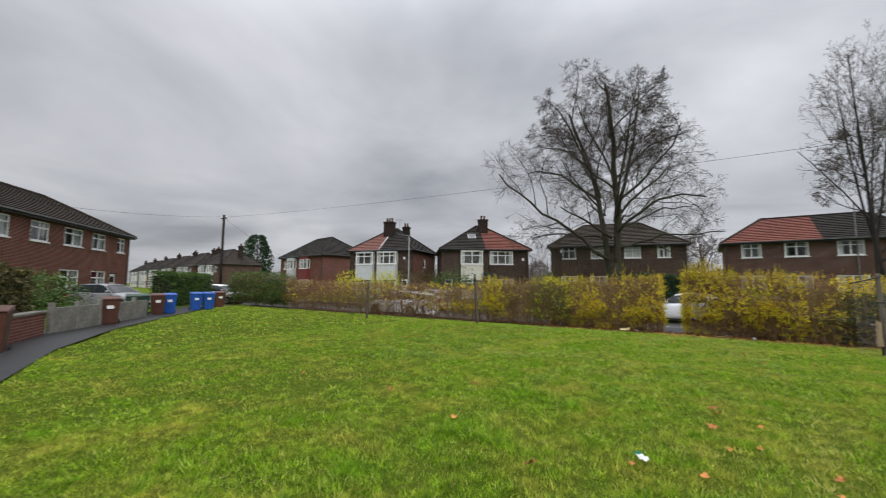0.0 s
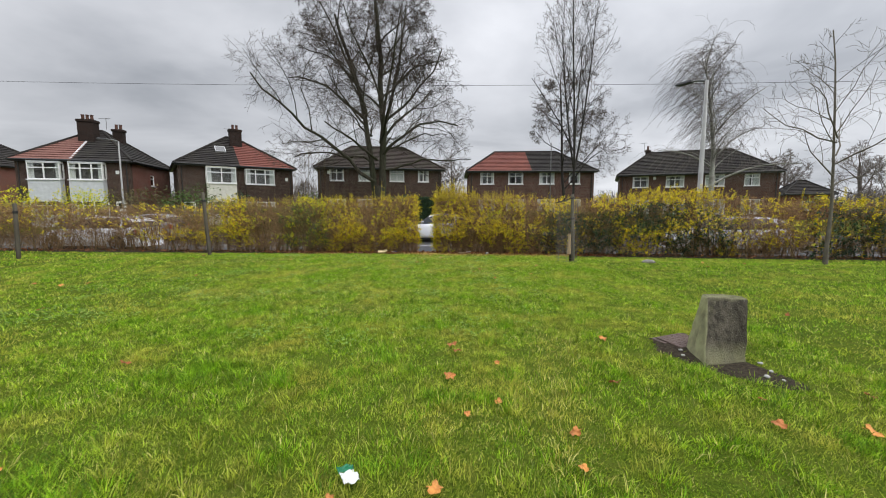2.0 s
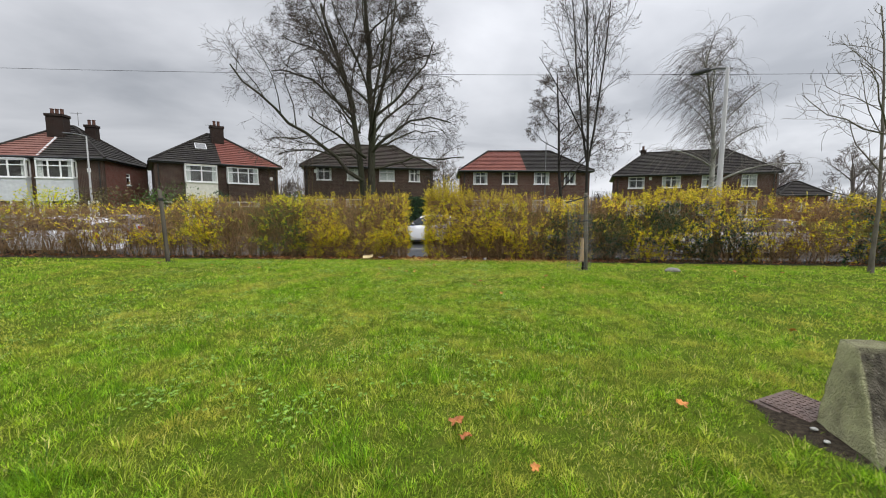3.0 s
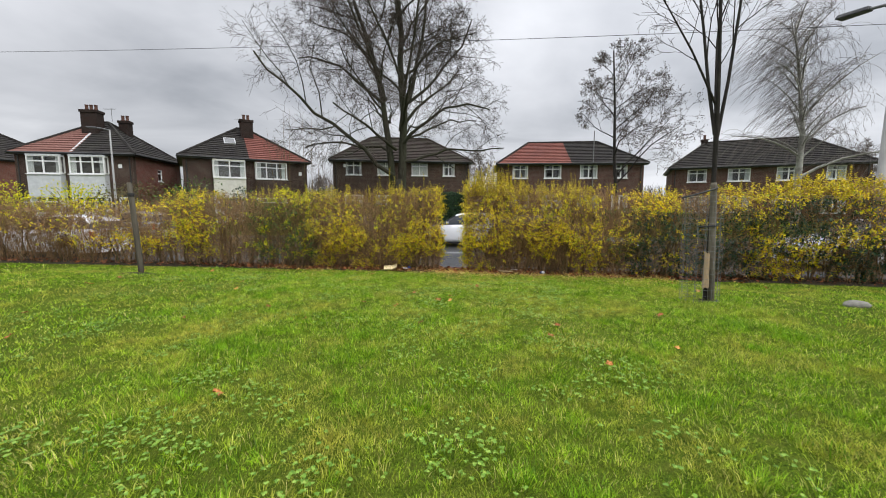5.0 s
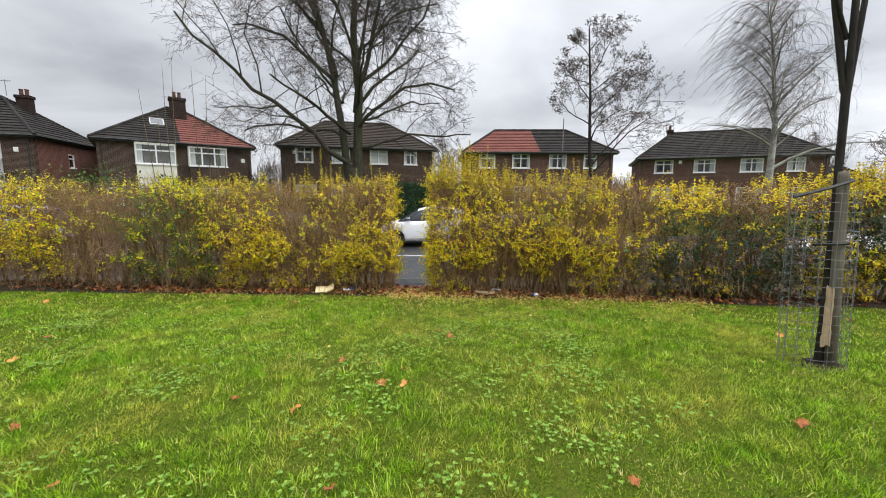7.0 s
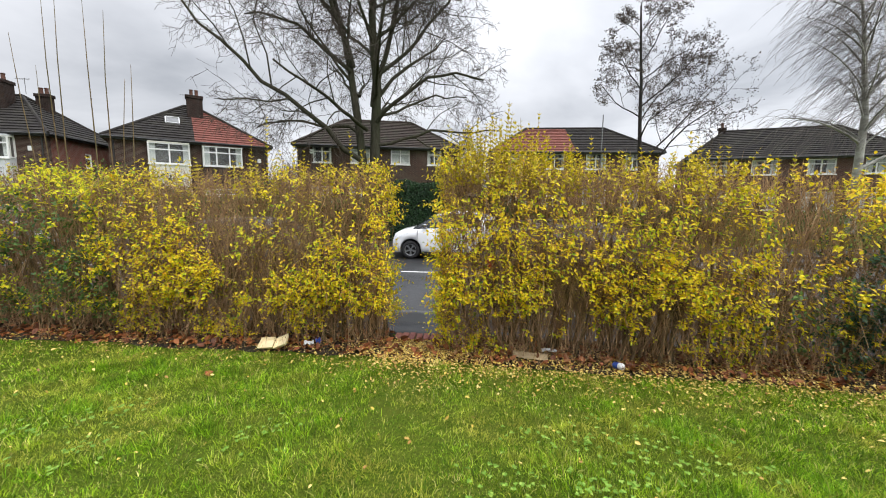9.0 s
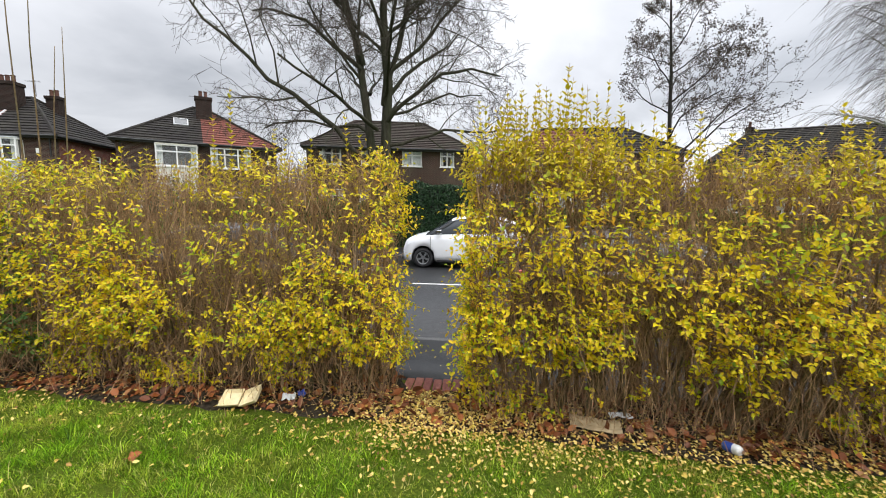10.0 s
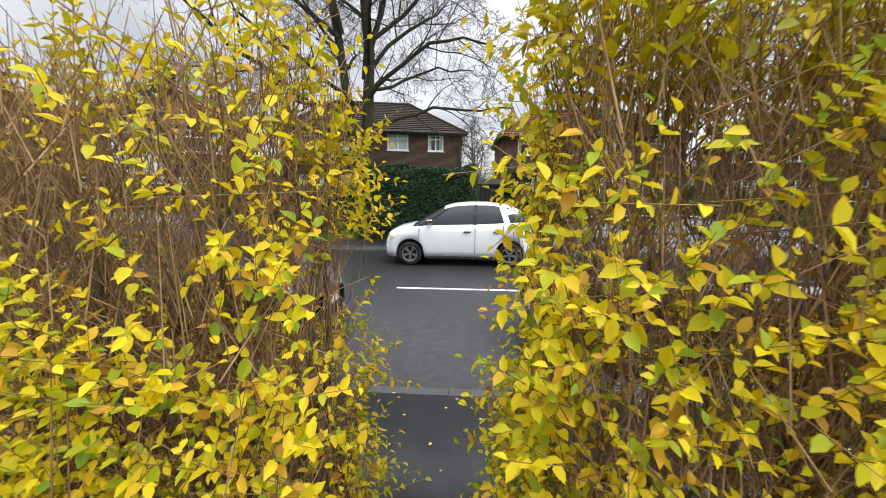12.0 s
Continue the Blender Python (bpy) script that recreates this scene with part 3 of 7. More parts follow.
def house(name, label, p, q, depth, eave, rise, inset, brick, tile_l, tile_r, wins, base=0.1, chimneys=(), side_wins=(), bays=(), side=None, doors=(), group="houses along the road"):
    """A pair of semi-detached houses: facade from p to q (seen from the road), hipped roof."""
    p, q = Vector((*p, 0)), Vector((*q, 0))
    w = (q - p).length
    ang = math.atan2(q.y - p.y, q.x - p.x)
    top = thing(name, label, "house", Matrix.Translation((p.x, p.y, base)) @ Matrix.Rotation(ang, 4, "Z"), group)
    e, t = eave - base, 0.28
    hole = [(x0, x1, z0 - base, z1 - base) for x0, x1, z0, z1, *_ in wins] + [(x0, x1, z0 - base, z1 - base) for x0, x1, z0, z1 in doors]
    gf, gb, gl, gr = Geo(), Geo(), Geo(), Geo()
    wall_cells(gf, w, -0.4, e, t, hole, Matrix.Identity(4))
    gf.make("front_wall", brick, top)
    wall_cells(gb, w, -0.4, e, t, [], Matrix.Translation((0, depth - t, 0)))
    gb.make("back_wall", brick, top)
    ml = Matrix.Translation((t, t, 0)) @ Matrix.Rotation(radians(90), 4, "Z")
    wall_cells(gl, depth - 2 * t, -0.4, e, t, [], ml)
    gl.make("side_wall", side or brick, top)
    mr = Matrix.Translation((w - t, depth - t, 0)) @ Matrix.Rotation(radians(-90), 4, "Z")
    sh = [(depth - 2 * t - x1, depth - 2 * t - x0, z0 - base, z1 - base) for x0, x1, z0, z1 in side_wins]
    wall_cells(gr, depth - 2 * t, -0.4, e, t, sh, mr @ Matrix.Translation((0, -t, 0)) @ Matrix.Translation((0, t, 0)) @ Matrix.Rotation(0, 4, "Z"))
    gr.make("side_wall", side or brick, top)
    Geo().box(t, w - t, t, depth - t, 2.55 - base, 2.7 - base).make("upper_floor", ROOM, top)
    Geo().box(t, w - t, 2.4, 2.5, 0, e).make("inner_wall", ROOM, top)
    Geo().box(t, w - t, t, depth - t, e - 0.06, e - 0.01).make("attic_floor", ROOM, top)
    for x0, x1, z0, z1, lights, cur in wins:
        window(top, Matrix.Identity(4), x0, x1, z0 - base, z1 - base, lights, True, cur)
    for x0, x1, z0, z1 in sh:
        window(top, mr @ Matrix.Rotation(radians(180), 4, "Z") @ Matrix.Translation((-(x0 + x1), -t, 0)), x0, x1, z0, z1, 1, True, 0.0)
    for x0, x1, z0, z1 in doors:
        d = Geo().box(x0 + 0.05, x1 - 0.05, 0.08, 0.13, z0 - base, z1 - base - 0.05).make("door", UPVC, top)
        Geo().box(x0 + 0.2, x1 - 0.2, 0.07, 0.079, z1 - base - 0.7, z1 - base - 0.25).make("door_light", CAR_GLASS, d)
    # roof
    o = 0.30
    z0, z1 = e - 0.02, e + rise
    A, B, C, D = (-o, -o, z0), (w + o, -o, z0), (w + o, depth + o, z0), (-o, depth + o, z0)
    ym = depth / 2
    R0, R1, M = (inset, ym, z1), (w - inset, ym, z1), (w / 2, ym, z1)
    n = max(8, int(math.hypot(ym + o, rise) / 0.34))
    left, right = Geo(), Geo()
    fm, bm_ = (w / 2, -o, z0), (w / 2, depth + o, z0)
    courses(left, A, fm, M, R0, n); courses(right, fm, B, R1, M, n)
    courses(right, C, bm_, M, R1, n); courses(left, bm_, D, R0, M, n)
    courses(left, D, A, R0, R0, n); courses(right, B, C, R1, R1, n)
    left.make("roof", tile_l, top); right.make("roof", tile_r, top)
    rd = Geo()
    for s0, s1 in ((A, R0), (B, R1), (C, R1), (D, R0), (R0, R1)):
        rd.tube([Vector(s0) + Vector((0, 0, 0.03)), Vector(s1) + Vector((0, 0, 0.05))], [0.11, 0.11], 6)
    rd.make("ridge_tiles", tile_l if tile_l is not TILE_RED and tile_l is not TILE_PALE else tile_r, top)
    gt = Geo()
    gt.tube([(-o, -o - 0.05, z0 - 0.03), (w + o, -o - 0.05, z0 - 0.03)], [0.06, 0.06], 6)
    gt.tube([(w + o + 0.05, -o, z0 - 0.03), (w + o + 0.05, depth + o, z0 - 0.03)], [0.06, 0.06], 6)
    gt.tube([(-o - 0.05, -o, z0 - 0.03), (-o - 0.05, depth + o, z0 - 0.03)], [0.06, 0.06], 6)
    gt.make("gutter", GUTTER, top)
    Geo().box(-o + 0.02, w + o - 0.02, -o + 0.02, depth + o - 0.02, z0 - 0.16, z0 - 0.03).make("soffit", GUTTER, top)
    for xx in (0.25, w - 0.25):
        Geo().tube([(xx, -0.06, z0 - 0.1), (xx, -0.06, -0.2)], [0.04, 0.04], 6).make("downpipe", GUTTER, top)
    for cx, cy, cw, cd, ch, pots in chimneys:
        zb = z1 - 1.6
        ck = Geo()
        ck.box(cx - cw / 2, cx + cw / 2, cy - cd / 2, cy + cd / 2, zb, z1 + ch - 0.22)
        ck.box(cx - cw / 2 - 0.06, cx + cw / 2 + 0.06, cy - cd / 2 - 0.06, cy + cd / 2 + 0.06, z1 + ch - 0.218, z1 + ch)
        stack = ck.make("chimney", BRICK_SOOT, top, bevel=0.015)
        for i in range(pots):
            px = cx + (i - (pots - 1) / 2) * 0.34
            Geo().lathe([(0.0, z1 + ch - 0.01), (0.14, z1 + ch - 0.01), (0.12, z1 + ch + 0.1), (0.11, z1 + ch + 0.38), (0.14, z1 + ch + 0.42), (0.13, z1 + ch + 0.46), (0.09, z1 + ch + 0.46), (0.09, z1 + ch + 0.2)], 10, "z", (px, cy, 0)).make("chimney_pot", TERRACOTTA, stack, smooth=False)
    for x0, x1, panel, lo, hi, lights in bays:
        # two-storey square bay: panel between an upper and a lower window
        b, y = top, -0.55
        lo, hi = lo - base, hi - base
        zz = [0.9 - base, 2.15 - base]
        mb = Matrix.Translation((0, y, 0))
        for za, zb2 in ((zz[1], lo), (-0.3, zz[0]), (hi, e - 0.18)):
            Geo().box(x0, x1, y, -0.002, za, zb2).make("bay_panel", panel, b)
        # thin dark slab behind the bay panes, in place of a dim room
        Geo().box(x0 + 0.02, x1 - 0.02, -0.12, -0.004, zz[0], hi).make("bay_room", ROOM, b)
        for za, zb2 in ((zz[0], zz[1]), (lo, hi)):
            window(b, mb, x0, x1, za, zb2, lights, True, 0.35)
            for sx in (x0, x1):
                s = Geo().box(sx - 0.035, sx + 0.035, y + 0.12, -0.06, za, za + 0.08).box(sx - 0.035, sx + 0.035, y + 0.12, -0.06, zb2 - 0.08, zb2)
                s.box(sx - 0.035, sx + 0.035, -0.1, -0.003, za + 0.08, zb2 - 0.08)
                s.make("bay_side_frame", UPVC, b)
    return top, w, e, z1


def aerial(parent, x, y, z):
    g = Geo()
    g.tube([(x, y, z), (x, y, z + 1.1)], [0.02, 0.02], 5)
    g.tube([(x - 0.55, y, z + 1.0), (x + 0.35, y, z + 1.05)], [0.015, 0.015], 4)
    for i in range(6):
        g.tube([(x - 0.5 + i * 0.14, y - 0.18, z + 1.01), (x - 0.5 + i * 0.14, y + 0.18, z + 1.01)], [0.008, 0.008], 4)
    g.make("aerial", GALV, parent)


def four_windows(w, sill, head, lower=True, cur=(0.5, 0.4, 0.9, 0.2)):
    """Upper row of small, wide, wide, small windows and the row below it."""
    out = []
    for (x0, x1, k), c in zip(((0.09 * w, 0.20 * w, 2), (0.315 * w, 0.435 * w, 2), (0.565 * w, 0.685 * w, 2), (0.80 * w, 0.89 * w, 2)), cur):
        out.append((x0, x1, sill + 0.02, head, k, c))
        if lower:
            out.append((x0 - 0.15, x1 + 0.15, 0.95, 2.45, k, 0.6))
    return out


h, w, e, z1 = house("semi_house_a", "dark brick semi with half red, half grey tiled hip roof", (2.41, 28.0), (15.17, 28.0), 8.2, 5.35, 2.45, 3.0, BRICK_BROWN, TILE_RED, TILE_DARK, four_windows(12.76, 4.0, 5.22, cur=(0.4, 0.3, 0.5, 0.4)), base=0.15, side=BRICK_RED)
Geo().tube([(8.3, -0.1, 0), (8.3, -0.1, 8.0)], [0.045, 0.04], 6).make("vent_pipe", GALV, h)
house("semi_house_b", "dark brown brick semi with a mossy brown hip roof", (-12.285, 24.715), (-0.475, 27.815), 8.2, 5.5, 2.6, 3.3, BRICK_DARK, TILE_BROWN, TILE_BROWN, four_windows(12.21, 4.2, 5.4, cur=(0.3, 0.9, 0.95, 0.5)), base=0.15)
h, w, e, z1 = house("semi_house_c", "dark brick semi with dark hip roof and small chimney", (19.5, 32.154), (32.99, 27.06), 8.5, 5.22, 2.8, 3.2, BRICK_BROWN, TILE_DARK, TILE_DARK, four_windows(14.42, 3.8, 5.0, cur=(0.3, 0.5, 0.6, 0.8)), base=0.15, chimneys=[(3.0, 4.2, 0.5, 0.5, 0.35, 1)])
aerial(h, 2.6, 4.0, 8.0)
h, w, e, z1 = house("semi_house_d", "dark brick bay-fronted semi, half red and half dark tiles, roof window", (-22.8, 20.2), (-15.3, 26.1), 8.6, 5.42, 3.15, 4.4, BRICK_DARK, TILE_DARK, TILE_RED, [(0.25, 1.15, 0.9, 2.1, 1, 0.4)], base=0.1, chimneys=[(5.05, 3.2, 1.05, 0.8, 0.65, 2)], bays=[(2.05, 4.4, RENDER_WHITE, 3.77, 5.17, 2), (5.2, 7.7, BRICK_DARK, 3.77, 5.17, 3)])
aerial(h, 4.7, 3.6, 8.2)
rw = thing("skylight", "", "")
for k in ("label", "category"):
    if k in rw:
        del rw[k]
rw.parent = h
rw.matrix_parent_inverse = Matrix.Identity(4)
slope = math.atan2(3.15, 4.3 + 0.38)
rw.location, rw.rotation_euler = (3.55, 2.1, 5.25 + math.tan(slope) * (2.1 + 0.38) + 0.06), (slope, 0, 0)
Geo().box(-0.45, 0.45, -0.5, -0.43, -0.03, 0.08).box(-0.45, 0.45, 0.43, 0.5, -0.03, 0.08).box(-0.45, -0.38, -0.43, 0.43, -0.03, 0.08).box(0.38, 0.45, -0.43, 0.43, -0.03, 0.08).make("skylight_frame", LEAD, rw)
# pale grey on the pane stands for sky reflected in its glass
Geo().box(-0.38, 0.38, -0.43, 0.43, -0.02, 0.05).make("skylight_pane", GALV, rw)
h, w, e, z1 = house("semi_house_e", "bay-fronted semi with grey panels, faded red and dark roof", (-34.6, 17.9), (-26.8, 20.0), 7.6, 5.52, 3.0, 3.7, BRICK_DARK, TILE_PALE, TILE_DARK, [(0.15, 0.95, 0.9, 2.1, 1, 0.4)], base=0.1, chimneys=[(3.9, 2.6, 1.2, 0.9, 0.75, 3), (5.4, 4.3, 0.8, 0.6, 0.3, 2)], bays=[(1.1, 3.3, PANEL_GREY, 3.88, 5.25, 2), (3.9, 6.3, PANEL_GREY, 3.88, 5.25, 3)], side=BRICK_RED, side_wins=[(3.2, 3.9, 3.6, 4.6)], doors=[(0.15 + 6.6, 7.6, 0.15, 2.2)])
aerial(h, 4.9, 3.4, 8.5)
Geo().tube([(3.9, -0.3, 5.3), (3.9, 3.6, 8.25)], [0.13, 0.13], 6).make("lead_valley", LEAD, h)
h, w, e, z1 = house("semi_house_f", "red brick semi with dark hip roof and red cladding", (-55.4, 22.5), (-42.7, 20.4), 7.8, 5.6, 3.0, 4.2, BRICK_RED, TILE_DARK, TILE_DARK, [(1.2, 2.2, 3.8, 5.0, 1, 0.3)], base=0.1, bays=[(3.2, 5.2, PANEL_GREY, 3.75, 5.1, 2), (7.2, 9.4, PANEL_RED, 3.75, 5.1, 2)])
for i, (x, y) in enumerate(((-77, 24), (-92, 26), (-107, 28.5), (-122, 31), (-138, 34), (-154, 37))):
    house("terrace_house", "distant brick semi with chimneys and pale bays", (x - 12.5, y + 1.0), (x, y), 8, 5.37, 3.2, 3.8, BRICK_RED if i % 2 else BRICK_BROWN, TILE_DARK, TILE_BROWN, [(1.2, 2.4, 3.8, 5.0, 1, 0.3), (9.6, 10.8, 3.8, 5.0, 1, 0.3)], base=0.1, chimneys=[(1.0, 4, 0.8, 0.7, 0.6, 2), (11.6, 4, 0.8, 0.7, 0.6, 2)], bays=[(3.2, 5.4, PANEL_GREY, 3.75, 5.1, 2), (7.0, 9.2, RENDER_WHITE, 3.75, 5.1, 2)], group="distant terrace")
# near terrace on the path
lw = [(x, x + ww, za, zb, 2, c) for x, ww, za, zb, c in ((2.2, 1.5, 3.95, 5.1, 0.5), (5.3, 1.9, 3.95, 5.1, 0.6), (8.7, 1.5, 3.95, 5.1, 0.4), (11.6, 1.9, 3.95, 5.1, 0.6), (14.6, 1.7, 3.95, 5.1, 0.9), (18.0, 1.1, 3.95, 5.1, 0.3), (11.4, 2.0, 0.9, 2.4, 0.5), (14.8, 1.8, 0.9, 2.4, 0.3), (5.2, 2.0, 0.9, 2.4, 0.5))]
house("brick_terrace", "red-brown brick terrace with brown tiled hip roof", (-23.8, -15.4), (-39.0, -2.5), 8.0, 5.37, 2.4, 3.6, BRICK_RED, TILE_BROWN, TILE_BROWN, lw, base=0.1, doors=[(17.2, 18.2, 0.2, 2.3)], group="")
house("gable_house", "small brick house seen behind the hedge", (41.8, 37.0), (46.0, 35.4), 5, 3.3, 1.7, 1.9, BRICK_RED, TILE_DARK, TILE_DARK, [(1.6, 2.6, 1.3, 2.4, 2, 0.3)], base=0.15)
for x, z, hh in ((7.0, 4.3, "semi_house_e"), (8.8, 4.1, "semi_house_d"), (0.9, 4.7, "semi_house_b"), (3.3, 4.5, "semi_house_c")):
    par = bpy.data.objects[hh]
    Geo().box(x, x + .26, -.06, -.003, z, z + .3).make("alarm_box", UPVC, par, bevel=.02)


# ---- plants ----
def twig_mesh(name, p0, p1, r0, r1):
    """Thin tapered three-sided twigs, all at once."""
    p0, p1 = np.asarray(p0, float), np.asarray(p1, float)
    d = p1 - p0
    d /= np.linalg.norm(d, axis=1, keepdims=True) + 1e-9
    ref = np.where(np.abs(d[:, 2:3]) > 0.9, np.array([[1.0, 0, 0]]), np.array([[0, 0, 1.0]]))
    a = np.cross(d, ref); a /= np.linalg.norm(a, axis=1, keepdims=True)
    b = np.cross(d, a)
    vs = []
    for p, r in ((p0, np.asarray(r0)), (p1, np.asarray(r1))):
        for k in range(3):
            t = 2 * math.pi * k / 3
            vs.append(p + (a * math.cos(t) + b * math.sin(t)) * np.reshape(r, (-1, 1)))
    v = np.stack(vs, 1).reshape(-1, 3)
    o = np.arange(len(p0))[:, None, None] * 6
    f = (np.array([[0, 1, 4, 3], [1, 2, 5, 4], [2, 0, 3, 5]])[None] + o).reshape(-1, 4)
    return np_mesh(name, v, f)


def leaf_mesh(name, p, d, nrm, ln, wd, fold=0.25, curl=0.15):
    """Pointed oval leaves, folded a little along the midrib."""
    p, d, nrm = np.asarray(p, float), np.asarray(d, float), np.asarray(nrm, float)
    d /= np.linalg.norm(d, axis=1, keepdims=True) + 1e-9
    s = np.cross(d, nrm); s /= np.linalg.norm(s, axis=1, keepdims=True) + 1e-9
    u = np.cross(s, d)
    ln, wd = np.reshape(ln, (-1, 1)), np.reshape(wd, (-1, 1))
    pts = [p, p + d * ln * 0.26 + s * wd * 0.45 + u * wd * fold, p + d * ln * 0.62 + s * wd * 0.46 + u * (wd * fold - ln * curl * 0.4),
           p + d * ln - u * ln * curl, p + d * ln * 0.62 - s * wd * 0.46 + u * (wd * fold - ln * curl * 0.4), p + d * ln * 0.26 - s * wd * 0.45 + u * wd * fold]
    v = np.stack(pts, 1).reshape(-1, 3)
    o = np.arange(len(p))[:, None, None] * 6
    f = (np.array([[0, 1, 2, 3], [0, 3, 4, 5]])[None] + o).reshape(-1, 4)
    return np_mesh(name, v, f)


def hedge_shape(x):
    """Top of the hedge along its length."""
    keys = ((-28.6, 2.2), (-26, 2.35), (-22, 2.2), (-20.6, 1.8), (-14, 1.7), (-9, 1.58), (-7.6, 1.62), (-6.6, 1.88), (-5.2, 1.8), (-4.2, 1.9), (-3, 1.82), (-1.3, 1.88), (-0.2, 1.9), (0.3, 1.96), (0.9, 2.02), (1.5, 1.88), (2.6, 1.93), (3.4, 1.84), (4.7, 1.74), (6, 1.86), (7.3, 2.03), (8.5, 2.03), (10, 1.82), (12, 1.78), (16, 1.7), (24, 1.7))
    for (a, b), (c, d) in zip(keys, keys[1:]):
        if a <= x <= c:
            return b + (d - b) * (x - a) / (c - a)
    return 1.6


GAP0, GAP1 = -0.285, 0.345


def hedge(x0, x1, label, seed, leaves, twigs, stems, shoots=0, kinds=(), brown_top=0.3, size=1.0, holes=0.25, lo=0.35):
    """One stretch of the hedge: stems from the soil, a thicket of twigs, leaves in clumps by kind."""
    rng = np.random.default_rng(seed)
    top = thing("hedge", label, "hedge", Matrix.Identity(4), "roadside hedge")
    L = x1 - x0
    depth = 0.95

    def yc(x):
        return np.array([hedge_y(a) for a in np.atleast_1d(x)]) + 0.02

    def tops(x):
        return np.array([hedge_shape(a) + 0.07 * noise.noise((a * 2.3, 0.5, seed)) for a in np.atleast_1d(x)])

    g = Geo()
    r = random.Random(seed)
    for i in range(int(stems * L)):
        x = r.uniform(x0 + 0.03, x1 - 0.03); y = float(yc(x)[0]) + r.uniform(-0.12, 0.3)
        h = hedge_shape(x) * r.uniform(0.4, 0.8)
        dx, dy = r.gauss(0, 0.16), r.gauss(0, 0.12)
        x2 = min(max(x + dx * 1.6, x0 + 0.02), x1 - 0.02)
        rad = r.choice((0.006, 0.008, 0.01, 0.013, 0.02, 0.026))
        z = 0.0
        pts = [(x, y, z - 0.05)]
        for k in range(1, 5):
            s = k / 4
            pts.append((x + (x2 - x) * s + r.gauss(0, 0.015), y + dy * s + r.gauss(0, 0.015), z + h * s))
        g.tube(pts, [rad, rad * 0.9, rad * 0.75, rad * 0.55, rad * 0.3], 5, False)
    g.make("stems", STEM_HEDGE, top)["kind"] = "stuff"
    # twigs fan upwards and outwards
    n = int(twigs * L)
    px = rng.uniform(x0, x1, n); t = tops(px)
    pz = 0.02 + (t - 0.2) * rng.beta(1.0, 1.1, n)
    py = yc(px) + rng.normal(0, 0.2, n)
    out = np.stack([rng.normal(0, 0.30, n), rng.normal(0, 0.26, n), np.abs(rng.normal(0.8, 0.3, n))], 1)
    out /= np.linalg.norm(out, axis=1, keepdims=True)
    ln = rng.uniform(0.12, 0.42, n) * (0.8 + 0.2 * size)
    p0 = np.stack([px, py, pz], 1); p1 = p0 + out * ln[:, None]
    p1[:, 0] = np.clip(p1[:, 0], x0 - 0.04, x1 + 0.04)
    p1[:, 1] = np.clip(p1[:, 1], yc(px) - 0.42, yc(px) + 0.45)
    p1[:, 2] = np.minimum(p1[:, 2], t + 0.02 + rng.exponential(0.03, n))
    r0 = rng.uniform(0.0013, 0.0032, n) * size
    ob = place("twigs", twig_mesh("twigs", p0, p1, r0, r0 * 0.45), TWIG_HEDGE, top); ob["kind"] = "stuff"
    # sprigs of paired leaves on short twigs; bare where the clump noise is low
    per = 9
    n = int(leaves * L / per)
    sx = rng.uniform(x0 - 0.05, x1 + 0.05, n); t = tops(sx)
    sz = lo * 0.55 + (t - lo * 0.55) * rng.beta(1.0, 1.05, n)
    side = rng.random(n)
    off = np.where(side < 0.5, -depth / 2 + rng.exponential(0.07, n), np.where(side < 0.8, depth / 2 - rng.exponential(0.10, n), rng.uniform(-depth / 2, depth / 2, n)))
    off = off * np.clip((t - sz) / 0.22, 0.4, 1.0) * np.clip((sz - 0.05) / 0.6, 0.5, 1.0)
    sy = yc(sx) + 0.05 + off + 0.05 * np.array([noise.noise((a * 1.6, b * 1.6, seed)) for a, b in zip(sx, sz)])
    ends_n = 0
    if x1 == GAP0 or x0 == GAP1:
        m = ends_n = n // (18 if x1 == GAP0 else 8)
        e = np.clip(rng.exponential(0.05, m) - 0.03, -0.05, 0.3)
        sx[:m] = x1 - 0.04 - e if x1 == GAP0 else x0 + e
        sy[:m] = yc(sx[:m]) + 0.05 + rng.uniform(-0.42, 0.47, m)
        off[:m] = sy[:m] - yc(sx[:m])
        t[:m] = tops(sx[:m])
        sz[:m] = 0.1 + (t[:m] - 0.1) * rng.random(m)
    pick = np.full(n, -1)
    for i in range(n):
        c = noise.noise((sx[i] * 1.9, sy[i] * 1.4, sz[i] * 2.1 + seed)) + 0.5 * noise.noise((sx[i] * 5, sy[i] * 5, sz[i] * 5 + seed))
        c2 = noise.noise((sx[i] * 0.8 + 7, sy[i], sz[i] * 0.9 + seed))
        high = sz[i] / t[i]
        if c < -0.5 + holes + 0.15 * (high < 0.2):
            continue
        if brown_top and i >= ends_n and high > 0.5 and rng.random() < brown_top * min(1.0, (high - 0.45) / 0.3) * (1.0 if high < 0.92 else 0.75) + 0.25 * c2:
            continue
        for k, (mat_, want) in enumerate(kinds):
            if want(sx[i], high, c2, rng):
                pick[i] = k
                break
    keep = pick >= 0
    sx, sy, sz, pick, off = sx[keep], sy[keep], sz[keep], pick[keep], off[keep]
    n = len(sx)
    sd = np.stack([rng.normal(0, 0.5, n), np.sign(off) * rng.uniform(0.1, 0.9, n), rng.normal(0.45, 0.45, n)], 1)
    ends = np.where(sx > x1 - 0.12, 0.7, np.where(sx < x0 + 0.12, -0.7, 0.0))
    sd[:, 0] += ends * rng.random(n)
    sd /= np.linalg.norm(sd, axis=1, keepdims=True)
    sl = rng.uniform(0.12, 0.27, n) * (0.7 + 0.3 * size)
    p0 = np.stack([sx, sy, sz], 1)
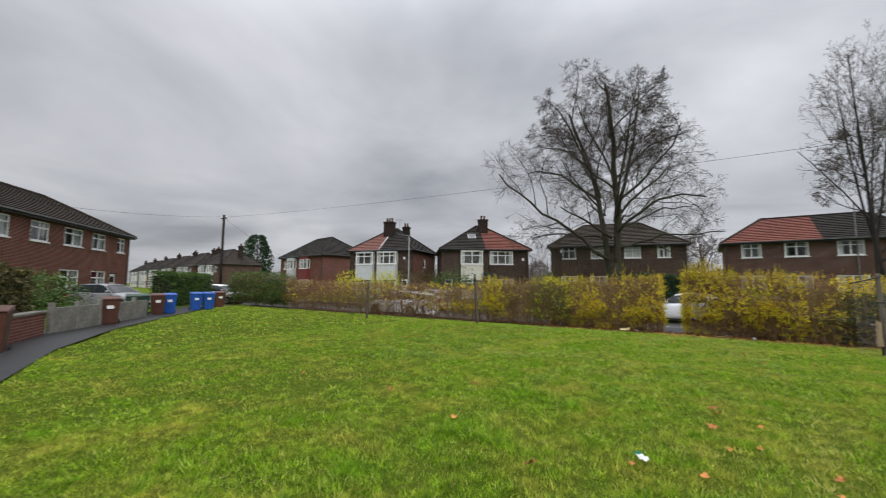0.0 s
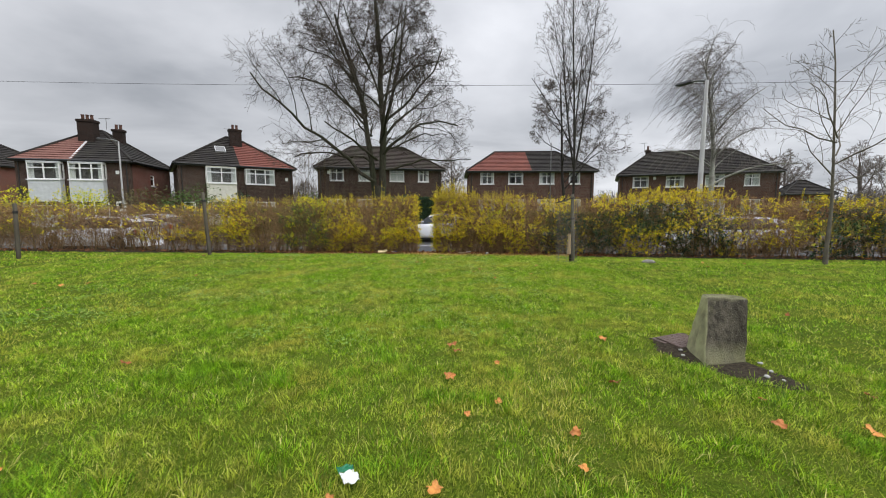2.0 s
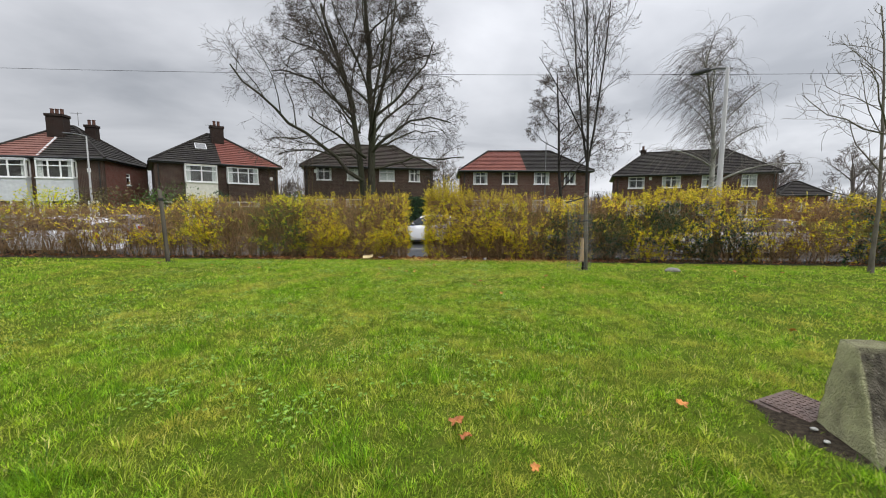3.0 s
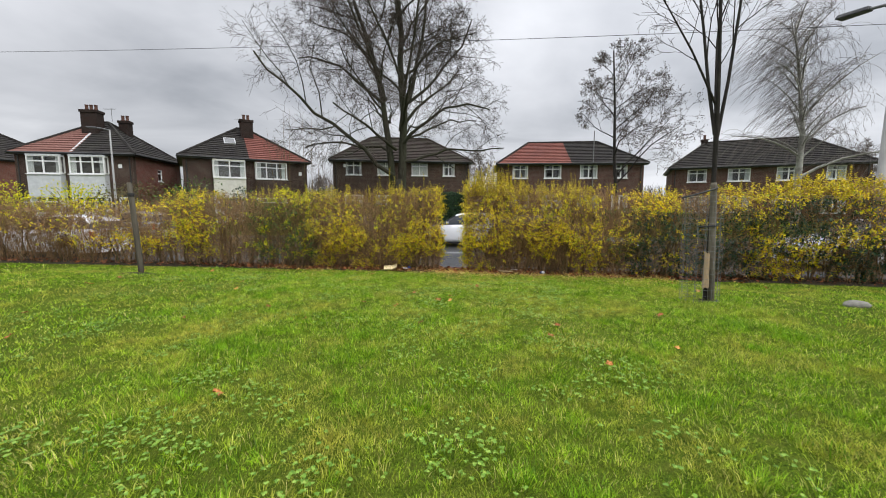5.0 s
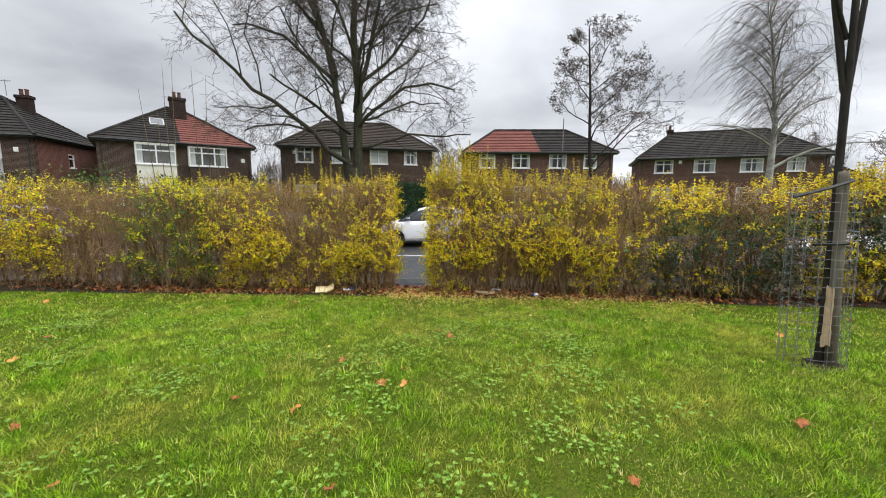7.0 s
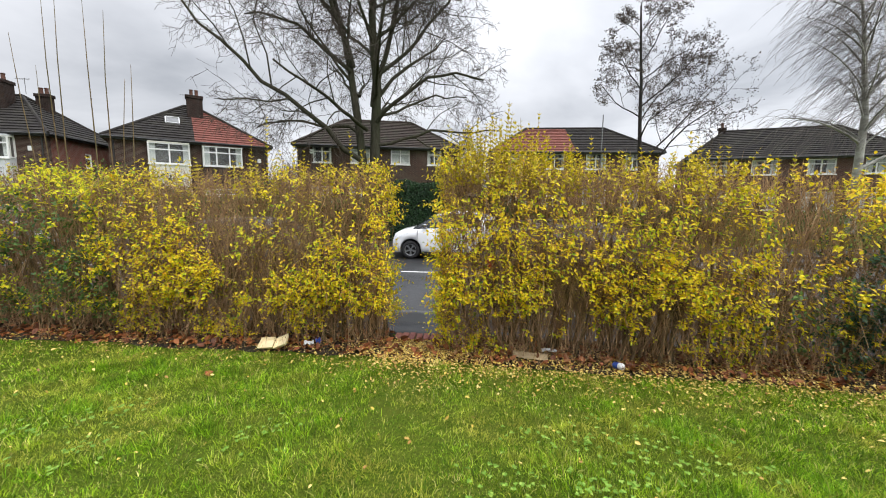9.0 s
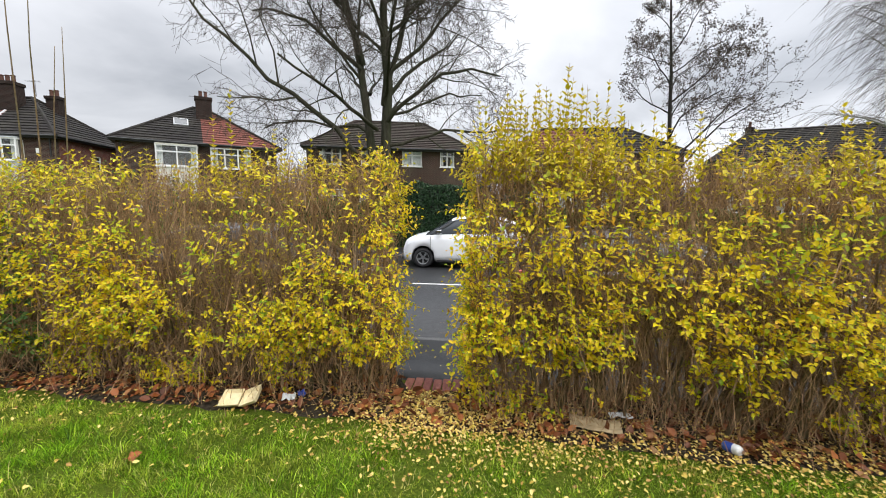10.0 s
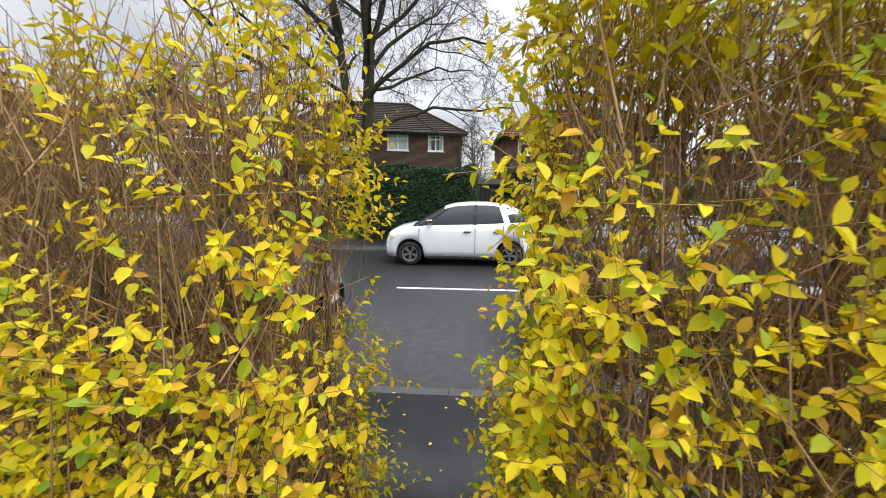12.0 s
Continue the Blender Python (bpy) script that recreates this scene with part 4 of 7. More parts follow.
    ob = place("sprig_twigs", twig_mesh("sprig_twigs", p0 - sd * sl[:, None] * 0.6, p0 + sd * sl[:, None], np.full(n, 0.0018 * size), np.full(n, 0.0009 * size)), TWIG_HEDGE, top); ob["kind"] = "stuff"
    ref = np.cross(sd, np.array([[0.3, 0.2, 1.0]])); ref /= np.linalg.norm(ref, axis=1, keepdims=True)
    ref2 = np.cross(sd, ref)
    for k, (mat_, _) in enumerate(kinds):
        idx = np.nonzero(pick == k)[0]
        if not len(idx):
            continue
        P, D, N, S = [], [], [], []
        for q in range(per):
            f = (q // 2) / (per / 2)
            a = (q % 2) * math.pi + (q // 2 % 2) * math.pi / 2 + rng.normal(0, 0.35, len(idx))
            rad_ = ref[idx] * np.cos(a)[:, None] + ref2[idx] * np.sin(a)[:, None]
            P.append(p0[idx] + sd[idx] * (sl[idx] * (0.05 + 0.95 * f))[:, None])
            dd = rad_ + sd[idx] * (0.35 + 0.5 * f) + rng.normal(0, 0.15, (len(idx), 3)); dd[:, 2] -= 0.15
            D.append(dd)
            N.append(sd[idx] * 0.6 + np.array([[0, 0, 0.9]]) + rng.normal(0, 0.25, (len(idx), 3)))
            S.append(rng.uniform(0.026, 0.056, len(idx)) * size * (1.05 - 0.3 * f))
        ll = np.concatenate(S)
        sel = rng.random(len(ll)) < 0.86
        P, D, N, ll = np.concatenate(P)[sel], np.concatenate(D)[sel], np.concatenate(N)[sel], ll[sel]
        ob = place("leaves", leaf_mesh("leaves", P, D, N, ll, ll * rng.uniform(0.50, 0.66, len(ll))), mat_, top)
        ob["kind"] = "stuff"
    # upright new shoots with paired leaves above the clipped top
    if shoots:
        sp0, sp1, lp, ld, lnn, lsz = [], [], [], [], [], []
        for i in range(int(shoots * L)):
            x = r.uniform(x0 + 0.05, x1 - 0.05)
            if x0 == GAP1 and r.random() < 0.5:
                x = r.uniform(x0 + 0.02, x0 + 1.4)
            y = float(yc(x)[0]) + r.gauss(0.05, 0.2)
            zt = float(tops(x)[0])
            hgt = abs(r.gauss(0.05, 0.09)) + 0.03 + (r.uniform(0.05, 0.34) * max(0, 1 - abs(x - 0.9) / 0.85) ** 0.7)
            if x1 == GAP0 and r.random() < 0.10:
                hgt += r.uniform(0.12, 0.36)
            a = Vector((x, y, zt - 0.35)); b = Vector((x + r.gauss(0, 0.05), y + r.gauss(0, 0.05), zt + hgt))
            sp0.append(a); sp1.append(b)
            m = int((b - a).length / 0.040)
            for k in range(2, m):
                q = a.lerp(b, k / m)
                th = (k % 2) * 1.57 + r.uniform(-0.5, 0.5)
                for sgn in (0, math.pi):
                    if r.random() < 0.88:
                        lp.append(q); ld.append((math.cos(th + sgn), math.sin(th + sgn), 1.05)); lnn.append((-math.cos(th + sgn) * 0.6, -math.sin(th + sgn) * 0.6, 1))
                        lsz.append(r.uniform(0.044, 0.074) * size * (0.65 + 0.35 * (1 - k / m)))
        k = len(sp0)
        ob = place("shoots", twig_mesh("shoots", [tuple(p) for p in sp0], [tuple(p) for p in sp1], np.full(k, 0.003 * size), np.full(k, 0.0012 * size)), TWIG_HEDGE, top); ob["kind"] = "stuff"
        lsz = np.array(lsz)
        ob = place("shoot_leaves", leaf_mesh("shoot_leaves", [tuple(p) for p in lp], ld, lnn, lsz, lsz * 0.48), LEAF_TOP, top); ob["kind"] = "stuff"
    return top


ANY = lambda x, h, c, r: True
GOLD = lambda x, h, c, r: h > 0.82 and r.random() < 0.7
LIME = lambda x, h, c, r: c < -0.16 and r.random() < 0.4
GREENISH = lambda x, h, c, r: r.random() < 0.04 + (0.16 if h < 0.4 else 0)
near_kinds = ((LEAF_TOP, GOLD), (LEAF_LIME, LIME), (LEAF_LIME, GREENISH), (LEAF_YELLOW, ANY))
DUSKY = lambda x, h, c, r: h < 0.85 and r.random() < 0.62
hedge(-3.3, GAP0, "clipped privet hedge with yellow autumn leaves and brown twigs", 11, 15500, 4500, 36, 22, near_kinds, 0.84, 0.88, 0.32, 0.12)
hedge(GAP1, 3.1, "tall privet hedge with golden upright shoots", 12, 15500, 4500, 36, 62, near_kinds, 0.52, 0.90, 0.29, 0.12)
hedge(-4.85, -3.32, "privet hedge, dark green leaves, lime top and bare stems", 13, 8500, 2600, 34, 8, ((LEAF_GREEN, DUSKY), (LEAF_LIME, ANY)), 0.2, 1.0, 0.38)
hedge(-5.95, -4.87, "thin brown hedge with few leaves and bare stems", 21, 4200, 3000, 30, 4, ((LEAF_LIME, lambda x, h, c, r: r.random() < 0.3), (LEAF_BROWN, ANY)), 0.4, 0.95, 0.42)
hedge(-7.0, -5.97, "privet hedge with yellow leaves among brown twigs", 14, 8500, 2800, 26, 5, ((LEAF_YELLOW, lambda x, h, c, r: r.random() < 0.7), (LEAF_LIME, ANY)), 0.3, 1.0, 0.32)
hedge(-8.4, -7.02, "thin hedge of bare brown twigs, few yellow leaves", 22, 3400, 1800, 22, 2, ((LEAF_YELLOW, lambda x, h, c, r: c > -0.1), (LEAF_BROWN, ANY)), 0.4, 1.1, 0.4, 0.5)
hedge(-9.9, -8.42, "sparse hedge with small yellow patches over bare stems", 23, 3400, 1400, 20, 0, ((LEAF_YELLOW, lambda x, h, c, r: r.random() < 0.6), (LEAF_BROWN, ANY)), 0.3, 1.1, 0.4, 0.7)
hedge(-21.2, -9.92, "bare clipped brown hedge with few leaves", 15, 1600, 1150, 16, 0, ((LEAF_BROWN, lambda x, h, c, r: r.random() < 0.85), (LEAF_YELLOW, ANY)), 0.0, 1.35, 0.3, 0.9)
hedge(-28.4, -21.22, "dense clipped dark green hedge", 16, 3200, 400, 8, 0, ((LEAF_GREEN, ANY),), 0.0, 2.0, -0.3)
hedge(3.12, 3.8, "brown twiggy hedge with scattered yellow leaves", 24, 6500, 3400, 30, 8, ((LEAF_GREEN, lambda x, h, c, r: h < 0.5 and r.random() < 0.35), (LEAF_YELLOW, ANY)), 0.6, 1.0, 0.36)
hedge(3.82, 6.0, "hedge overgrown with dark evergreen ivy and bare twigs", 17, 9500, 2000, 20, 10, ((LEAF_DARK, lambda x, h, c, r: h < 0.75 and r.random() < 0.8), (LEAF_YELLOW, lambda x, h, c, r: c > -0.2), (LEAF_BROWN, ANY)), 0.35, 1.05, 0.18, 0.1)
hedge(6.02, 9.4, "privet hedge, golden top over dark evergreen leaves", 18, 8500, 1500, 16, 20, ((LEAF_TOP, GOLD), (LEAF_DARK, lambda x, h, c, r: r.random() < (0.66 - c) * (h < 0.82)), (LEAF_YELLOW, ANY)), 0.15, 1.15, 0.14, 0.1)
hedge(9.42, 11.4, "brown twiggy hedge, bare low down, few yellow leaves", 25, 4200, 2000, 22, 4, ((LEAF_BROWN, lambda x, h, c, r: r.random() < 0.55), (LEAF_YELLOW, ANY)), 0.35, 1.15, 0.34, 0.6)
hedge(11.42, 24.0, "hedge of dark evergreen leaves with a yellowing top", 19, 3400, 900, 10, 6, ((LEAF_TOP, GOLD), (LEAF_DARK, lambda x, h, c, r: r.random() < 0.75), (LEAF_YELLOW, ANY)), 0.2, 1.6, 0.05, 0.1)


def solid_hedge(name, label, m, w, d, h, leaves, mat_, size, seed):
    """A dense clipped garden hedge: a solid box in dark bark colour under a shell of leaves."""
    rng = np.random.default_rng(seed)
    top = thing(name, label, "hedge", m)
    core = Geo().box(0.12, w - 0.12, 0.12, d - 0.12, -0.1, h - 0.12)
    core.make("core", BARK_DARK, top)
    face = rng.random(leaves)
    u, v, t = rng.random(leaves), rng.random(leaves), rng.normal(0, 0.03, leaves)
    x, y, z = u * w, v * d, rng.random(leaves) * h
    nx = np.zeros((leaves, 3))
    f0, f1, f2, f3 = face < 0.45, (face >= 0.45) & (face < 0.75), (face >= 0.75) & (face < 0.9), face >= 0.9
    y[f0] = t[f0]; nx[f0] = (0, -1, 0.5)
    z[f1] = h + t[f1]; nx[f1] = (0, 0, 1)
    x[f2] = np.where(u[f2] < 0.5, t[f2], w + t[f2]); nx[f2] = (0.3, 0, 0.6)
    y[f3] = d + t[f3]; nx[f3] = (0, 1, 0.5)
    w1 = 0.06 * np.sin(x * 2.1 + seed) + 0.05 * np.sin(x * 5.3)
    z = z + np.where(f1, w1, 0)
    dd = rng.normal(0, 0.7, (leaves, 3)); dd[:, 2] += 0.2
    nx = nx + rng.normal(0, 0.4, (leaves, 3))
    ll = rng.uniform(0.7, 1.2, leaves) * size
    ob = place("leaves", leaf_mesh("leaves", np.stack([x, y, z], 1), dd, nx, ll, ll * 0.55), mat_, top); ob["kind"] = "stuff"
    return top


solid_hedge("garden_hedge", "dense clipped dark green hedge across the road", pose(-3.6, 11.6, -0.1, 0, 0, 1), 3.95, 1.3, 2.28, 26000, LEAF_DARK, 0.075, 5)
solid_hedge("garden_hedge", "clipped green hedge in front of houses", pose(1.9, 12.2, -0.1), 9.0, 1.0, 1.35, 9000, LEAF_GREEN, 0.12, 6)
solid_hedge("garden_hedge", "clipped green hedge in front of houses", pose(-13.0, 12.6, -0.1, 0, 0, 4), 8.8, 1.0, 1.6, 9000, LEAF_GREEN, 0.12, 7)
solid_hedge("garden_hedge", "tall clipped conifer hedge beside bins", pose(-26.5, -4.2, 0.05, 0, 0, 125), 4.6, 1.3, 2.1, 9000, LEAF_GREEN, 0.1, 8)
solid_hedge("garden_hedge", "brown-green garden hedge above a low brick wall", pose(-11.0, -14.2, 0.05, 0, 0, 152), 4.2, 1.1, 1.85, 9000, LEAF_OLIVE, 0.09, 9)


class Tree:
    """Grows a bare tree: thick limbs as tubes, fine twigs as thin prisms."""

    def __init__(self, seed, limb_sides=7):
        self.r, self.g, self.p0, self.p1, self.a, self.b, self.tips = random.Random(seed), Geo(), [], [], [], [], []
        self.sides, self.keep = limb_sides, None

    def branch(self, p, d, length, rad, level, spec, bend=None):
        cut = 1.0
        if self.keep and level > 2 and not self.keep(Vector(p)):
            return
        if self.keep and level:
            for _ in range(3):
                if self.keep(Vector(p) + Vector(d).normalized() * length):
                    break
                length *= 0.72
                cut *= 0.72
        r, (kids, ang, ratio, lift, wob, thin) = self.r, spec[min(level, len(spec) - 1)]
        last = level >= len(spec) - 1
        kids = max(1, round(kids * cut)) if kids else 0
        seg = 5 if level < 2 else (4 if level < 4 else 2)
        pts, rads = [Vector(p)], [rad]
        d = start = Vector(d).normalized()
        if bend is not None:
            seg, bend = 9, Vector(bend).normalized()
        end = 0.35 if not last else 0.3
        for k in range(seg):
            if bend is not None:
                d = start.lerp(bend, k / (seg - 1))
            d = (d + Vector((r.gauss(0, wob), r.gauss(0, wob), r.gauss(0, wob) + lift / seg))).normalized()
            pts.append(pts[-1] + d * (length / seg))
            rads.append(rad * (1 - (1 - end) * (k + 1) / seg))
        if level < 3:
            self.g.tube(pts, rads, self.sides if level < 2 else 5, False)
        else:
            for i in range(seg):
                self.p0.append(tuple(pts[i])); self.p1.append(tuple(pts[i + 1])); self.a.append(max(rads[i], thin)); self.b.append(max(rads[i + 1], thin * 0.8))
        if last:
            self.tips.append((pts[-1], d)); self.tips.append((pts[1], d))
            return
        az = r.uniform(0, 6.28)
        for k in range(kids):
            s = 0.28 + 0.72 * (k + r.random() * 0.6) / kids
            i = min(int(s * seg), seg - 1)
            q = pts[i].lerp(pts[i + 1], s * seg - i)
            dd = (pts[i + 1] - pts[i]).normalized()
            az += 2.4 + r.uniform(-0.4, 0.4)
            side = dd.orthogonal().normalized()
            side = Matrix.Rotation(az, 3, dd) @ side
            th = radians(ang * r.uniform(0.7, 1.25))
            nd = dd * math.cos(th) + side * math.sin(th)
            self.branch(q, nd, length * ratio * r.uniform(0.75, 1.15) * (1.15 - 0.45 * s), rads[i] * 0.43, level + 1, spec)

    def finish(self, name, label, m, bark, twig, leaf=None, nleaf=0, lsize=0.05):
        top = thing(name, label, "tree", m)
        self.g.make("trunk", bark, top, smooth=True)
        if self.p0:
            ob = place("twigs", twig_mesh("twigs", self.p0, self.p1, self.a, self.b), twig, top); ob["kind"] = "stuff"
        if leaf and nleaf:
            r = self.r
            tips = [self.tips[r.randrange(len(self.tips))] for _ in range(nleaf)]
            ls = np.array([lsize * r.uniform(0.6, 1.2) for _ in tips])
            ob = place("leaves", leaf_mesh("leaves", [tuple(t[0] + Vector((r.gauss(0, .06), r.gauss(0, .06), r.gauss(0, .06)))) for t in tips], [(r.gauss(0, 1), r.gauss(0, 1), -0.4) for _ in tips], [(r.gauss(0, 1), r.gauss(0, 1), 1) for _ in tips], ls, ls * 0.6), leaf, top)
            ob["kind"] = "stuff"
        return top


TWIG_GREY = surf("bare_twig", (0.050, 0.040, 0.033), (0.096, 0.078, 0.063), 6, 0.9, 0.0, island=0.25, spec=0.1)

# the large bare tree in a front garden: two stems from a low fork
T = Tree(4)
T.keep = lambda q: ((q.x + 1.5) / 8.9) ** 2 + ((q.y + .8) / 8.8) ** 2 + ((q.z - 8.8) / 10.3) ** 2 < 1
spec = [(8, 46, 0.40, 0.05, 0.06, 0.01), (7, 48, 0.50, 0.05, 0.14, 0.01), (6, 46, 0.55, 0.05, 0.18, 0.010), (4, 44, 0.62, -0.05, 0.22, 0.009), (3, 42, 0.74, -0.25, 0.24, 0.0085), (0, 0, 0, -0.3, 0.22, 0.0075)]
T.g.tube([(0, 0, -0.3), (0, 0, 0.5), (0.0, 0, 1.5), (-0.06, 0.0, 2.6), (-0.1, 0, 3.2)], [0.85, 0.62, 0.55, 0.50, 0.40], 12, False)
# upright stems: foot, first heading, last heading, length, girth
for st, d0, d1, ln, rr in (((0.16, 0, 2.3), (0.02, 0, 1), (-0.16, 0.05, 1), 15.6, 0.30), ((-0.36, 0, 2.4), (-0.06, 0.03, 1), (-0.34, -0.05, 1), 13.6, 0.25),
                           ((0.22, 0.05, 7.2), (0.26, 0.15, 1), (0.10, 0.1, 1), 10.0, 0.15), ((-0.9, 0, 8.4), (-0.3, -0.3, 1), (-0.5, -0.3, 1), 8.0, 0.12), ((0.1, -0.1, 6.4), (0.2, -0.4, 1), (0.28, -0.3, 1), 9.0, 0.12)):
    T.branch(st, d0, ln, rr, 0, spec, d1)
# spreading limbs, the lowest sweeping out level and drooping at the ends
for st, d0, d1, ln, rr in (((-0.4, -0.1, 3.5), (-0.80, -0.35, 0.62), (-0.85, -0.2, 0.75), 11.5, 0.15), ((-1.0, 0, 8.2), (-0.75, 0.1, 0.8), (-1.0, 0.1, 0.12), 7.4, 0.12),
                           ((-0.6, 0, 5.0), (-1.0, 0.35, 0.30), (-1.0, 0.2, -0.05), 7.2, 0.10), ((-1.2, 0, 10.2), (-0.8, -0.1, 1.0), (-1.0, 0.1, 0.25), 6.4, 0.09),
                           ((0.3, 0, 5.6), (0.85, -0.2, 0.75), (1.0, -0.1, -0.25), 6.6, 0.12), ((0.3, 0, 4.4), (1.0, 0.1, 0.35), (1.0, 0.1, 0.02), 7.0, 0.10),
                           ((0.2, 0, 7.4), (0.8, 0.1, 0.9), (0.65, 0.0, 1.0), 7.8, 0.12), ((0.1, 0, 9.4), (0.75, 0.2, 0.9), (1.0, 0.1, 0.4), 6.2, 0.10),
                           ((0.0, 0, 11.0), (0.6, -0.2, 1.0), (0.8, 0, 0.7), 5.2, 0.08), ((-0.2, -0.1, 5.2), (-0.3, -1.0, 0.5), (-0.3, -1.0, 0.1), 7.0, 0.11),
                           ((0.1, -0.1, 6.6), (0.45, -1.0, 0.6), (0.4, -1.0, 0.1), 6.6, 0.10), ((0.0, 0.1, 5.6), (0.2, 1.0, 0.6), (0.1, 1.0, 0.3), 6.5, 0.10),
                           ((-0.6, 0.1, 7.0), (-0.6, 0.9, 0.7), (-0.6, 1.0, 0.4), 6.2, 0.09), ((0.2, 0, 6.0), (0.8, 0.7, 0.6), (0.9, 0.5, 0.1), 6.4, 0.09)):
    T.branch(st, d0, ln, rr, 1, spec, d1)
T.finish("bare_tree", "large bare winter tree with mossy twin trunks", pose(-4.85, 17.4, 0.05), BARK_GREY, TWIG_GREY)

# slighter tree with a few clinging leaves beyond the road
T = Tree(9)
T.keep = lambda q: ((q.x - .7) / 3.7) ** 2 + (q.y / 3.4) ** 2 + ((q.z - 6.5) / 4.7) ** 2 < 1
spec = [(14, 50, 0.40, 0.12, 0.05, 0.01), (7, 42, 0.58, 0.1, 0.16, 0.01), (5, 40, 0.56, 0.0, 0.18, 0.009), (4, 42, 0.6, 0.0, 0.2, 0.008), (0, 0, 0, 0, 0.2, 0.006)]
T.g.tube([(0, 0, -0.2), (0, 0, 2.2)], [0.16, 0.115], 8, False)
T.branch((0, 0, 2.1), (-0.07, 0, 1), 8.6, 0.11, 0, spec)
T.branch((0, 0, 2.9), (0.9, -0.1, 0.75), 4.6, 0.05, 1, spec)
T.branch((0, 0, 3.4), (0.8, 0.3, 1.0), 4.6, 0.05, 1, spec)
T.finish("bare_tree", "slim dark tree with few clinging dead leaves", pose(8.82, 15.6, 0.0), BARK_DARK, TWIG_GREY, LEAF_SPARSE, 11000, 0.075)

TWIG_BIRCH = surf("birch_twig", (0.10, 0.085, 0.078), (0.17, 0.145, 0.13), 6, 0.9, 0.0, island=0.25)
# weeping birch, strands blown to one side
T = Tree(21)
r = T.r
T.g.tube([(0.1, 0, -0.2), (0.05, 0, 3), (0.05, 0, 6), (-0.45, 0, 9.5), (-1.0, 0, 12.6)], [0.24, 0.19, 0.15, 0.10, 0.03], 8, False)
limbs = []
for i in range(30):
    z = 4.4 + 8.1 * (i / 30) ** 0.9
    az = i * 2.4 + r.uniform(-0.3, 0.3)
    ln = (1.2 + 2.3 * math.sin(min(1, (z - 2.5) / 8) * 2.6)) * r.uniform(0.8, 1.2)
    limbs.append(((0.05 - max(0, z - 6) * 0.16, 0, z), (math.cos(az), math.sin(az), 1.7), ln, 0.055, 34))
limbs += [((0.05, 0, 3.3), (1.0, -0.1, 0.75), 6.4, 0.10, 70), ((0.05, 0, 5.2), (0.8, 0.1, 1.1), 5.2, 0.09, 60), ((0.05, 0, 4.6), (-0.9, 0, 0.9), 4.4, 0.08, 50), ((0.0, 0, 7.0), (0.6, -0.2, 1.2), 4.6, 0.08, 50)]
for p, d, ln, rad, many in limbs:
    p, d = Vector(p), Vector(d).normalized()
    pts = [p]
    for k in range(5):
        d = (d + Vector((r.gauss(0, 0.06), r.gauss(0, 0.06), -0.15))).normalized(); pts.append(pts[-1] + d * ln / 5)
    T.g.tube(pts, [rad * f for f in (1, .85, .68, .5, .35, .2)], 5, False)
    for k in range(many):
        s = r.uniform(0.2, 1) * 5; j = min(int(s), 4)
        q = pts[j].lerp(pts[j + 1], s - j)
        L, wind, d2 = r.uniform(1.0, 3.2), r.uniform(-.32, -.06), Vector((r.gauss(0, 0.45), r.gauss(0, 0.45), 0.5)).normalized()
        prev = q
        for m in range(7):
            d2 = (d2 + Vector((wind, 0, -0.38))).normalized()
            nx = prev + d2 * L / 7
            T.p0.append(tuple(prev)); T.p1.append(tuple(nx)); T.a.append(0.0085 - 0.0008 * m); T.b.append(0.0075 - 0.0008 * m)
            if m > 1 and r.random() < 0.6:
                e2 = nx + (d2 + Vector((r.gauss(-0.15, 0.25), r.gauss(0, 0.3), -0.3))) * 0.45
                T.p0.append(tuple(nx)); T.p1.append(tuple(e2)); T.a.append(0.005); T.b.append(0.004)
            prev = nx
T.finish("birch_tree", "bare weeping birch with pale bark, twigs blown sideways", pose(20.6, 18.0, 0.0), BARK_BIRCH, TWIG_BIRCH)


# ---- cars ----
def lerp_keys(keys, x):
    for (a, b), (c, d) in zip(keys, keys[1:]):
        if x <= c:
            return b + (d - b) * max(0.0, (x - a) / (c - a))
    return keys[-1][1]


HATCH = dict(L=3.46, R=0.285, w=((0, .56), (.05, .66), (.16, .74), (.4, .79), (.8, .81), (2.8, .81), (3.2, .78), (3.38, .70), (3.46, .55)),
             belt=((0, .56), (.03, .68), (.10, .78), (.30, .87), (.62, .945), (.95, .96), (2.2, 1.0), (3.2, 1.06), (3.46, .95)),
             roof=((.66, .95), (1.0, 1.15), (1.42, 1.385), (1.65, 1.445), (2.0, 1.475), (2.45, 1.475), (2.9, 1.42), (3.2, 1.30), (3.42, 1.03)), wheels=(.60, 2.94), cab=(.66, 3.42), b=2.08, c=2.8)
ESTATE = dict(L=4.5, R=0.315, w=((0, .55), (.08, .70), (.3, .80), (.7, .87), (3.9, .87), (4.3, .80), (4.5, .62)),
              belt=((0, .58), (.06, .68), (.3, .80), (.9, .90), (1.25, .95), (3.0, .98), (4.3, 1.02), (4.5, .90)),
              roof=((1.2, .95), (1.6, 1.20), (2.0, 1.38), (2.5, 1.45), (3.6, 1.43), (4.1, 1.34), (4.45, 1.00)), wheels=(.85, 3.55), cab=(1.2, 4.45), b=2.55, c=3.75)


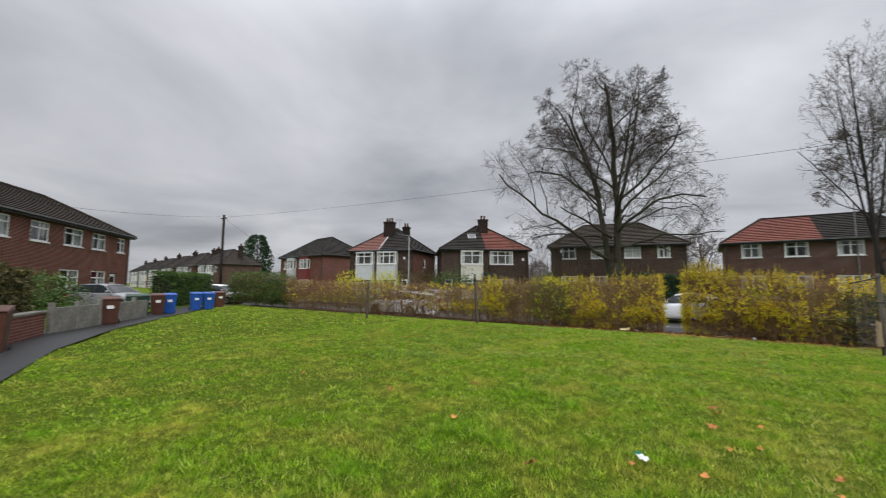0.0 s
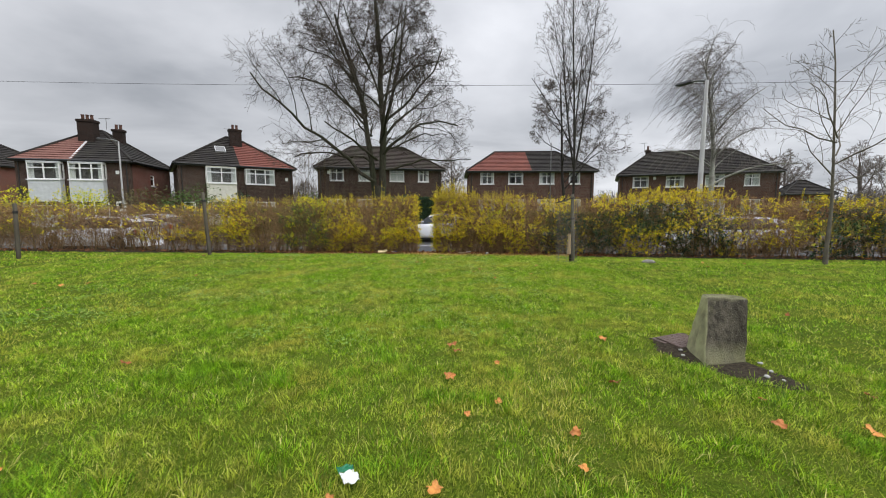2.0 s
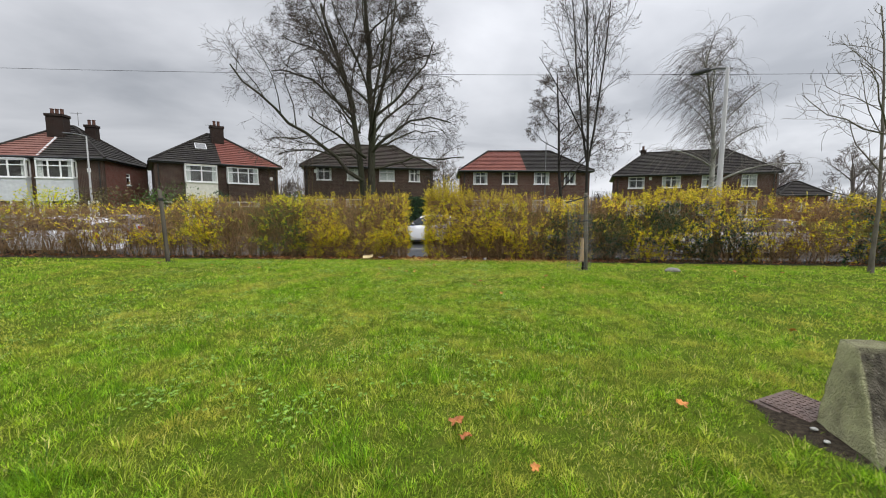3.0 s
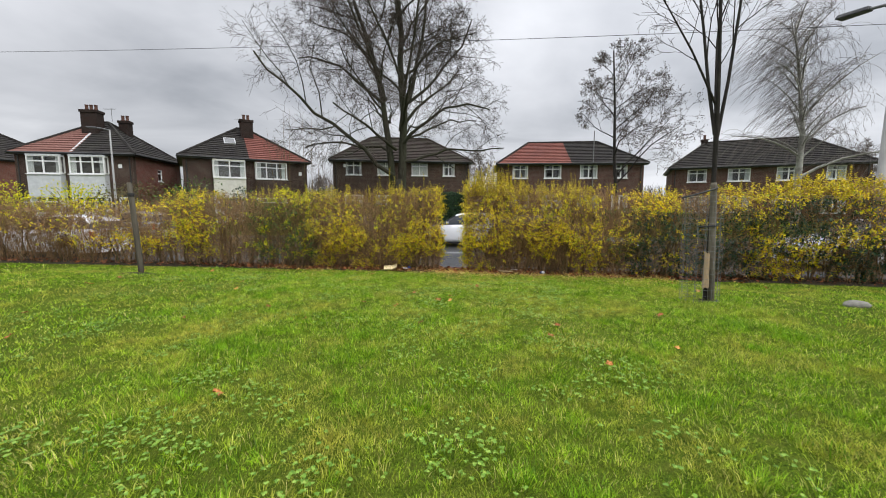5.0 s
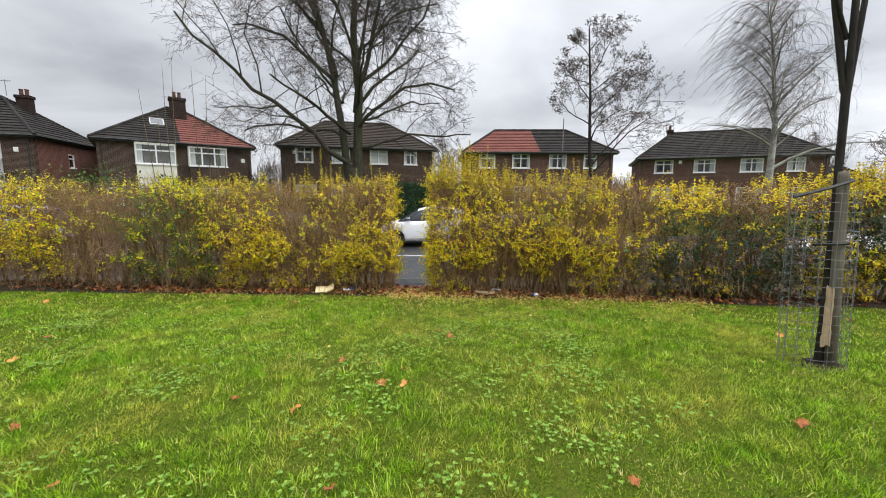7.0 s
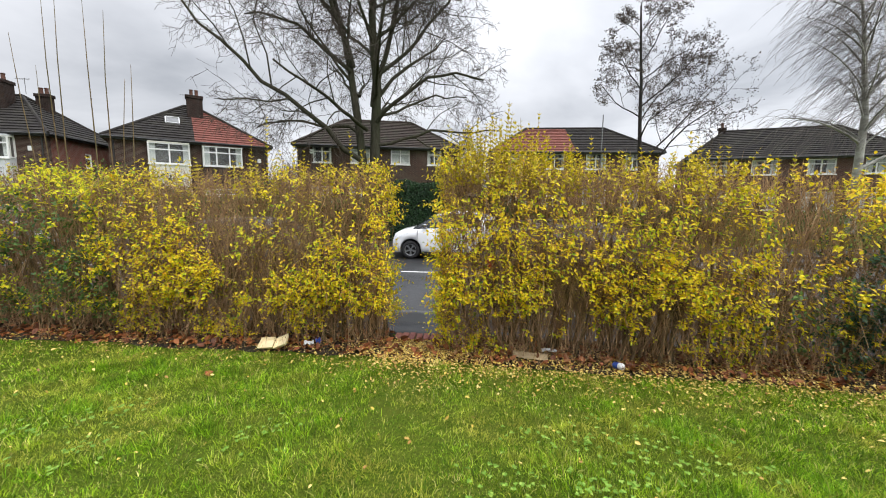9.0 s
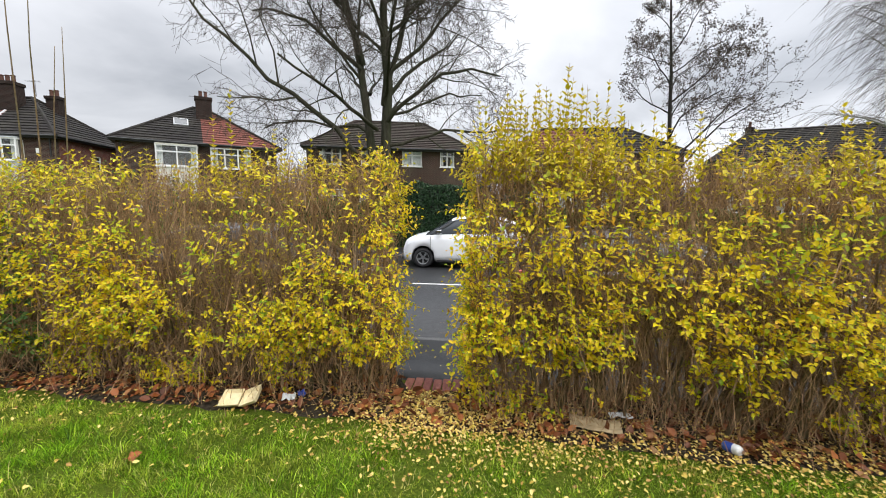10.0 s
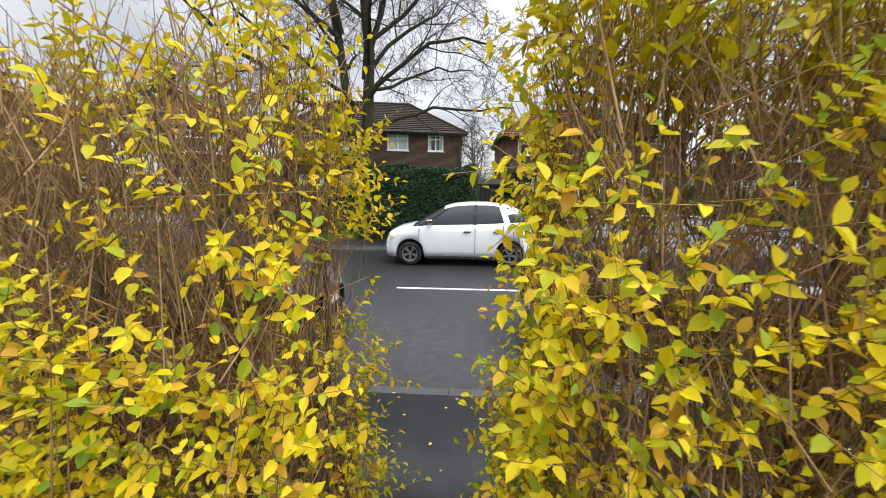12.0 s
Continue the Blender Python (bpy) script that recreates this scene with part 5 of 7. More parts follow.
def car(label, m, paint, S, group="parked cars", trim=None):
    top = thing("car", label, "car", m, group)
    L, R, zc = S["L"], S["R"], S["R"]
    xs = sorted({*np.linspace(0, L, 40), *[wx + t for wx in S["wheels"] for t in np.linspace(-R - .06, R + .06, 17)]})
    vs, fs, rows = [], [], []
    for x in xs:
        w, zt = lerp_keys(S["w"], x), lerp_keys(S["belt"], x)
        zb = 0.19
        for wx in S["wheels"]:
            if abs(x - wx) < R + .05:
                zb = max(zb, zc + math.sqrt((R + .05) ** 2 - (x - wx) ** 2))
        sec = [(w * .80, zb), (w * .95, zb + .01), (w * .985, max(zb + .012, .36)), (w, max(zb + .014, .55)), (w * .985, max(zb + .016, zt - .18)), (w * .95, max(zb + .02, zt - .06)), (w * .86, zt), (w * .4, zt + .025), (0, zt + .03)]
        full = [(x, y, z) for y, z in sec] + [(x, -y, z) for y, z in sec[-2::-1]]
        rows.append(len(vs)); vs += full
    k = len(full)
    for a, b in zip(rows, rows[1:]):
        fs += [(a + i, b + i, b + i + 1, a + i + 1) for i in range(k - 1)]
        fs.append((a + k - 1, b + k - 1, b, a))
    fs += [tuple(range(k - 1, -1, -1)), tuple(rows[-1] + i for i in range(k))]
    Geo().add(vs, fs).make("body", paint, top, smooth=True)
    c0, c1 = S["cab"]

    def cab(x):
        b, r = lerp_keys(S["belt"], x), lerp_keys(S["roof"], x)
        w = lerp_keys(S["w"], x)
        f = max(0.02, (r - b) / .5)
        return w * .885, w * .885 - .20 * min(1, f), b - .01, r

    def loft(name, x0, x1, mat_, sel, grow, n=24):
        g, rws, vv = Geo(), [], []
        for x in np.linspace(x0, x1, n):
            wb, wr, b, r = cab(x)
            s = [(wb + grow, b), ((wb + wr) / 2 + .025 + grow, (b + r - .05) / 2), (wr + grow, max(b + .005, r - .05)), (wr * .88, max(b + .008, r - .008 + grow)), (wr * .45, r + .012 + grow), (0, r + .015 + grow)]
            s = s[sel:]
            rws.append(len(vv)); vv += [(x, y, z) for y, z in s] + [(x, -y, z) for y, z in s[-2::-1]]
            kk = 2 * len(s) - 1
        ff = [(a + i, b + i, b + i + 1, a + i + 1) for a, b in zip(rws, rws[1:]) for i in range(kk - 1)]
        return g.add(vv, ff).make(name, mat_, top, smooth=True)

    loft("cabin_glass", c0, c1, CAR_GLASS, 0, 0.0)
    rf0 = S["roof"][2][0]
    loft("roof_panel", rf0 - .02, c1 - .22, paint, 2, 0.008)

    def pillar(name, xa, xb, za, zb_, mat_):
        for sgn in (1, -1):
            g = Geo()
            q = []
            for (u, s) in ((xa, 0), (xb, 0), (zb_, 1), (za, 1)):
                wb, wr, b, r = cab(u)
                q.append((u, sgn * ((wb + .012) if not s else (wr + .012)), b - .01 if not s else r - .045))
            mid_ = [tuple((Vector(q[i]) + Vector(q[3 - i])) / 2 + Vector((0, sgn * .028, 0))) for i in (0, 1)]
            g.add([q[0], q[1], mid_[1], mid_[0], q[2], q[3]], [(0, 1, 2, 3), (3, 2, 4, 5)] if sgn < 0 else [(3, 2, 1, 0), (5, 4, 2, 3)])
            g.make(name, mat_, top)

    pillar("front_pillar", c0 + .12, c0 + .24, rf0 - .02, rf0 + .1, paint if paint is not CAR_WHITE else CAR_TRIM)
    pillar("centre_pillar", S["b"], S["b"] + .09, S["b"] + .03, S["b"] + .1, CAR_TRIM)
    pillar("rear_pillar", S["c"], c1 - .06, S["c"] - .12, c1 - .32, paint)
    if trim:
        for sgn in (1, -1):
            Geo().tube([(x, sgn * (cab(x)[0] + .016), cab(x)[2] + .012) for x in np.linspace(c0 + .25, S["c"], 10)], [.011] * 10, 5).make("window_trim", CHROME, top)
            Geo().tube([(x, sgn * (cab(x)[1] + .02), cab(x)[3] + .035) for x in np.linspace(rf0 + .2, S["c"] + .2, 10)], [.014] * 10, 5).make("roof_rail", CHROME, top)
    wr_ = [lerp_keys(S["w"], wx) for wx in S["wheels"]]
    for wx, ww in zip(S["wheels"], wr_):
        Geo().lathe([(0.02, -ww * .55), (R + .045, -ww * .55), (R + .045, ww * .55), (.02, ww * .55)], 20, "y", (wx, 0, zc)).make("wheel_housing", CAR_TRIM, top)
        for sgn in (1, -1):
            y = sgn * (ww - .11)
            whl = Geo().lathe([(R * .60, y - sgn * .085), (R * .92, y - sgn * .085), (R, y - sgn * .05), (R, y + sgn * .05), (R * .93, y + sgn * .085), (R * .66, y + sgn * .09), (R * .62, y + sgn * .06)], 28, "y", (wx, 0, zc)).make("wheel", RUBBER, top, smooth=True)
            rim = Geo().lathe([(.0, y + sgn * .02), (R * .62, y + sgn * .02), (R * .66, y + sgn * .088), (R * .60, y + sgn * .088), (R * .585, y + sgn * .03)], 28, "y", (wx, 0, zc)).make("rim_back", CAR_TRIM, whl)
            sp = Geo()
            for i in range(5):
                for off in (-.12, .12):
                    a = i * 2 * math.pi / 5 + off + .3
                    mm = Matrix.Translation((wx, y, zc)) @ Matrix.Rotation(a, 4, "Y")
                    sp.box(R * .08, R * .62, -.018 + sgn * .068, .018 + sgn * .068, -.013, .013, mm)
            sp.lathe([(0, y + sgn * .092), (R * .16, y + sgn * .088), (R * .17, y + sgn * .05)], 12, "y", (wx, 0, zc))
            sp.lathe([(R * .58, y + sgn * .05), (R * .585, y + sgn * .09), (R * .645, y + sgn * .095), (R * .65, y + sgn * .05)], 28, "y", (wx, 0, zc))
            sp.make("rim", RIM, whl)
    wN = lerp_keys(S["w"], .2)
    for sgn in (1, -1):
        hl = Geo()
        hl.add([(.06, sgn * wN * .70, .60), (.10, sgn * wN * .99, .62), (.52, sgn * (lerp_keys(S["w"], .5) * .97 + .008), .80), (.46, sgn * wN * .93, .855), (.16, sgn * wN * .75, .73)], [(0, 1, 2, 3, 4)] if sgn > 0 else [(4, 3, 2, 1, 0)])
        hl.make("headlight", LAMP_CLEAR, top)
        wT = lerp_keys(S["w"], L - .15)
        Geo().box(L - .30, L - .06, sgn * wT * .80, sgn * (wT * 1.01), .66, .92).make("tail_light", LAMP_RED, top, bevel=.03)
        xm, wb = c0 + .42, cab(c0 + .42)
        Geo().box(xm - .09, xm + .06, sgn * (wb[0] + .02), sgn * (wb[0] + .19), wb[2] + .03, wb[2] + .15).make("mirror", paint if paint is not CAR_WHITE else CHROME, top, bevel=.03)
        ws = lerp_keys(S["w"], S["b"])
        for xd in (c0 + .16, S["b"] + .05, S["c"] - .02):
            Geo().box(xd - .004, xd + .004, sgn * (ws * .955), sgn * (ws + .0025), .30, lerp_keys(S["belt"], xd) - .05).make("door_seam", CAR_TRIM, top)
        for xd in (S["b"] - .22, S["c"] - .25):
            Geo().box(xd, xd + .17, sgn * ws * .99, sgn * (ws + .022), .80, .83).make("door_handle", CAR_TRIM if paint is CAR_WHITE else CHROME, top, bevel=.008)
        Geo().box(S["wheels"][0] + R + .1, S["wheels"][1] - R - .1, sgn * ws * .93, sgn * (ws * .985 + .006), .17, .235).make("sill", CAR_TRIM, top, bevel=.01)
    Geo().box(-.012, .05, -.42, .42, .26, .40).make("grille", CAR_TRIM, top, bevel=.01)
    Geo().box(-.022, -.013, -.26, .26, .42, .53).make("number_plate", PAINT, top)
    Geo().box(L - .01, L + .012, -.26, .26, .45, .56).make("number_plate", PAINT, top)
    return top


car("white small hatchback parked on wet road, alloy wheels", pose(-1.24 - .60, 8.62, RZ), CAR_WHITE, HATCH)
car("dark estate car parked behind the hedge, chrome window trim", pose(5.35, 3.25, RZ, 0, 0, 180), CAR_DARK, ESTATE, trim=True)
car("dark small hatchback parked behind the hedge", pose(-1.5, 3.2, RZ, 0, 0, 180), CAR_DARK, HATCH)
car("white hatchback parked behind the bare hedge", pose(-16.6, 3.4, RZ), CAR_WHITE, ESTATE)
car("silver hatchback parked across the road", pose(-17.9, 8.5, RZ), CAR_SILVER, HATCH)
car("white car parked behind the dense hedge", pose(9.7, 3.2, RZ), CAR_WHITE, ESTATE)
car("dark car parked on the driveway of the terrace", pose(-25.0, -5.9, 0.06, 0, 0, 205), CAR_SILVER, ESTATE)
car("white car parked at the far corner", pose(-28.5, 1.4, 0.0, 0, 0, 200), CAR_WHITE, HATCH)


# ---- lamp posts, poles and cables ----
LAMP_GREY = surf("weathered_grey_lamp_paint", (0.24, 0.24, 0.235), (0.34, 0.34, 0.33), 9, 0.6, 0.1, stretch=(1, 1, 0.3), spec=0.2)


def lamp_post(label, m, height, reach, rad):
    top = thing("street_lamp", label, "street lamp", m, "street lamps")
    Geo().tube([(0, 0, -.4), (0, 0, .9), (0, 0, .92), (0, 0, height)], [rad * 1.15, rad * 1.15, rad, rad * .55], 10).make("post", LAMP_GREY, top, smooth=True)
    Geo().tube([(0, 0, height - .02), (0, reach * .5, height + .07), (0, reach, height + .1)], [.035, .032, .03], 8).make("arm", GALV, top)
    hd = Geo()
    hd.add([(-.11, reach - .08, height + .06), (.11, reach - .08, height + .06), (.15, reach + .45, height + .08), (-.15, reach + .45, height + .08), (-.08, reach - .08, height + .15), (.08, reach - .08, height + .15), (.09, reach + .42, height + .17), (-.09, reach + .42, height + .17)],
           [(3, 2, 1, 0), (4, 5, 6, 7), (0, 1, 5, 4), (1, 2, 6, 5), (2, 3, 7, 6), (3, 0, 4, 7)])
    hd.make("lamp_head", DARK_METAL, top, bevel=.02)
    return top


lamp_post("grey steel street lamp with dark flat head", pose(8.76, -0.3, -.05, 0, 0, 25), 5.50, .55, .085)
lamp_post("thin pale grey street lamp across the road", pose(-21.6, 13.0, -.1, 0, 0, 110), 6.1, .7, .07)
up = thing("utility_pole", "dark wooden utility pole with insulators", "utility pole", pose(-38.9, 5.0, -.2))
Geo().tube([(0, 0, -.3), (0, 0, 8.6)], [.15, .11], 9).make("pole", BARK_DARK, up, smooth=True)
Geo().box(-.5, .5, -.05, .05, 8.2, 8.3).make("crossarm", BARK_DARK, up)
for sx in (-.45, .45):
    Geo().lathe([(0, 8.3), (.04, 8.31), (.05, 8.36), (.03, 8.42), (0, 8.44)], 8, "z", (sx, 0, 0)).make("insulator", UPVC, up)


def cable(p, q, sag, rad, label):
    p, q = Vector(p), Vector(q)
    pts = [p.lerp(q, i / 24) - Vector((0, 0, sag * 4 * (i / 24) * (1 - i / 24))) for i in range(25)]
    ob = Geo().tube(pts, [rad] * 25, 4).make("cable", GUTTER)
    tagged(ob, label, "cable", "overhead cables")


cable((-38.9, 5.0, 8.15), (34, 1.6, 6.3), .74, .0075, "black overhead cable strung along the road")
cable((-38.9, 5.0, 8.2), (-27, -13, 5.6), .35, .01, "thin black overhead cable to the brick terrace")
cable((-38.9, 5.0, 8.1), (-56, 24, 5.6), .3, .01, "thin black overhead cable to a house")

# ---- lawn things ----
block = thing("concrete_block", "weathered tapered concrete marker block, one mossy face", "marker block", pose(3.36, -9.68, 0.16))
bm = bmesh.new()
low = [(-.372, -.40), (.073, -.232), (.20, .12), (-.25, .15)]
high = [(-.093, .075), (.193, -.030), (.255, .14), (-.045, .235)]
vb = [bm.verts.new((x, y, -.12)) for x, y in low]; vt = [bm.verts.new((x, y, .545)) for x, y in high]
bm.faces.new(vb[::-1]); bm.faces.new(vt)
for i in range(4):
    bm.faces.new((vb[i], vb[(i + 1) % 4], vt[(i + 1) % 4], vt[i]))
bmesh.ops.subdivide_edges(bm, edges=bm.edges[:], cuts=15, use_grid_fill=True)
bmesh.ops.smooth_vert(bm, verts=bm.verts[:], factor=.5, use_axis_x=True, use_axis_y=True, use_axis_z=True)
bm.normal_update()
for v in bm.verts:
    k = noise.noise(v.co * 7) * .010 + noise.noise(v.co * 24) * .007 - max(0, noise.noise(v.co * 15 + Vector((3, 1, 7))) - .35) * .05
    v.co += v.normal * k
me = bpy.data.meshes.new("block_body"); bm.to_mesh(me); bm.free()


def block_mat():
    """Old concrete with dark streaks, pale specks, a pale green film on one side and the foot, and a paler top."""
    m = surf("old_marker_concrete", (0.042, 0.037, 0.027), (0.145, 0.130, 0.100), 26, .95, 1.0, c3=(0.022, 0.019, 0.014), big=.7, spec=.1, bdist=.03, stretch=(1, 1, .45))
    n, l = m.node_tree.nodes, m.node_tree.links
    b = n["Principled BSDF"]
    base = b.inputs["Base Color"].links[0].from_socket
    tc = n.new("ShaderNodeTexCoord")
    sp = n.new("ShaderNodeTexNoise"); sp.inputs["Scale"].default_value, sp.inputs["Detail"].default_value = 70, 2
    l.new(tc.outputs["Object"], sp.inputs["Vector"])
    sr = n.new("ShaderNodeMapRange"); sr.inputs[1].default_value, sr.inputs[2].default_value, sr.inputs[4].default_value = .66, .74, .8
    l.new(sp.outputs["Fac"], sr.inputs[0])
    m1 = n.new("ShaderNodeMix"); m1.data_type = "RGBA"; m1.inputs[7].default_value = (.27, .26, .22, 1)
    l.new(sr.outputs[0], m1.inputs[0]); l.new(base, m1.inputs[6])
    nx = n.new("ShaderNodeSeparateXYZ"); l.new(tc.outputs["Normal"], nx.inputs[0])
    fx = n.new("ShaderNodeMapRange"); fx.inputs[1].default_value, fx.inputs[2].default_value = -.35, -.75
    l.new(nx.outputs["X"], fx.inputs[0])
    oz = n.new("ShaderNodeSeparateXYZ"); l.new(tc.outputs["Object"], oz.inputs[0])
    fz = n.new("ShaderNodeMapRange"); fz.inputs[1].default_value, fz.inputs[2].default_value, fz.inputs[4].default_value = .22, .08, .45
    l.new(oz.outputs["Z"], fz.inputs[0])
    ft = n.new("ShaderNodeMapRange"); ft.inputs[1].default_value, ft.inputs[2].default_value, ft.inputs[4].default_value = .6, .95, .55
    l.new(nx.outputs["Z"], ft.inputs[0])
    mw = n.new("ShaderNodeMath"); mw.operation = "MAXIMUM"; l.new(ft.outputs[0], mw.inputs[0]); l.new(fz.outputs[0], mw.inputs[1])
    mx = n.new("ShaderNodeMath"); mx.operation = "MAXIMUM"; l.new(fx.outputs[0], mx.inputs[0]); l.new(mw.outputs[0], mx.inputs[1])
    pn = n.new("ShaderNodeTexNoise"); pn.inputs["Scale"].default_value, pn.inputs["Detail"].default_value = 7, 6
    l.new(tc.outputs["Object"], pn.inputs["Vector"])
    pr = n.new("ShaderNodeMapRange"); pr.inputs[1].default_value, pr.inputs[2].default_value, pr.inputs[3].default_value = .32, .58, .4
    l.new(pn.outputs["Fac"], pr.inputs[0])
    mu = n.new("ShaderNodeMath"); mu.operation = "MULTIPLY"; l.new(mx.outputs[0], mu.inputs[0]); l.new(pr.outputs[0], mu.inputs[1])
    m2 = n.new("ShaderNodeMix"); m2.data_type = "RGBA"; m2.inputs[7].default_value = (.40, .395, .22, 1)
    l.new(mu.outputs[0], m2.inputs[0]); l.new(m1.outputs[2], m2.inputs[6]); l.new(m2.outputs[2], b.inputs["Base Color"])
    return m


place("block_body", me, block_mat(), block, smooth=True)

mh = thing("inspection_cover", "rusty cast iron inspection cover in a frame", "manhole cover", pose(3.215, -9.34, .205, 3, 0, 24))
Geo().box(-.215, .215, -.165, .165, -.06, .0).make("frame", RUST_IRON, mh, bevel=.006)
Geo().box(-.185, .185, -.135, .135, .002, .012).make("plate", RUST_IRON, mh)
tread = Geo().box(-.012, .012, -.004, .004, .012, .017).make("tread", RUST_IRON, mh)
tread.location = (-.165, -.115, 0)
for i in range(10):
    for j in range(8):
        if i or j:
            o = new("tread", tread.data); o.parent = mh
            o.location, o.rotation_euler = (-.165 + i * .0367, -.115 + j * .033, 0), (0, 0, .8 if (i + j) % 2 else -.8)


def patch(name, x, y, rx, ry, label, seed, material=SOIL, lift=.012, rot=0.0):
    """Irregular bare patch lying on the lawn."""
    r = random.Random(seed)
    n = 40
    ring = []
    for k in range(n):
        a = 2 * math.pi * k / n
        s = 1 + .25 * noise.noise((math.cos(a) * 1.5, math.sin(a) * 1.5, seed)) + r.uniform(-.05, .05)
        u, v = rx * s * math.cos(a), ry * s * math.sin(a)
        ring.append((x + u * math.cos(rot) - v * math.sin(rot), y + u * math.sin(rot) + v * math.cos(rot)))
    vs = [(x, y, lawn_z(x, y) + lift * 1.4)]
    for f in (.35, .7, 1.0):
        vs += [(x + (a - x) * f, y + (b - y) * f, lawn_z(x + (a - x) * f, y + (b - y) * f) + (lift * 1.3 if f < 1 else -.01)) for a, b in ring]
    fs = [(0, 1 + k, 1 + (k + 1) % n) for k in range(n)]
    for q in range(2):
        fs += [(1 + q * n + k, 1 + (q + 1) * n + k, 1 + (q + 1) * n + (k + 1) % n, 1 + q * n + (k + 1) % n) for k in range(n)]
    return tagged(Geo().add(vs, fs).make(name, material, smooth=True), label, "soil", kind="structure")


patch("bare_soil", 3.22, -9.78, .29, .66, "bare dark soil round the concrete block", 3, rot=.45)
patch("bare_soil", 3.84, -3.42, .22, .18, "bare soil at the foot of the caged tree", 4)
patch("bare_soil", -6.35, -1.9, .45, .22, "bare soil at the foot of the post", 5)


def rock(name, label, m, s, seed, material):
    bm = bmesh.new()
    bmesh.ops.create_icosphere(bm, subdivisions=3, radius=1)
    for v in bm.verts:
        v.co *= 1 + .18 * noise.noise(v.co * 1.4 + Vector((seed, 0, 0))) + .05 * noise.noise(v.co * 5)
        v.co = Vector((v.co.x * s[0], v.co.y * s[1], max(v.co.z, -.6) * s[2]))
    me = bpy.data.meshes.new(name); bm.to_mesh(me); bm.free()
    ob = place(name, me, material, smooth=True)
    ob.matrix_world = m
    return tagged(ob, label, "stone")


rock("stone", "pale rounded stone lying in the grass", pose(5.68, -3.56, .21), (.15, .10, .065), 2, CONCRETE)

for i, (x, y, sc_) in enumerate(((3.545, -9.91, .022), (3.39, -10.18, .024), (3.46, -10.25, .014), (3.05, -9.62, .02), (3.0, -9.75, .018), (3.50, -10.08, .018))):
    st = rock("pebble", "small pale pebble lying on bare soil", pose(x, y, lawn_z(x, y) + .025, 0, 0, i * 50), (sc_, sc_ * .8, sc_ * .5), i, STONE_PALE)
    st["group"] = "pebbles round the block"

# leaning grey posts
POST_WOOD = surf("dark_weathered_post", (0.070, 0.060, 0.048), (0.14, 0.125, 0.10), 16, 0.9, 0.6, stretch=(1, 1, 0.12), spec=0.1)
for x, y, h, lean, lbl in ((-6.28, -1.85, 1.85, -2.5, "weathered grey wooden post leaning in the lawn"), (-11.2, -2.67, 1.55, 1.5, "weathered grey wooden post by the bare hedge")):
    p = thing("post", lbl, "post", pose(x, y, lawn_z(x, y), 0, lean, 20), "wooden posts")
    Geo().lathe([(0, -.2), (.052, -.2), (.052, .3), (.05, 1.0), (.047, h - .02), (.03, h), (0, h)], 10).make("shaft", POST_WOOD, p, smooth=True)
    Geo().lathe([(.053, h - .28), (.056, h - .27), (.056, h - .22), (.053, h - .21)], 10).make("strap", CAR_TRIM, p)

# ---- young lawn trees ----
T = Tree(31)
T.keep = lambda q: (q.x / 1.1) ** 2 + (q.y / 1.1) ** 2 + ((q.z - 4.2) / 3.1) ** 2 < 1
spec = [(9, 30, .46, .3, .04, .005), (5, 34, .52, .2, .10, .005), (5, 38, .5, .12, .14, .004), (3, 40, .5, .05, .16, .003), (0, 0, 0, 0, .15, .0025)]
T.g.tube([(0, 0, -.1), (0, 0, .4), (.02, 0, 1.4), (.03, 0, 2.38)], [.050, .031, .028, .033], 10, False)
for d, ln, rr in (((-.16, .05, 1), 3.6, .025), ((.03, -.06, 1), 4.2, .028), ((.20, .08, 1), 3.9, .025), ((.06, .26, 1), 3.4, .022)):
    T.branch((.03 + d[0] * .1, d[1] * .1, 2.33), d, ln, rr, 0, spec)
T.branch((.0, 0, 2.75), (-.55, -.1, 1), 2.0, .018, 1, spec)
tr = T.finish("young_tree", "young bare dark-barked tree with forked crown", pose(3.86, -3.4, lawn_z(3.86, -3.4), -3.5, .4, 0), BARK_DARK, TWIG_GREY)
stake = thing("tree_stake", "grey timber stake tied to the young tree", "stake", pose(3.88, -3.475, lawn_z(3.88, -3.475), -3.0, -0.6, 10))
Geo().lathe([(0, -.2), (.043, -.2), (.043, .6), (.040, 1.62), (.034, 1.66), (0, 1.66)], 10).make("shaft", GREY_WOOD, stake, smooth=True)
Geo().tube([(-.42, .05, 1.46), (-.2, -.03, 1.52), (.0, -.07, 1.58), (.07, .02, 1.6)], [.014] * 4, 5).make("tie", CAR_TRIM, stake)
Geo().tube([(-.10, .12, 1.05), (-.09, -.03, 1.06), (.0, -.065, 1.07), (.065, .0, 1.07)], [.012] * 4, 5).make("tie", CAR_TRIM, stake)
bm = bmesh.new()
bmesh.ops.create_grid(bm, x_segments=6, y_segments=14, size=.5)
for v in bm.verts:
    u, w_ = v.co.x, v.co.y + .5
    wid_ = .10 + .03 * noise.noise((w_ * 4, 0, 3)) - .03 * w_
    v.co = Vector((-.105 + u * wid_ + .02 * w_, -.045 + .09 * u * u + .008 * noise.noise((u * 9, w_ * 12, 1)), .23 + .47 * w_ + .05 * noise.noise((u * 7, 5, round(w_)))))
bmesh.ops.solidify(bm, geom=bm.faces[:], thickness=.02)
me = bpy.data.meshes.new("split_wood"); bm.to_mesh(me); bm.free()
tagged(place("split_wood", me, PALE_WOOD, stake), "pale split peeling timber")
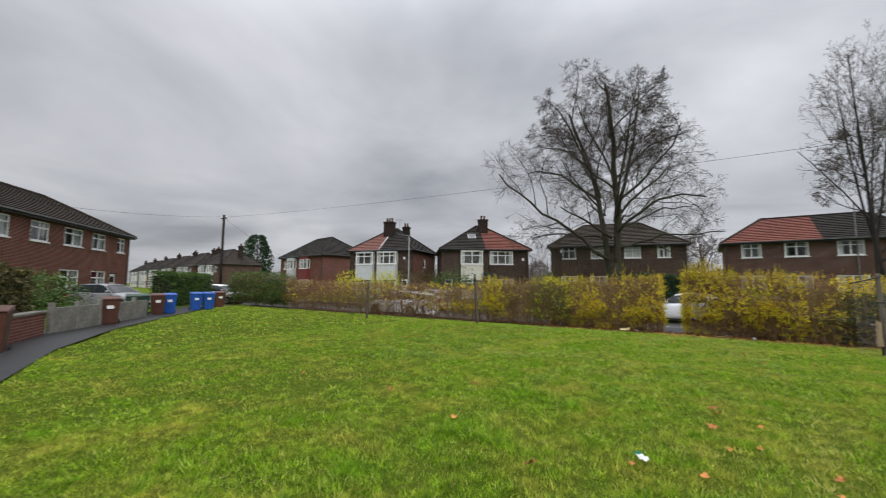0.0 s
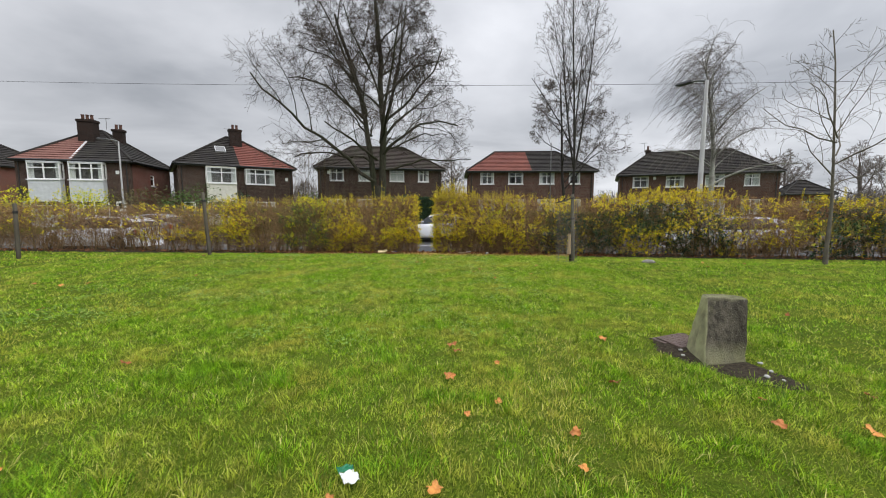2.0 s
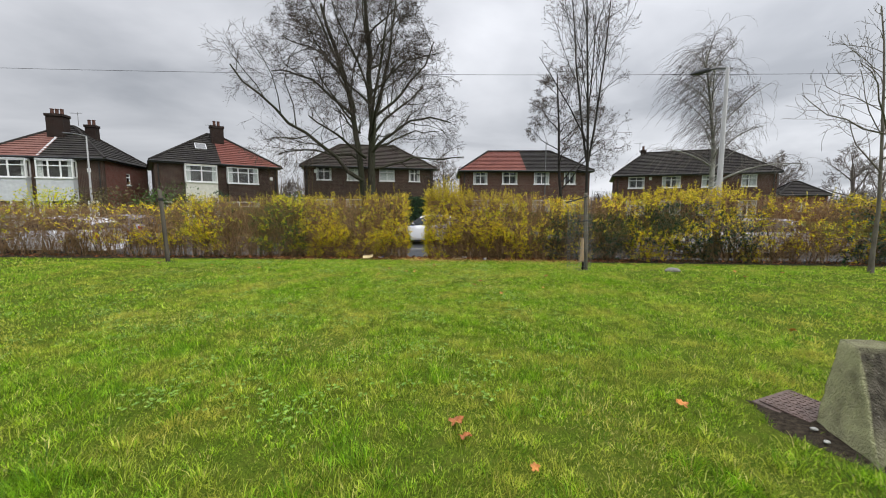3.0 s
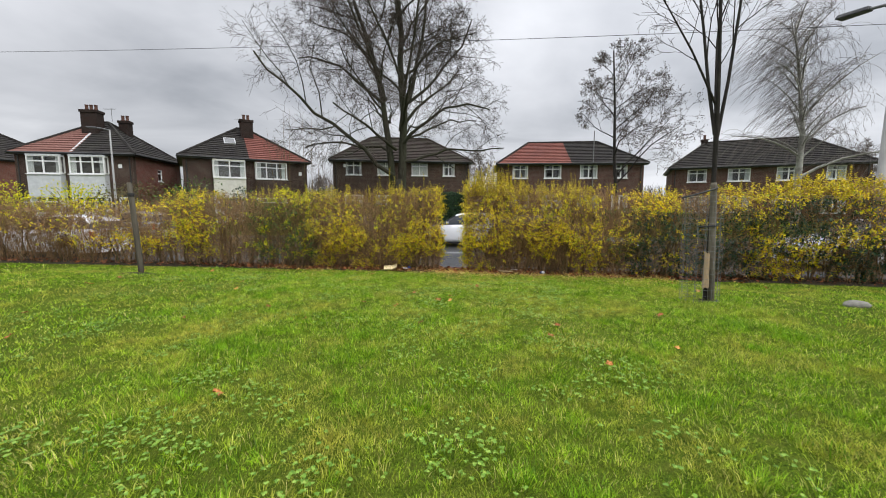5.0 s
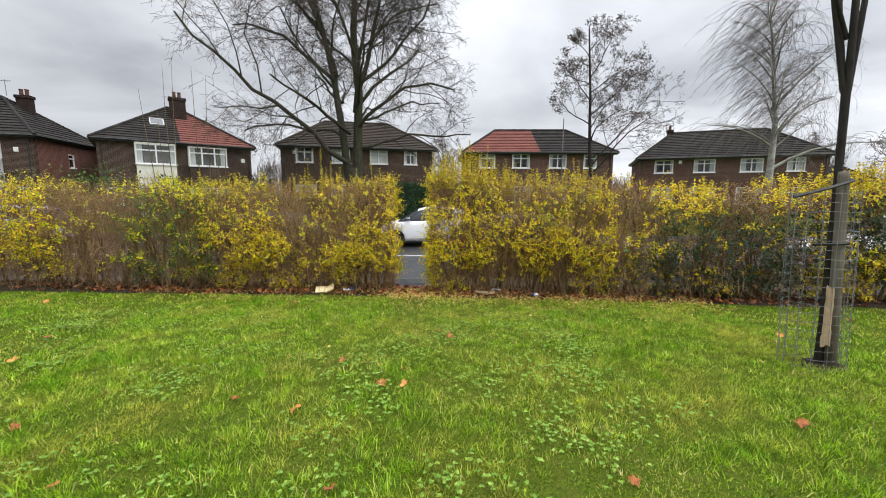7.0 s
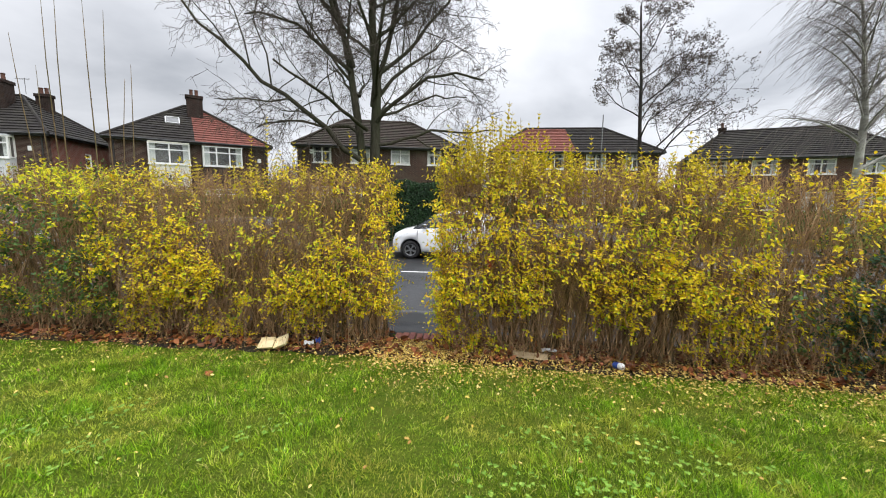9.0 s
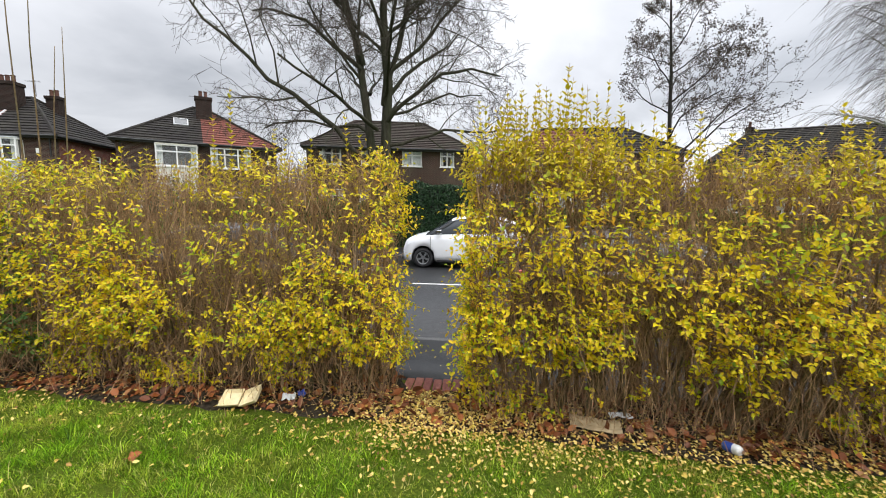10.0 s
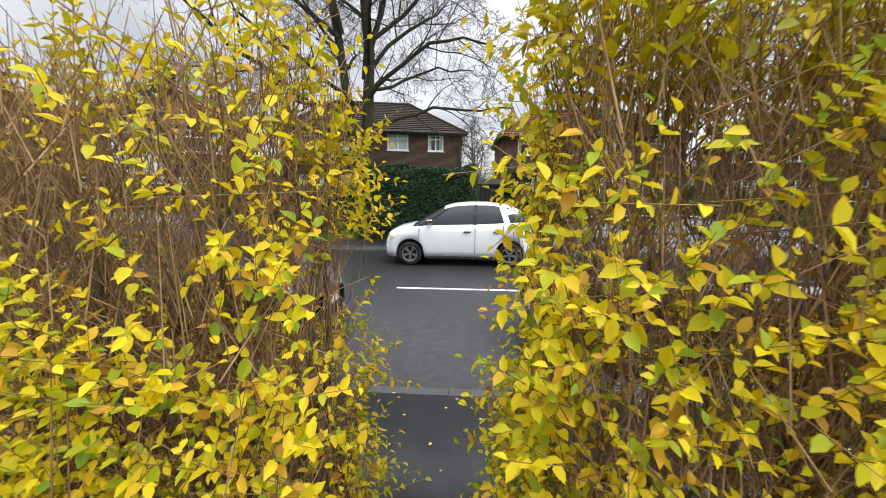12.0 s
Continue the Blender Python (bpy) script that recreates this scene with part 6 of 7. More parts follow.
cage = thing("tree_guard", "rusty wire mesh guard round the young tree", "tree guard", pose(3.74, -3.44, lawn_z(3.74, -3.44), -3.0, .3, 0))
for k in range(14):
    a = 2 * math.pi * k / 14
    x, y = .24 * math.cos(a), .2 * math.sin(a)
    Geo().tube([(x, y, -.03), (x * 1.02 + .01 * math.sin(k * 3), y * 1.02, .75), (x, y, 1.5)], [.0022] * 3, 4).make("upright_wire", GALV, cage)
for j in range(20):
    z = .03 + j * .076
    ring = [(.24 * math.cos(2 * math.pi * k / 14), .2 * math.sin(2 * math.pi * k / 14), z + .006 * math.sin(k * 1.7 + j)) for k in range(15)]
    Geo().tube(ring, [.0018] * 15, 4, False).make("ring_wire", GALV, cage)

T = Tree(44)
T.keep = lambda q: (q.x / 1.7) ** 2 + (q.y / 1.7) ** 2 + ((q.z - 3.5) / 2.1) ** 2 < 1
spec = [(11, 50, .48, .1, .05, .007), (6, 42, .55, .12, .16, .006), (4, 40, .55, .0, .2, .005), (0, 0, 0, 0, .2, .004)]
T.g.tube([(0, 0, -.1), (0, 0, .5), (.02, 0, 1.3), (0, 0, 1.7)], [.06, .042, .036, .033], 9, False)
T.branch((0, 0, 1.65), (.03, 0, 1), 3.9, .033, 0, spec)
for az, z in ((.1, 1.9), (3.0, 2.1), (.6, 2.6), (2.6, 2.9), (5.2, 2.4), (4.0, 3.0)):
    T.branch((0, 0, z), (math.cos(az), math.sin(az), .55), 1.9, .018, 1, spec)
BARK_PALE = surf("smooth_pale_bark", (0.095, 0.083, 0.066), (0.175, 0.155, 0.125), 14, 0.85, 0.4, stretch=(1, 1, 0.3), spec=0.15)
T.finish("young_tree", "young bare tree with thin angular twigs", pose(9.95, -3.45, lawn_z(9.95, -3.45)), BARK_PALE, BARK_PALE)

# bare whips standing out of the hedge
for x, z, h, dx in ((-4.0, 1.5, 2.25, -.05), (-3.95, 1.5, 2.3, .05), (-3.6, 1.5, 2.2, .04), (-3.4, 1.5, 2.05, .06), (-3.13, 1.5, 1.5, .02), (-4.25, 1.5, 1.85, -.2), (-3.3, 1.5, 1.35, .12), (-4.1, 1.5, 1.5, -.08)):
    p = [(x + dx * s + .02 * math.sin(s * 5 + x * 9), hedge_y(x) + .05 + .05 * math.sin(s * 3 + x), .1 + (z + h - .1) * s) for s in (0, .3, .55, .8, 1)]
    tagged(Geo().tube(p, [.010, .008, .0065, .0045, .002], 6).make("bare_whip", STEM_HEDGE, smooth=True), "tall bare grey-brown sapling stem in the hedge", "sapling", "bare whips in the hedge")

# far bare trees
FAR = surf("far_twig", (0.115, 0.095, 0.085), (0.19, 0.16, 0.145), 3, .9, 0, island=.2)
spec = [(8, 45, .58, .2, .08, .03), (6, 42, .58, .2, .14, .028), (5, 40, .58, .1, .18, .025), (4, 40, .6, 0, .2, .02), (0, 0, 0, 0, .2, .018)]
T = Tree(61)
T.branch((0, 0, 0), (0, 0, 1), 6.5, .28, 0, spec)
far = T.finish("far_tree", "distant bare winter tree behind the houses", pose(47, 43, 0), FAR, FAR)
far["group"] = "distant trees"
for i, (x, y, s) in enumerate(((54, 40, 1.15), (61, 44, 1.05), (50, 50, 1.2), (40, 52, 1.0), (17.5, 44, 1.0), (-1.5, 42, 1.0), (1, 48, 1.1), (-14, 44, .9), (36.5, 48, 1.0), (70, 38, 1.1), (-38, 48, 1.1), (66, 30, 1.0))):
    copy_thing(far, pose(x, y, 0, 0, 0, i * 67) @ Matrix.Scale(s, 4))


def thicket(x, y, w, h, n, seed):
    """Bare brushwood of upright stems and twigs behind the gardens."""
    rng = np.random.default_rng(seed)
    top = thing("brushwood", "dense bare brown brushwood behind the gardens", "shrub", pose(x, y, 0), "brushwood")
    px, py, u = rng.uniform(-w / 2, w / 2, n), rng.normal(0, .8, n), rng.random(n)
    tall = h * (0.72 + 0.28 * np.sin(px * 1.3 + seed) * np.cos(px * 0.6)) * (1 - (np.abs(px) / (w / 2)) ** 4 * .5)
    p0 = np.stack([px, py, u * tall * .8], 1)
    d = np.stack([rng.normal(0, .35, n), rng.normal(0, .3, n), np.abs(rng.normal(.8, .3, n))], 1)
    p1 = p0 + d * rng.uniform(.5, 1.3, (n, 1))
    ob = place("twigs", twig_mesh("twigs", p0, p1, np.full(n, .022), np.full(n, .010)), FAR, top); ob["kind"] = "stuff"
    g, r = Geo(), random.Random(seed)
    for k in range(int(w * 3)):
        a = r.uniform(-w / 2, w / 2)
        g.tube([(a, 0, -.2), (a + r.gauss(0, .2), r.gauss(0, .3), h * .4), (a + r.gauss(0, .5), r.gauss(0, .4), h * .8)], [.05, .035, .015], 5, False)
    g.make("stems", BARK_DARK, top)["kind"] = "stuff"


for i, (x, y, w_, h_) in enumerate(((-17.5, 36, 8, 6.0), (1.2, 38, 7, 4.6), (19.5, 42, 9, 5.0), (41, 40, 16, 4.4), (58, 38, 20, 5.0), (-30, 32, 7, 5.5))):
    thicket(x, y, w_, h_, int(w_ * 420), 90 + i)
cf = thing("conifer", "dense dark green conifer behind the terrace", "tree", pose(-85, 36, 0) @ Matrix.Diagonal((.78, .78, 1.32, 1)))
Geo().tube([(0, 0, -.2), (0, 0, 9)], [.3, .05], 7).make("trunk", BARK_DARK, cf)
rng = np.random.default_rng(3)
m = 5000
z = 1.0 + 8.6 * rng.random(m) ** .9; a = rng.uniform(0, 6.283, m); rr = np.sqrt(np.clip(1 - ((z - 5.2) / 4.6) ** 2, 0, 1)) * (3.7 + .7 * np.sin(a * 3 + z)) * rng.random(m) ** .4 + .1
ob = place("needles", leaf_mesh("needles", np.stack([rr * np.cos(a), rr * np.sin(a), z], 1), np.stack([np.cos(a), np.sin(a), rng.normal(0, .3, m)], 1), rng.normal(0, 1, (m, 3)) + (0, 0, .8), rng.uniform(.3, .6, m), rng.uniform(.15, .3, m)), LEAF_DARK, cf); ob["kind"] = "stuff"


# ---- the path, garden walls and bins beside the terrace ----
def ribbon(name, left, right, z, material, label, category):
    vs, fs = [], []
    for (a, b), (c, d) in zip(left, right):
        vs += [(a, b, lawn_z(a, b) + z), (c, d, lawn_z(c, d) + z)]
    fs = [(2 * i, 2 * i + 1, 2 * i + 3, 2 * i + 2) for i in range(len(left) - 1)]
    return tagged(Geo().add(vs, fs).make(name, material), label, category, kind="structure")


edge = [(16, -21.6), (1.5, -16.8), (-3.0, -15.3), (-7.08, -13.8), (-10.4, -12.55), (-14.4, -10.4), (-18.3, -7.4), (-21.4, -4.9), (-23.8, -2.8), (-26.5, 0.0)]
outer = [(15.5, -23.4), (1.0, -18.6), (-4.0, -17.0), (-8.0, -15.5), (-11.5, -14.1), (-15.6, -11.9), (-19.7, -8.9), (-22.9, -6.2), (-25.4, -4.0), (-28.0, -1.0)]
ribbon("path", edge, outer, .03, TARMAC, "narrow worn tarmac path beside the lawn", "path")


def low_wall(a, b, h, t, material, label, name="garden_wall", cat="wall"):
    a, b = Vector((*a, 0)), Vector((*b, 0))
    ob = thing(name, label, cat, Matrix.Translation((a.x, a.y, .05)) @ Matrix.Rotation(math.atan2(b.y - a.y, b.x - a.x), 4, "Z"))
    L = (b - a).length
    Geo().box(0, L, 0, t, -.2, h - .06).make("wall_body", material, ob)
    Geo().box(-.02, L + .02, -.03, t + .03, h - .058, h).make("coping", CONCRETE, ob, bevel=.01)
    return ob


low_wall((-10.4, -13.95), (-14.2, -12.0), .75, .23, BRICK_RED, "low red brick garden wall with coping")
for i in range(5):
    x, y = -14.45 - i * .92, -11.85 + i * .78
    pf = thing("concrete_fence_panel", "grey concrete fence panel between posts", "fence panel", Matrix.Translation((x, y, .05)) @ Matrix.Rotation(math.atan2(.78, -.92), 4, "Z"), "concrete garden fence")
    Geo().box(.07, 1.2, -.02, .03, -.1, .8).make("panel", CONCRETE, pf, bevel=.01)
    Geo().box(-.05, .06, -.06, .06, -.2, .95).make("post", CONCRETE, pf, bevel=.01)


def wheelie_bin(label, m, body, lid, s=1.0):
    b = thing("wheelie_bin", label, "bin", m @ Matrix.Scale(s, 4), "wheelie bins")
    g = Geo().add([(-.22, -.24, .06), (.22, -.24, .06), (.22, .24, .06), (-.22, .24, .06), (-.28, -.34, .95), (.28, -.34, .95), (.28, .32, .95), (-.28, .32, .95)], [(3, 2, 1, 0), (4, 5, 6, 7), (0, 1, 5, 4), (1, 2, 6, 5), (2, 3, 7, 6), (3, 0, 4, 7)])
    g.make("body", body, b, bevel=.02)
    l = Geo().add([(-.30, -.38, .955), (.30, -.38, .955), (.30, .36, .955), (-.30, .36, .955), (-.29, -.36, 1.0), (.29, -.36, 1.0), (.27, .3, 1.07), (-.27, .3, 1.07)], [(3, 2, 1, 0), (4, 5, 6, 7), (0, 1, 5, 4), (1, 2, 6, 5), (2, 3, 7, 6), (3, 0, 4, 7)])
    l.make("lid", lid, b, bevel=.015)
    Geo().tube([(-.24, .40, 1.0), (.24, .40, 1.0)], [.018, .018], 6).make("handle", body, b)
    for sx in (-.27, .27):
        Geo().tube([(sx - .025, .25, .1), (sx + .025, .25, .1)], [.1, .1], 12).make("wheel", RUBBER, b)
    Geo().box(-.1, .1, -.335, -.322, .62, .74, Matrix.Rotation(radians(0), 4, "X")).make("number_sticker", UPVC, b)
    return b


for x, y, z, a, bo, li, lab in ((-11.0, -13.4, .1, 74, BIN_BROWN, BIN_BROWN, "brown wheelie bin on the path"), (-16.6, -9.9, .1, 74, BIN_BROWN, BIN_BROWN, "brown wheelie bin with a white number sticker"),
                              (-19.5, -8.3, .1, 74, BIN_GREEN, BIN_GREEN, "dark green wheelie bin by the fence"), (-19.9, -7.85, .1, 74, BIN_GREEN, BIN_GREEN, "dark green wheelie bin by the fence"), (-20.3, -7.1, .1, 74, BIN_BROWN, BIN_BROWN, "brown wheelie bin beside a blue one"),
                              (-20.6, -6.5, .1, 74, BIN_BLUE, BIN_BLUE, "bright blue wheelie bin"), (-22.1, -4.65, .1, 74, BIN_BLUE, BIN_BLUE, "bright blue wheelie bin by the hedge"), (-22.1, -4.0, .1, 74, BIN_BLUE, BIN_BLUE, "bright blue wheelie bin by the hedge"), (-23.7, -2.6, .1, 74, BIN_BROWN, BIN_BROWN, "brown wheelie bin near the corner")):
    wheelie_bin(lab, pose(x, y, z - .02, 0, 0, a), bo, li, .95)


def bush(name, label, m, rad, h, n, mat_, size, seed):
    rng = np.random.default_rng(seed)
    b = thing(name, label, "shrub", m)
    g, r = Geo(), random.Random(seed)
    for k in range(14):
        a = r.uniform(0, 6.28)
        g.tube([(0, 0, -.1), (.3 * rad * math.cos(a), .3 * rad * math.sin(a), h * .4), (.7 * rad * math.cos(a), .7 * rad * math.sin(a), h * .8)], [.03, .02, .008], 5, False)
    g.make("stems", STEM_HEDGE, b)["kind"] = "stuff"
    d = rng.normal(0, 1, (n, 3)); d /= np.linalg.norm(d, axis=1, keepdims=True)
    s = (rng.random(n) ** .35) * (1 + .25 * np.sin(d[:, 0] * 5 + seed) * np.cos(d[:, 2] * 4))
    p = np.stack([d[:, 0] * rad * s, d[:, 1] * rad * s, np.maximum(.05, h * .5 + d[:, 2] * h * .5 * s)], 1)
    ll = rng.uniform(.6, 1.2, n) * size
    ob = place("leaves", leaf_mesh("leaves", p, d + rng.normal(0, .6, (n, 3)), d + (0, 0, .7), ll, ll * .5), mat_, b); ob["kind"] = "stuff"


bush("shrub", "rounded green shrub against the brick terrace", pose(-22.5, -10.5, .1), 1.3, 1.9, 3000, LEAF_GREEN, .12, 1)
for i, (x, y, rd, hh, mt) in enumerate(((-24.5, 13.2, 1.7, 3.0, LEAF_LIME), (-20.5, 13.5, 2.3, 3.1, LEAF_OLIVE), (-17.2, 13.8, 2.0, 3.1, LEAF_GREEN), (-14.4, 14.5, 1.2, 2.5, LEAF_DARK), (-29, 12.8, 1.6, 2.9, LEAF_LIME), (11.5, 13.5, 1.2, 1.5, LEAF_GREEN), (15, 13.5, 1.3, 1.4, LEAF_GREEN), (1.9, 14.0, .5, 2.6, LEAF_DARK), (-9.3, 14.2, 1.2, 2.5, LEAF_GREEN))):
    bush("shrub", "loose green garden shrub in front of a house", pose(x, y, -.05), rd, hh, 1500, mt, .16, 20 + i)

shed = thing("garden_shed", "dark grey timber shed beside the green hedge", "shed", pose(.55, 14.6, -.1))
Geo().box(0, 1.7, 0, 1.6, 0, 1.78).make("shed_body", GUTTER, shed)
for i in range(11):
    Geo().box(.02 + i * .152, .16 + i * .152, -.022, -.003, .05, 1.75).make("board", GUTTER, shed)
Geo().add([(-.1, -.12, 1.78), (1.8, -.12, 1.78), (1.8, 1.72, 2.05), (-.1, 1.72, 2.05), (-.1, -.12, 1.84), (1.8, -.12, 1.84), (1.8, 1.72, 2.11), (-.1, 1.72, 2.11)], [(3, 2, 1, 0), (4, 5, 6, 7), (0, 1, 5, 4), (1, 2, 6, 5), (2, 3, 7, 6), (3, 0, 4, 7)]).make("shed_roof", TILE_DARK, shed)


# ---- gap in the hedge: brick edging, litter and leaves ----
edging = thing("brick_edging", "row of worn red edging bricks across the gap", "edging")
bm = bmesh.new()
bmesh.ops.create_cube(bm, size=1)
bmesh.ops.scale(bm, vec=(.073, .235, .09), verts=bm.verts[:])
bmesh.ops.bevel(bm, geom=bm.edges[:], offset=.006, segments=1, affect="EDGES")
bme = bpy.data.meshes.new("brick"); bm.to_mesh(bme); bm.free()
bme.materials.append(PAVER)
for i in range(7):
    o = new("brick", bme); o.parent = edging
    o.location, o.rotation_euler = (-.205 + i * .083, .115 + .004 * ((i * 5) % 3 - 1), -.018 + .004 * ((i * 7) % 3 - 1)), (0, 0, .02 * ((i * 11) % 5 - 2))
Geo().box(-.25, .35, -.01, .24, -.2, -.012).make("mortar_bed", SOIL, edging)


def leaf_bed():
    """Dark soil strip under the hedge with an uneven front."""
    vs, n = [], 240
    for i in range(n + 1):
        x = -26 + 50 * i / n
        f = hedge_y(x) - .46 + .12 * noise.noise((x * 1.3, 0, 2)) + .06 * noise.noise((x * 4, 0, 5))
        for k in range(5):
            back = hedge_y(x) + .41 if not -.32 < x < .45 else -.02
            y = f + (back - f) * k / 4
            z = lawn_z(x, y) + (.02 + .02 * noise.noise((x * 2, y * 2, 0)) if k else -.01)
            vs.append((x, y, z))
    a = np.array([i * 5 + k for i in range(n) for k in range(4)])
    ob = place("soil_strip", np_mesh("soil_strip", vs, np.stack([a, a + 5, a + 6, a + 1], 1)), SOIL, smooth=True)
    tagged(ob, "dark damp soil strip under the hedge", "soil", kind="structure")


leaf_bed()


def scatter(name, label, n, fx, size, mat_, seed, lift=.012, flat=.35):
    rng = np.random.default_rng(seed)
    x, y = fx(rng, n)
    clear = ~((x > -.27) & (x < .43) & (y > -.04) & (lift > 0))
    x, y = x[clear], y[clear]
    n = len(x)
    z = np.array([lawn_z(a, b) for a, b in zip(x, y)]) + lift + rng.uniform(0, .025, n)
    a = rng.uniform(0, 6.283, n)
    d = np.stack([np.cos(a), np.sin(a), rng.normal(0, flat, n)], 1)
    nr = np.stack([rng.normal(0, flat, n), rng.normal(0, flat, n), np.ones(n)], 1)
    ll = rng.uniform(.6, 1.2, n) * size
    ob = place(name, leaf_mesh(name, np.stack([x, y, z], 1), d, nr, ll, ll * rng.uniform(.5, .7, n), .2, .1), mat_)
    return tagged(ob, label, "leaf litter", kind="stuff")


def bed(x0, x1, d0, d1):
    def fx(rng, n):
        x = rng.uniform(x0, x1, n)
        return x, np.array([hedge_y(a) for a in x]) + rng.uniform(d0, d1, n)
    return fx


def drift(x0, x1, mean):
    """Thick under the hedge, thinning out over the grass."""
    def fx(rng, n):
        x = rng.uniform(x0, x1, n)
        return x, np.array([hedge_y(a) for a in x]) + .3 - rng.gamma(4.0, mean / 4.0, n)
    return fx


def fan(cx, cy, sx, sy):
    return lambda rng, n: (rng.normal(cx, sx, n), np.minimum(rng.normal(cy, sy, n), .0))


scatter("fallen_leaves", "fallen yellow privet leaves under the hedge", 10500, drift(-.3, 4.6, .52), .027, LEAF_FALLEN, 1)
scatter("fallen_leaves", "fallen pale leaves across the gap", 2300, fan(.1, -.35, .38, .24), .027, LEAF_FALLEN, 2, .02)
scatter("fallen_leaves", "few fallen yellow leaves under the hedge", 1900, drift(-4.5, -.3, .48), .028, LEAF_FALLEN, 3)
scatter("fallen_leaves", "brown fallen leaves under the hedge", 2600, bed(-5.5, 6, -.38, .35), .075, LEAF_RUST, 4, .012, .6)
scatter("fallen_leaves", "brown fallen leaves along the hedge foot", 2600, bed(-20, 20, -.3, .35), .09, LEAF_RUST, 5, .012, .6)
scatter("fallen_leaves", "yellow leaves scattered in the grass", 230, lambda rng, n: (rng.uniform(-3.5, 4, n), -.7 - rng.exponential(.7, n)), .034, LEAF_FALLEN, 6, .05)
scatter("fallen_leaves", "small leaves blown over wet tarmac", 260, lambda rng, n: (rng.uniform(-3, 4, n), rng.uniform(.4, 1.7, n)), .03, LEAF_FALLEN, 7, -.135, .1)

# large lobed leaves lying singly
bm = bmesh.new()
lobe = []
for k in range(30):
    a = 2 * math.pi * k / 30
    rad = .055 + .035 * abs(math.cos(a * 2.5)) ** 1.5 + .006 * math.sin(a * 9)
    lobe.append((rad * math.sin(a), rad * math.cos(a)))
ctr = bm.verts.new((0, 0, .006))
rim_ = [bm.verts.new((x, y, .014 + .018 * math.sin(k * .63) + .006 * math.sin(k * 2.1))) for k, (x, y) in enumerate(lobe)]
inn = [bm.verts.new((x * .5, y * .5, .010 + .006 * math.sin(k * .63))) for k, (x, y) in enumerate(lobe)]
for k in range(30):
    bm.faces.new((ctr, inn[k], inn[(k + 1) % 30])); bm.faces.new((inn[k], rim_[k], rim_[(k + 1) % 30], inn[(k + 1) % 30]))
big_leaf = bpy.data.meshes.new("fallen_leaf"); bm.to_mesh(big_leaf); bm.free()
BIG_RUST = surf("dry_maple_leaf", (0.36, 0.125, 0.03), (0.58, 0.23, 0.06), 30, .7, .4, c3=(0.20, 0.08, 0.03), big=.5, objrand=.35)
big_leaf.materials.append(BIG_RUST)
r = random.Random(77)
spots = [(1.51, -4.9), (.48, -5.31), (0, -4.97), (-.91, -4.12), (-3.12, -3.52), (-1.35, -4.96), (-2.77, -5.04), (2.8, -4.4), (2.47, -5.52), (.25, -3.89), (1.73, -5.95), (-2.06, -4.48), (1.69, -11.0), (.9, -11.49), (-1.24, -11.45), (-1.75, -10.1), (3.05, -10.58), (2.92, -10.89), (1.34, -10.0), (2.45, -9.34), (.95, -10.29), (2.17, -10.34), (3.82, -10.51), (.6, -12.2), (-.2, -12.0), (-.6, -.0), (-.58, .1), (-.75, -.15), (-1.3, -.2), (-2.0, -.25), (-2.6, -.2), (-3.2, -.25), (1.5, -.3), (2.1, -.55), (2.35, -.5), (2.9, -.5), (-.45, -.35), (3.2, -.6)]
spots += [(r.uniform(-7, 8), r.uniform(-12, -1)) for _ in range(46)]
for i, (x, y) in enumerate(spots):
    ob = new("fallen_leaf", big_leaf)
    inside = y > hedge_y(x) - .5
    s = r.uniform(.5, .8) if inside else r.uniform(.28, .55)
    ob.matrix_world = pose(x, y, lawn_z(x, y) + (.03 if inside else .035), r.uniform(-25, 25), r.uniform(-25, 25), r.uniform(0, 360)) @ Matrix.Scale(s, 4)
    tagged(ob, "large dry rust-brown fallen leaf lying on the grass" if not inside else "large dry rust-brown leaf under the hedge", "leaf", "large fallen leaves")

# food box, wrappers and cardboard
fb = thing("takeaway_box", "open cream polystyrene takeaway box, dirty", "food box", pose(-1.47, -.42, .075, 26, -3, 6) @ Matrix.Scale(.84, 4))
for name_, mm in (("tray", Matrix.Identity(4)), ("lid", Matrix.Translation((.188, .0, .016)) @ Matrix.Rotation(radians(-24), 4, "Y"))):
    g = Geo()
    o0, o1, i0, i1 = .075, .092, .068, .085
    rings = [(o0, 0), (o1, .042), (i1, .044), (i0, .010)]
    vs = [mm @ Vector((sx * rr_, sy * rr_ * .95, zz)) for rr_, zz in rings for sx, sy in ((-1, -1), (1, -1), (1, 1), (-1, 1))]
    fs = [(3, 2, 1, 0)] + [(q * 4 + k, q * 4 + (k + 1) % 4, q * 4 + 4 + (k + 1) % 4, q * 4 + 4 + k) for q in range(3) for k in range(4)] + [(12, 13, 14, 15)]
    g.add(vs, fs).make(name_, POLY, fb, bevel=.006)


def crumple(name, label, cat, m, w, l, seed, material, amp=.03):
    bm = bmesh.new()
    bmesh.ops.create_grid(bm, x_segments=10, y_segments=10, size=.5)
    for v in bm.verts:
        v.co = Vector((v.co.x * w, v.co.y * l, amp * (1 + noise.noise(Vector((v.co.x * 3, v.co.y * 3, seed))) + .6 * noise.noise(Vector((v.co.x * 8, v.co.y * 8, seed))))))
    bmesh.ops.solidify(bm, geom=bm.faces[:], thickness=.003)
    me = bpy.data.meshes.new(name); bm.to_mesh(me); bm.free()
    ob = place(name, me, material)
    ob.matrix_world = m
    return tagged(ob, label, cat)


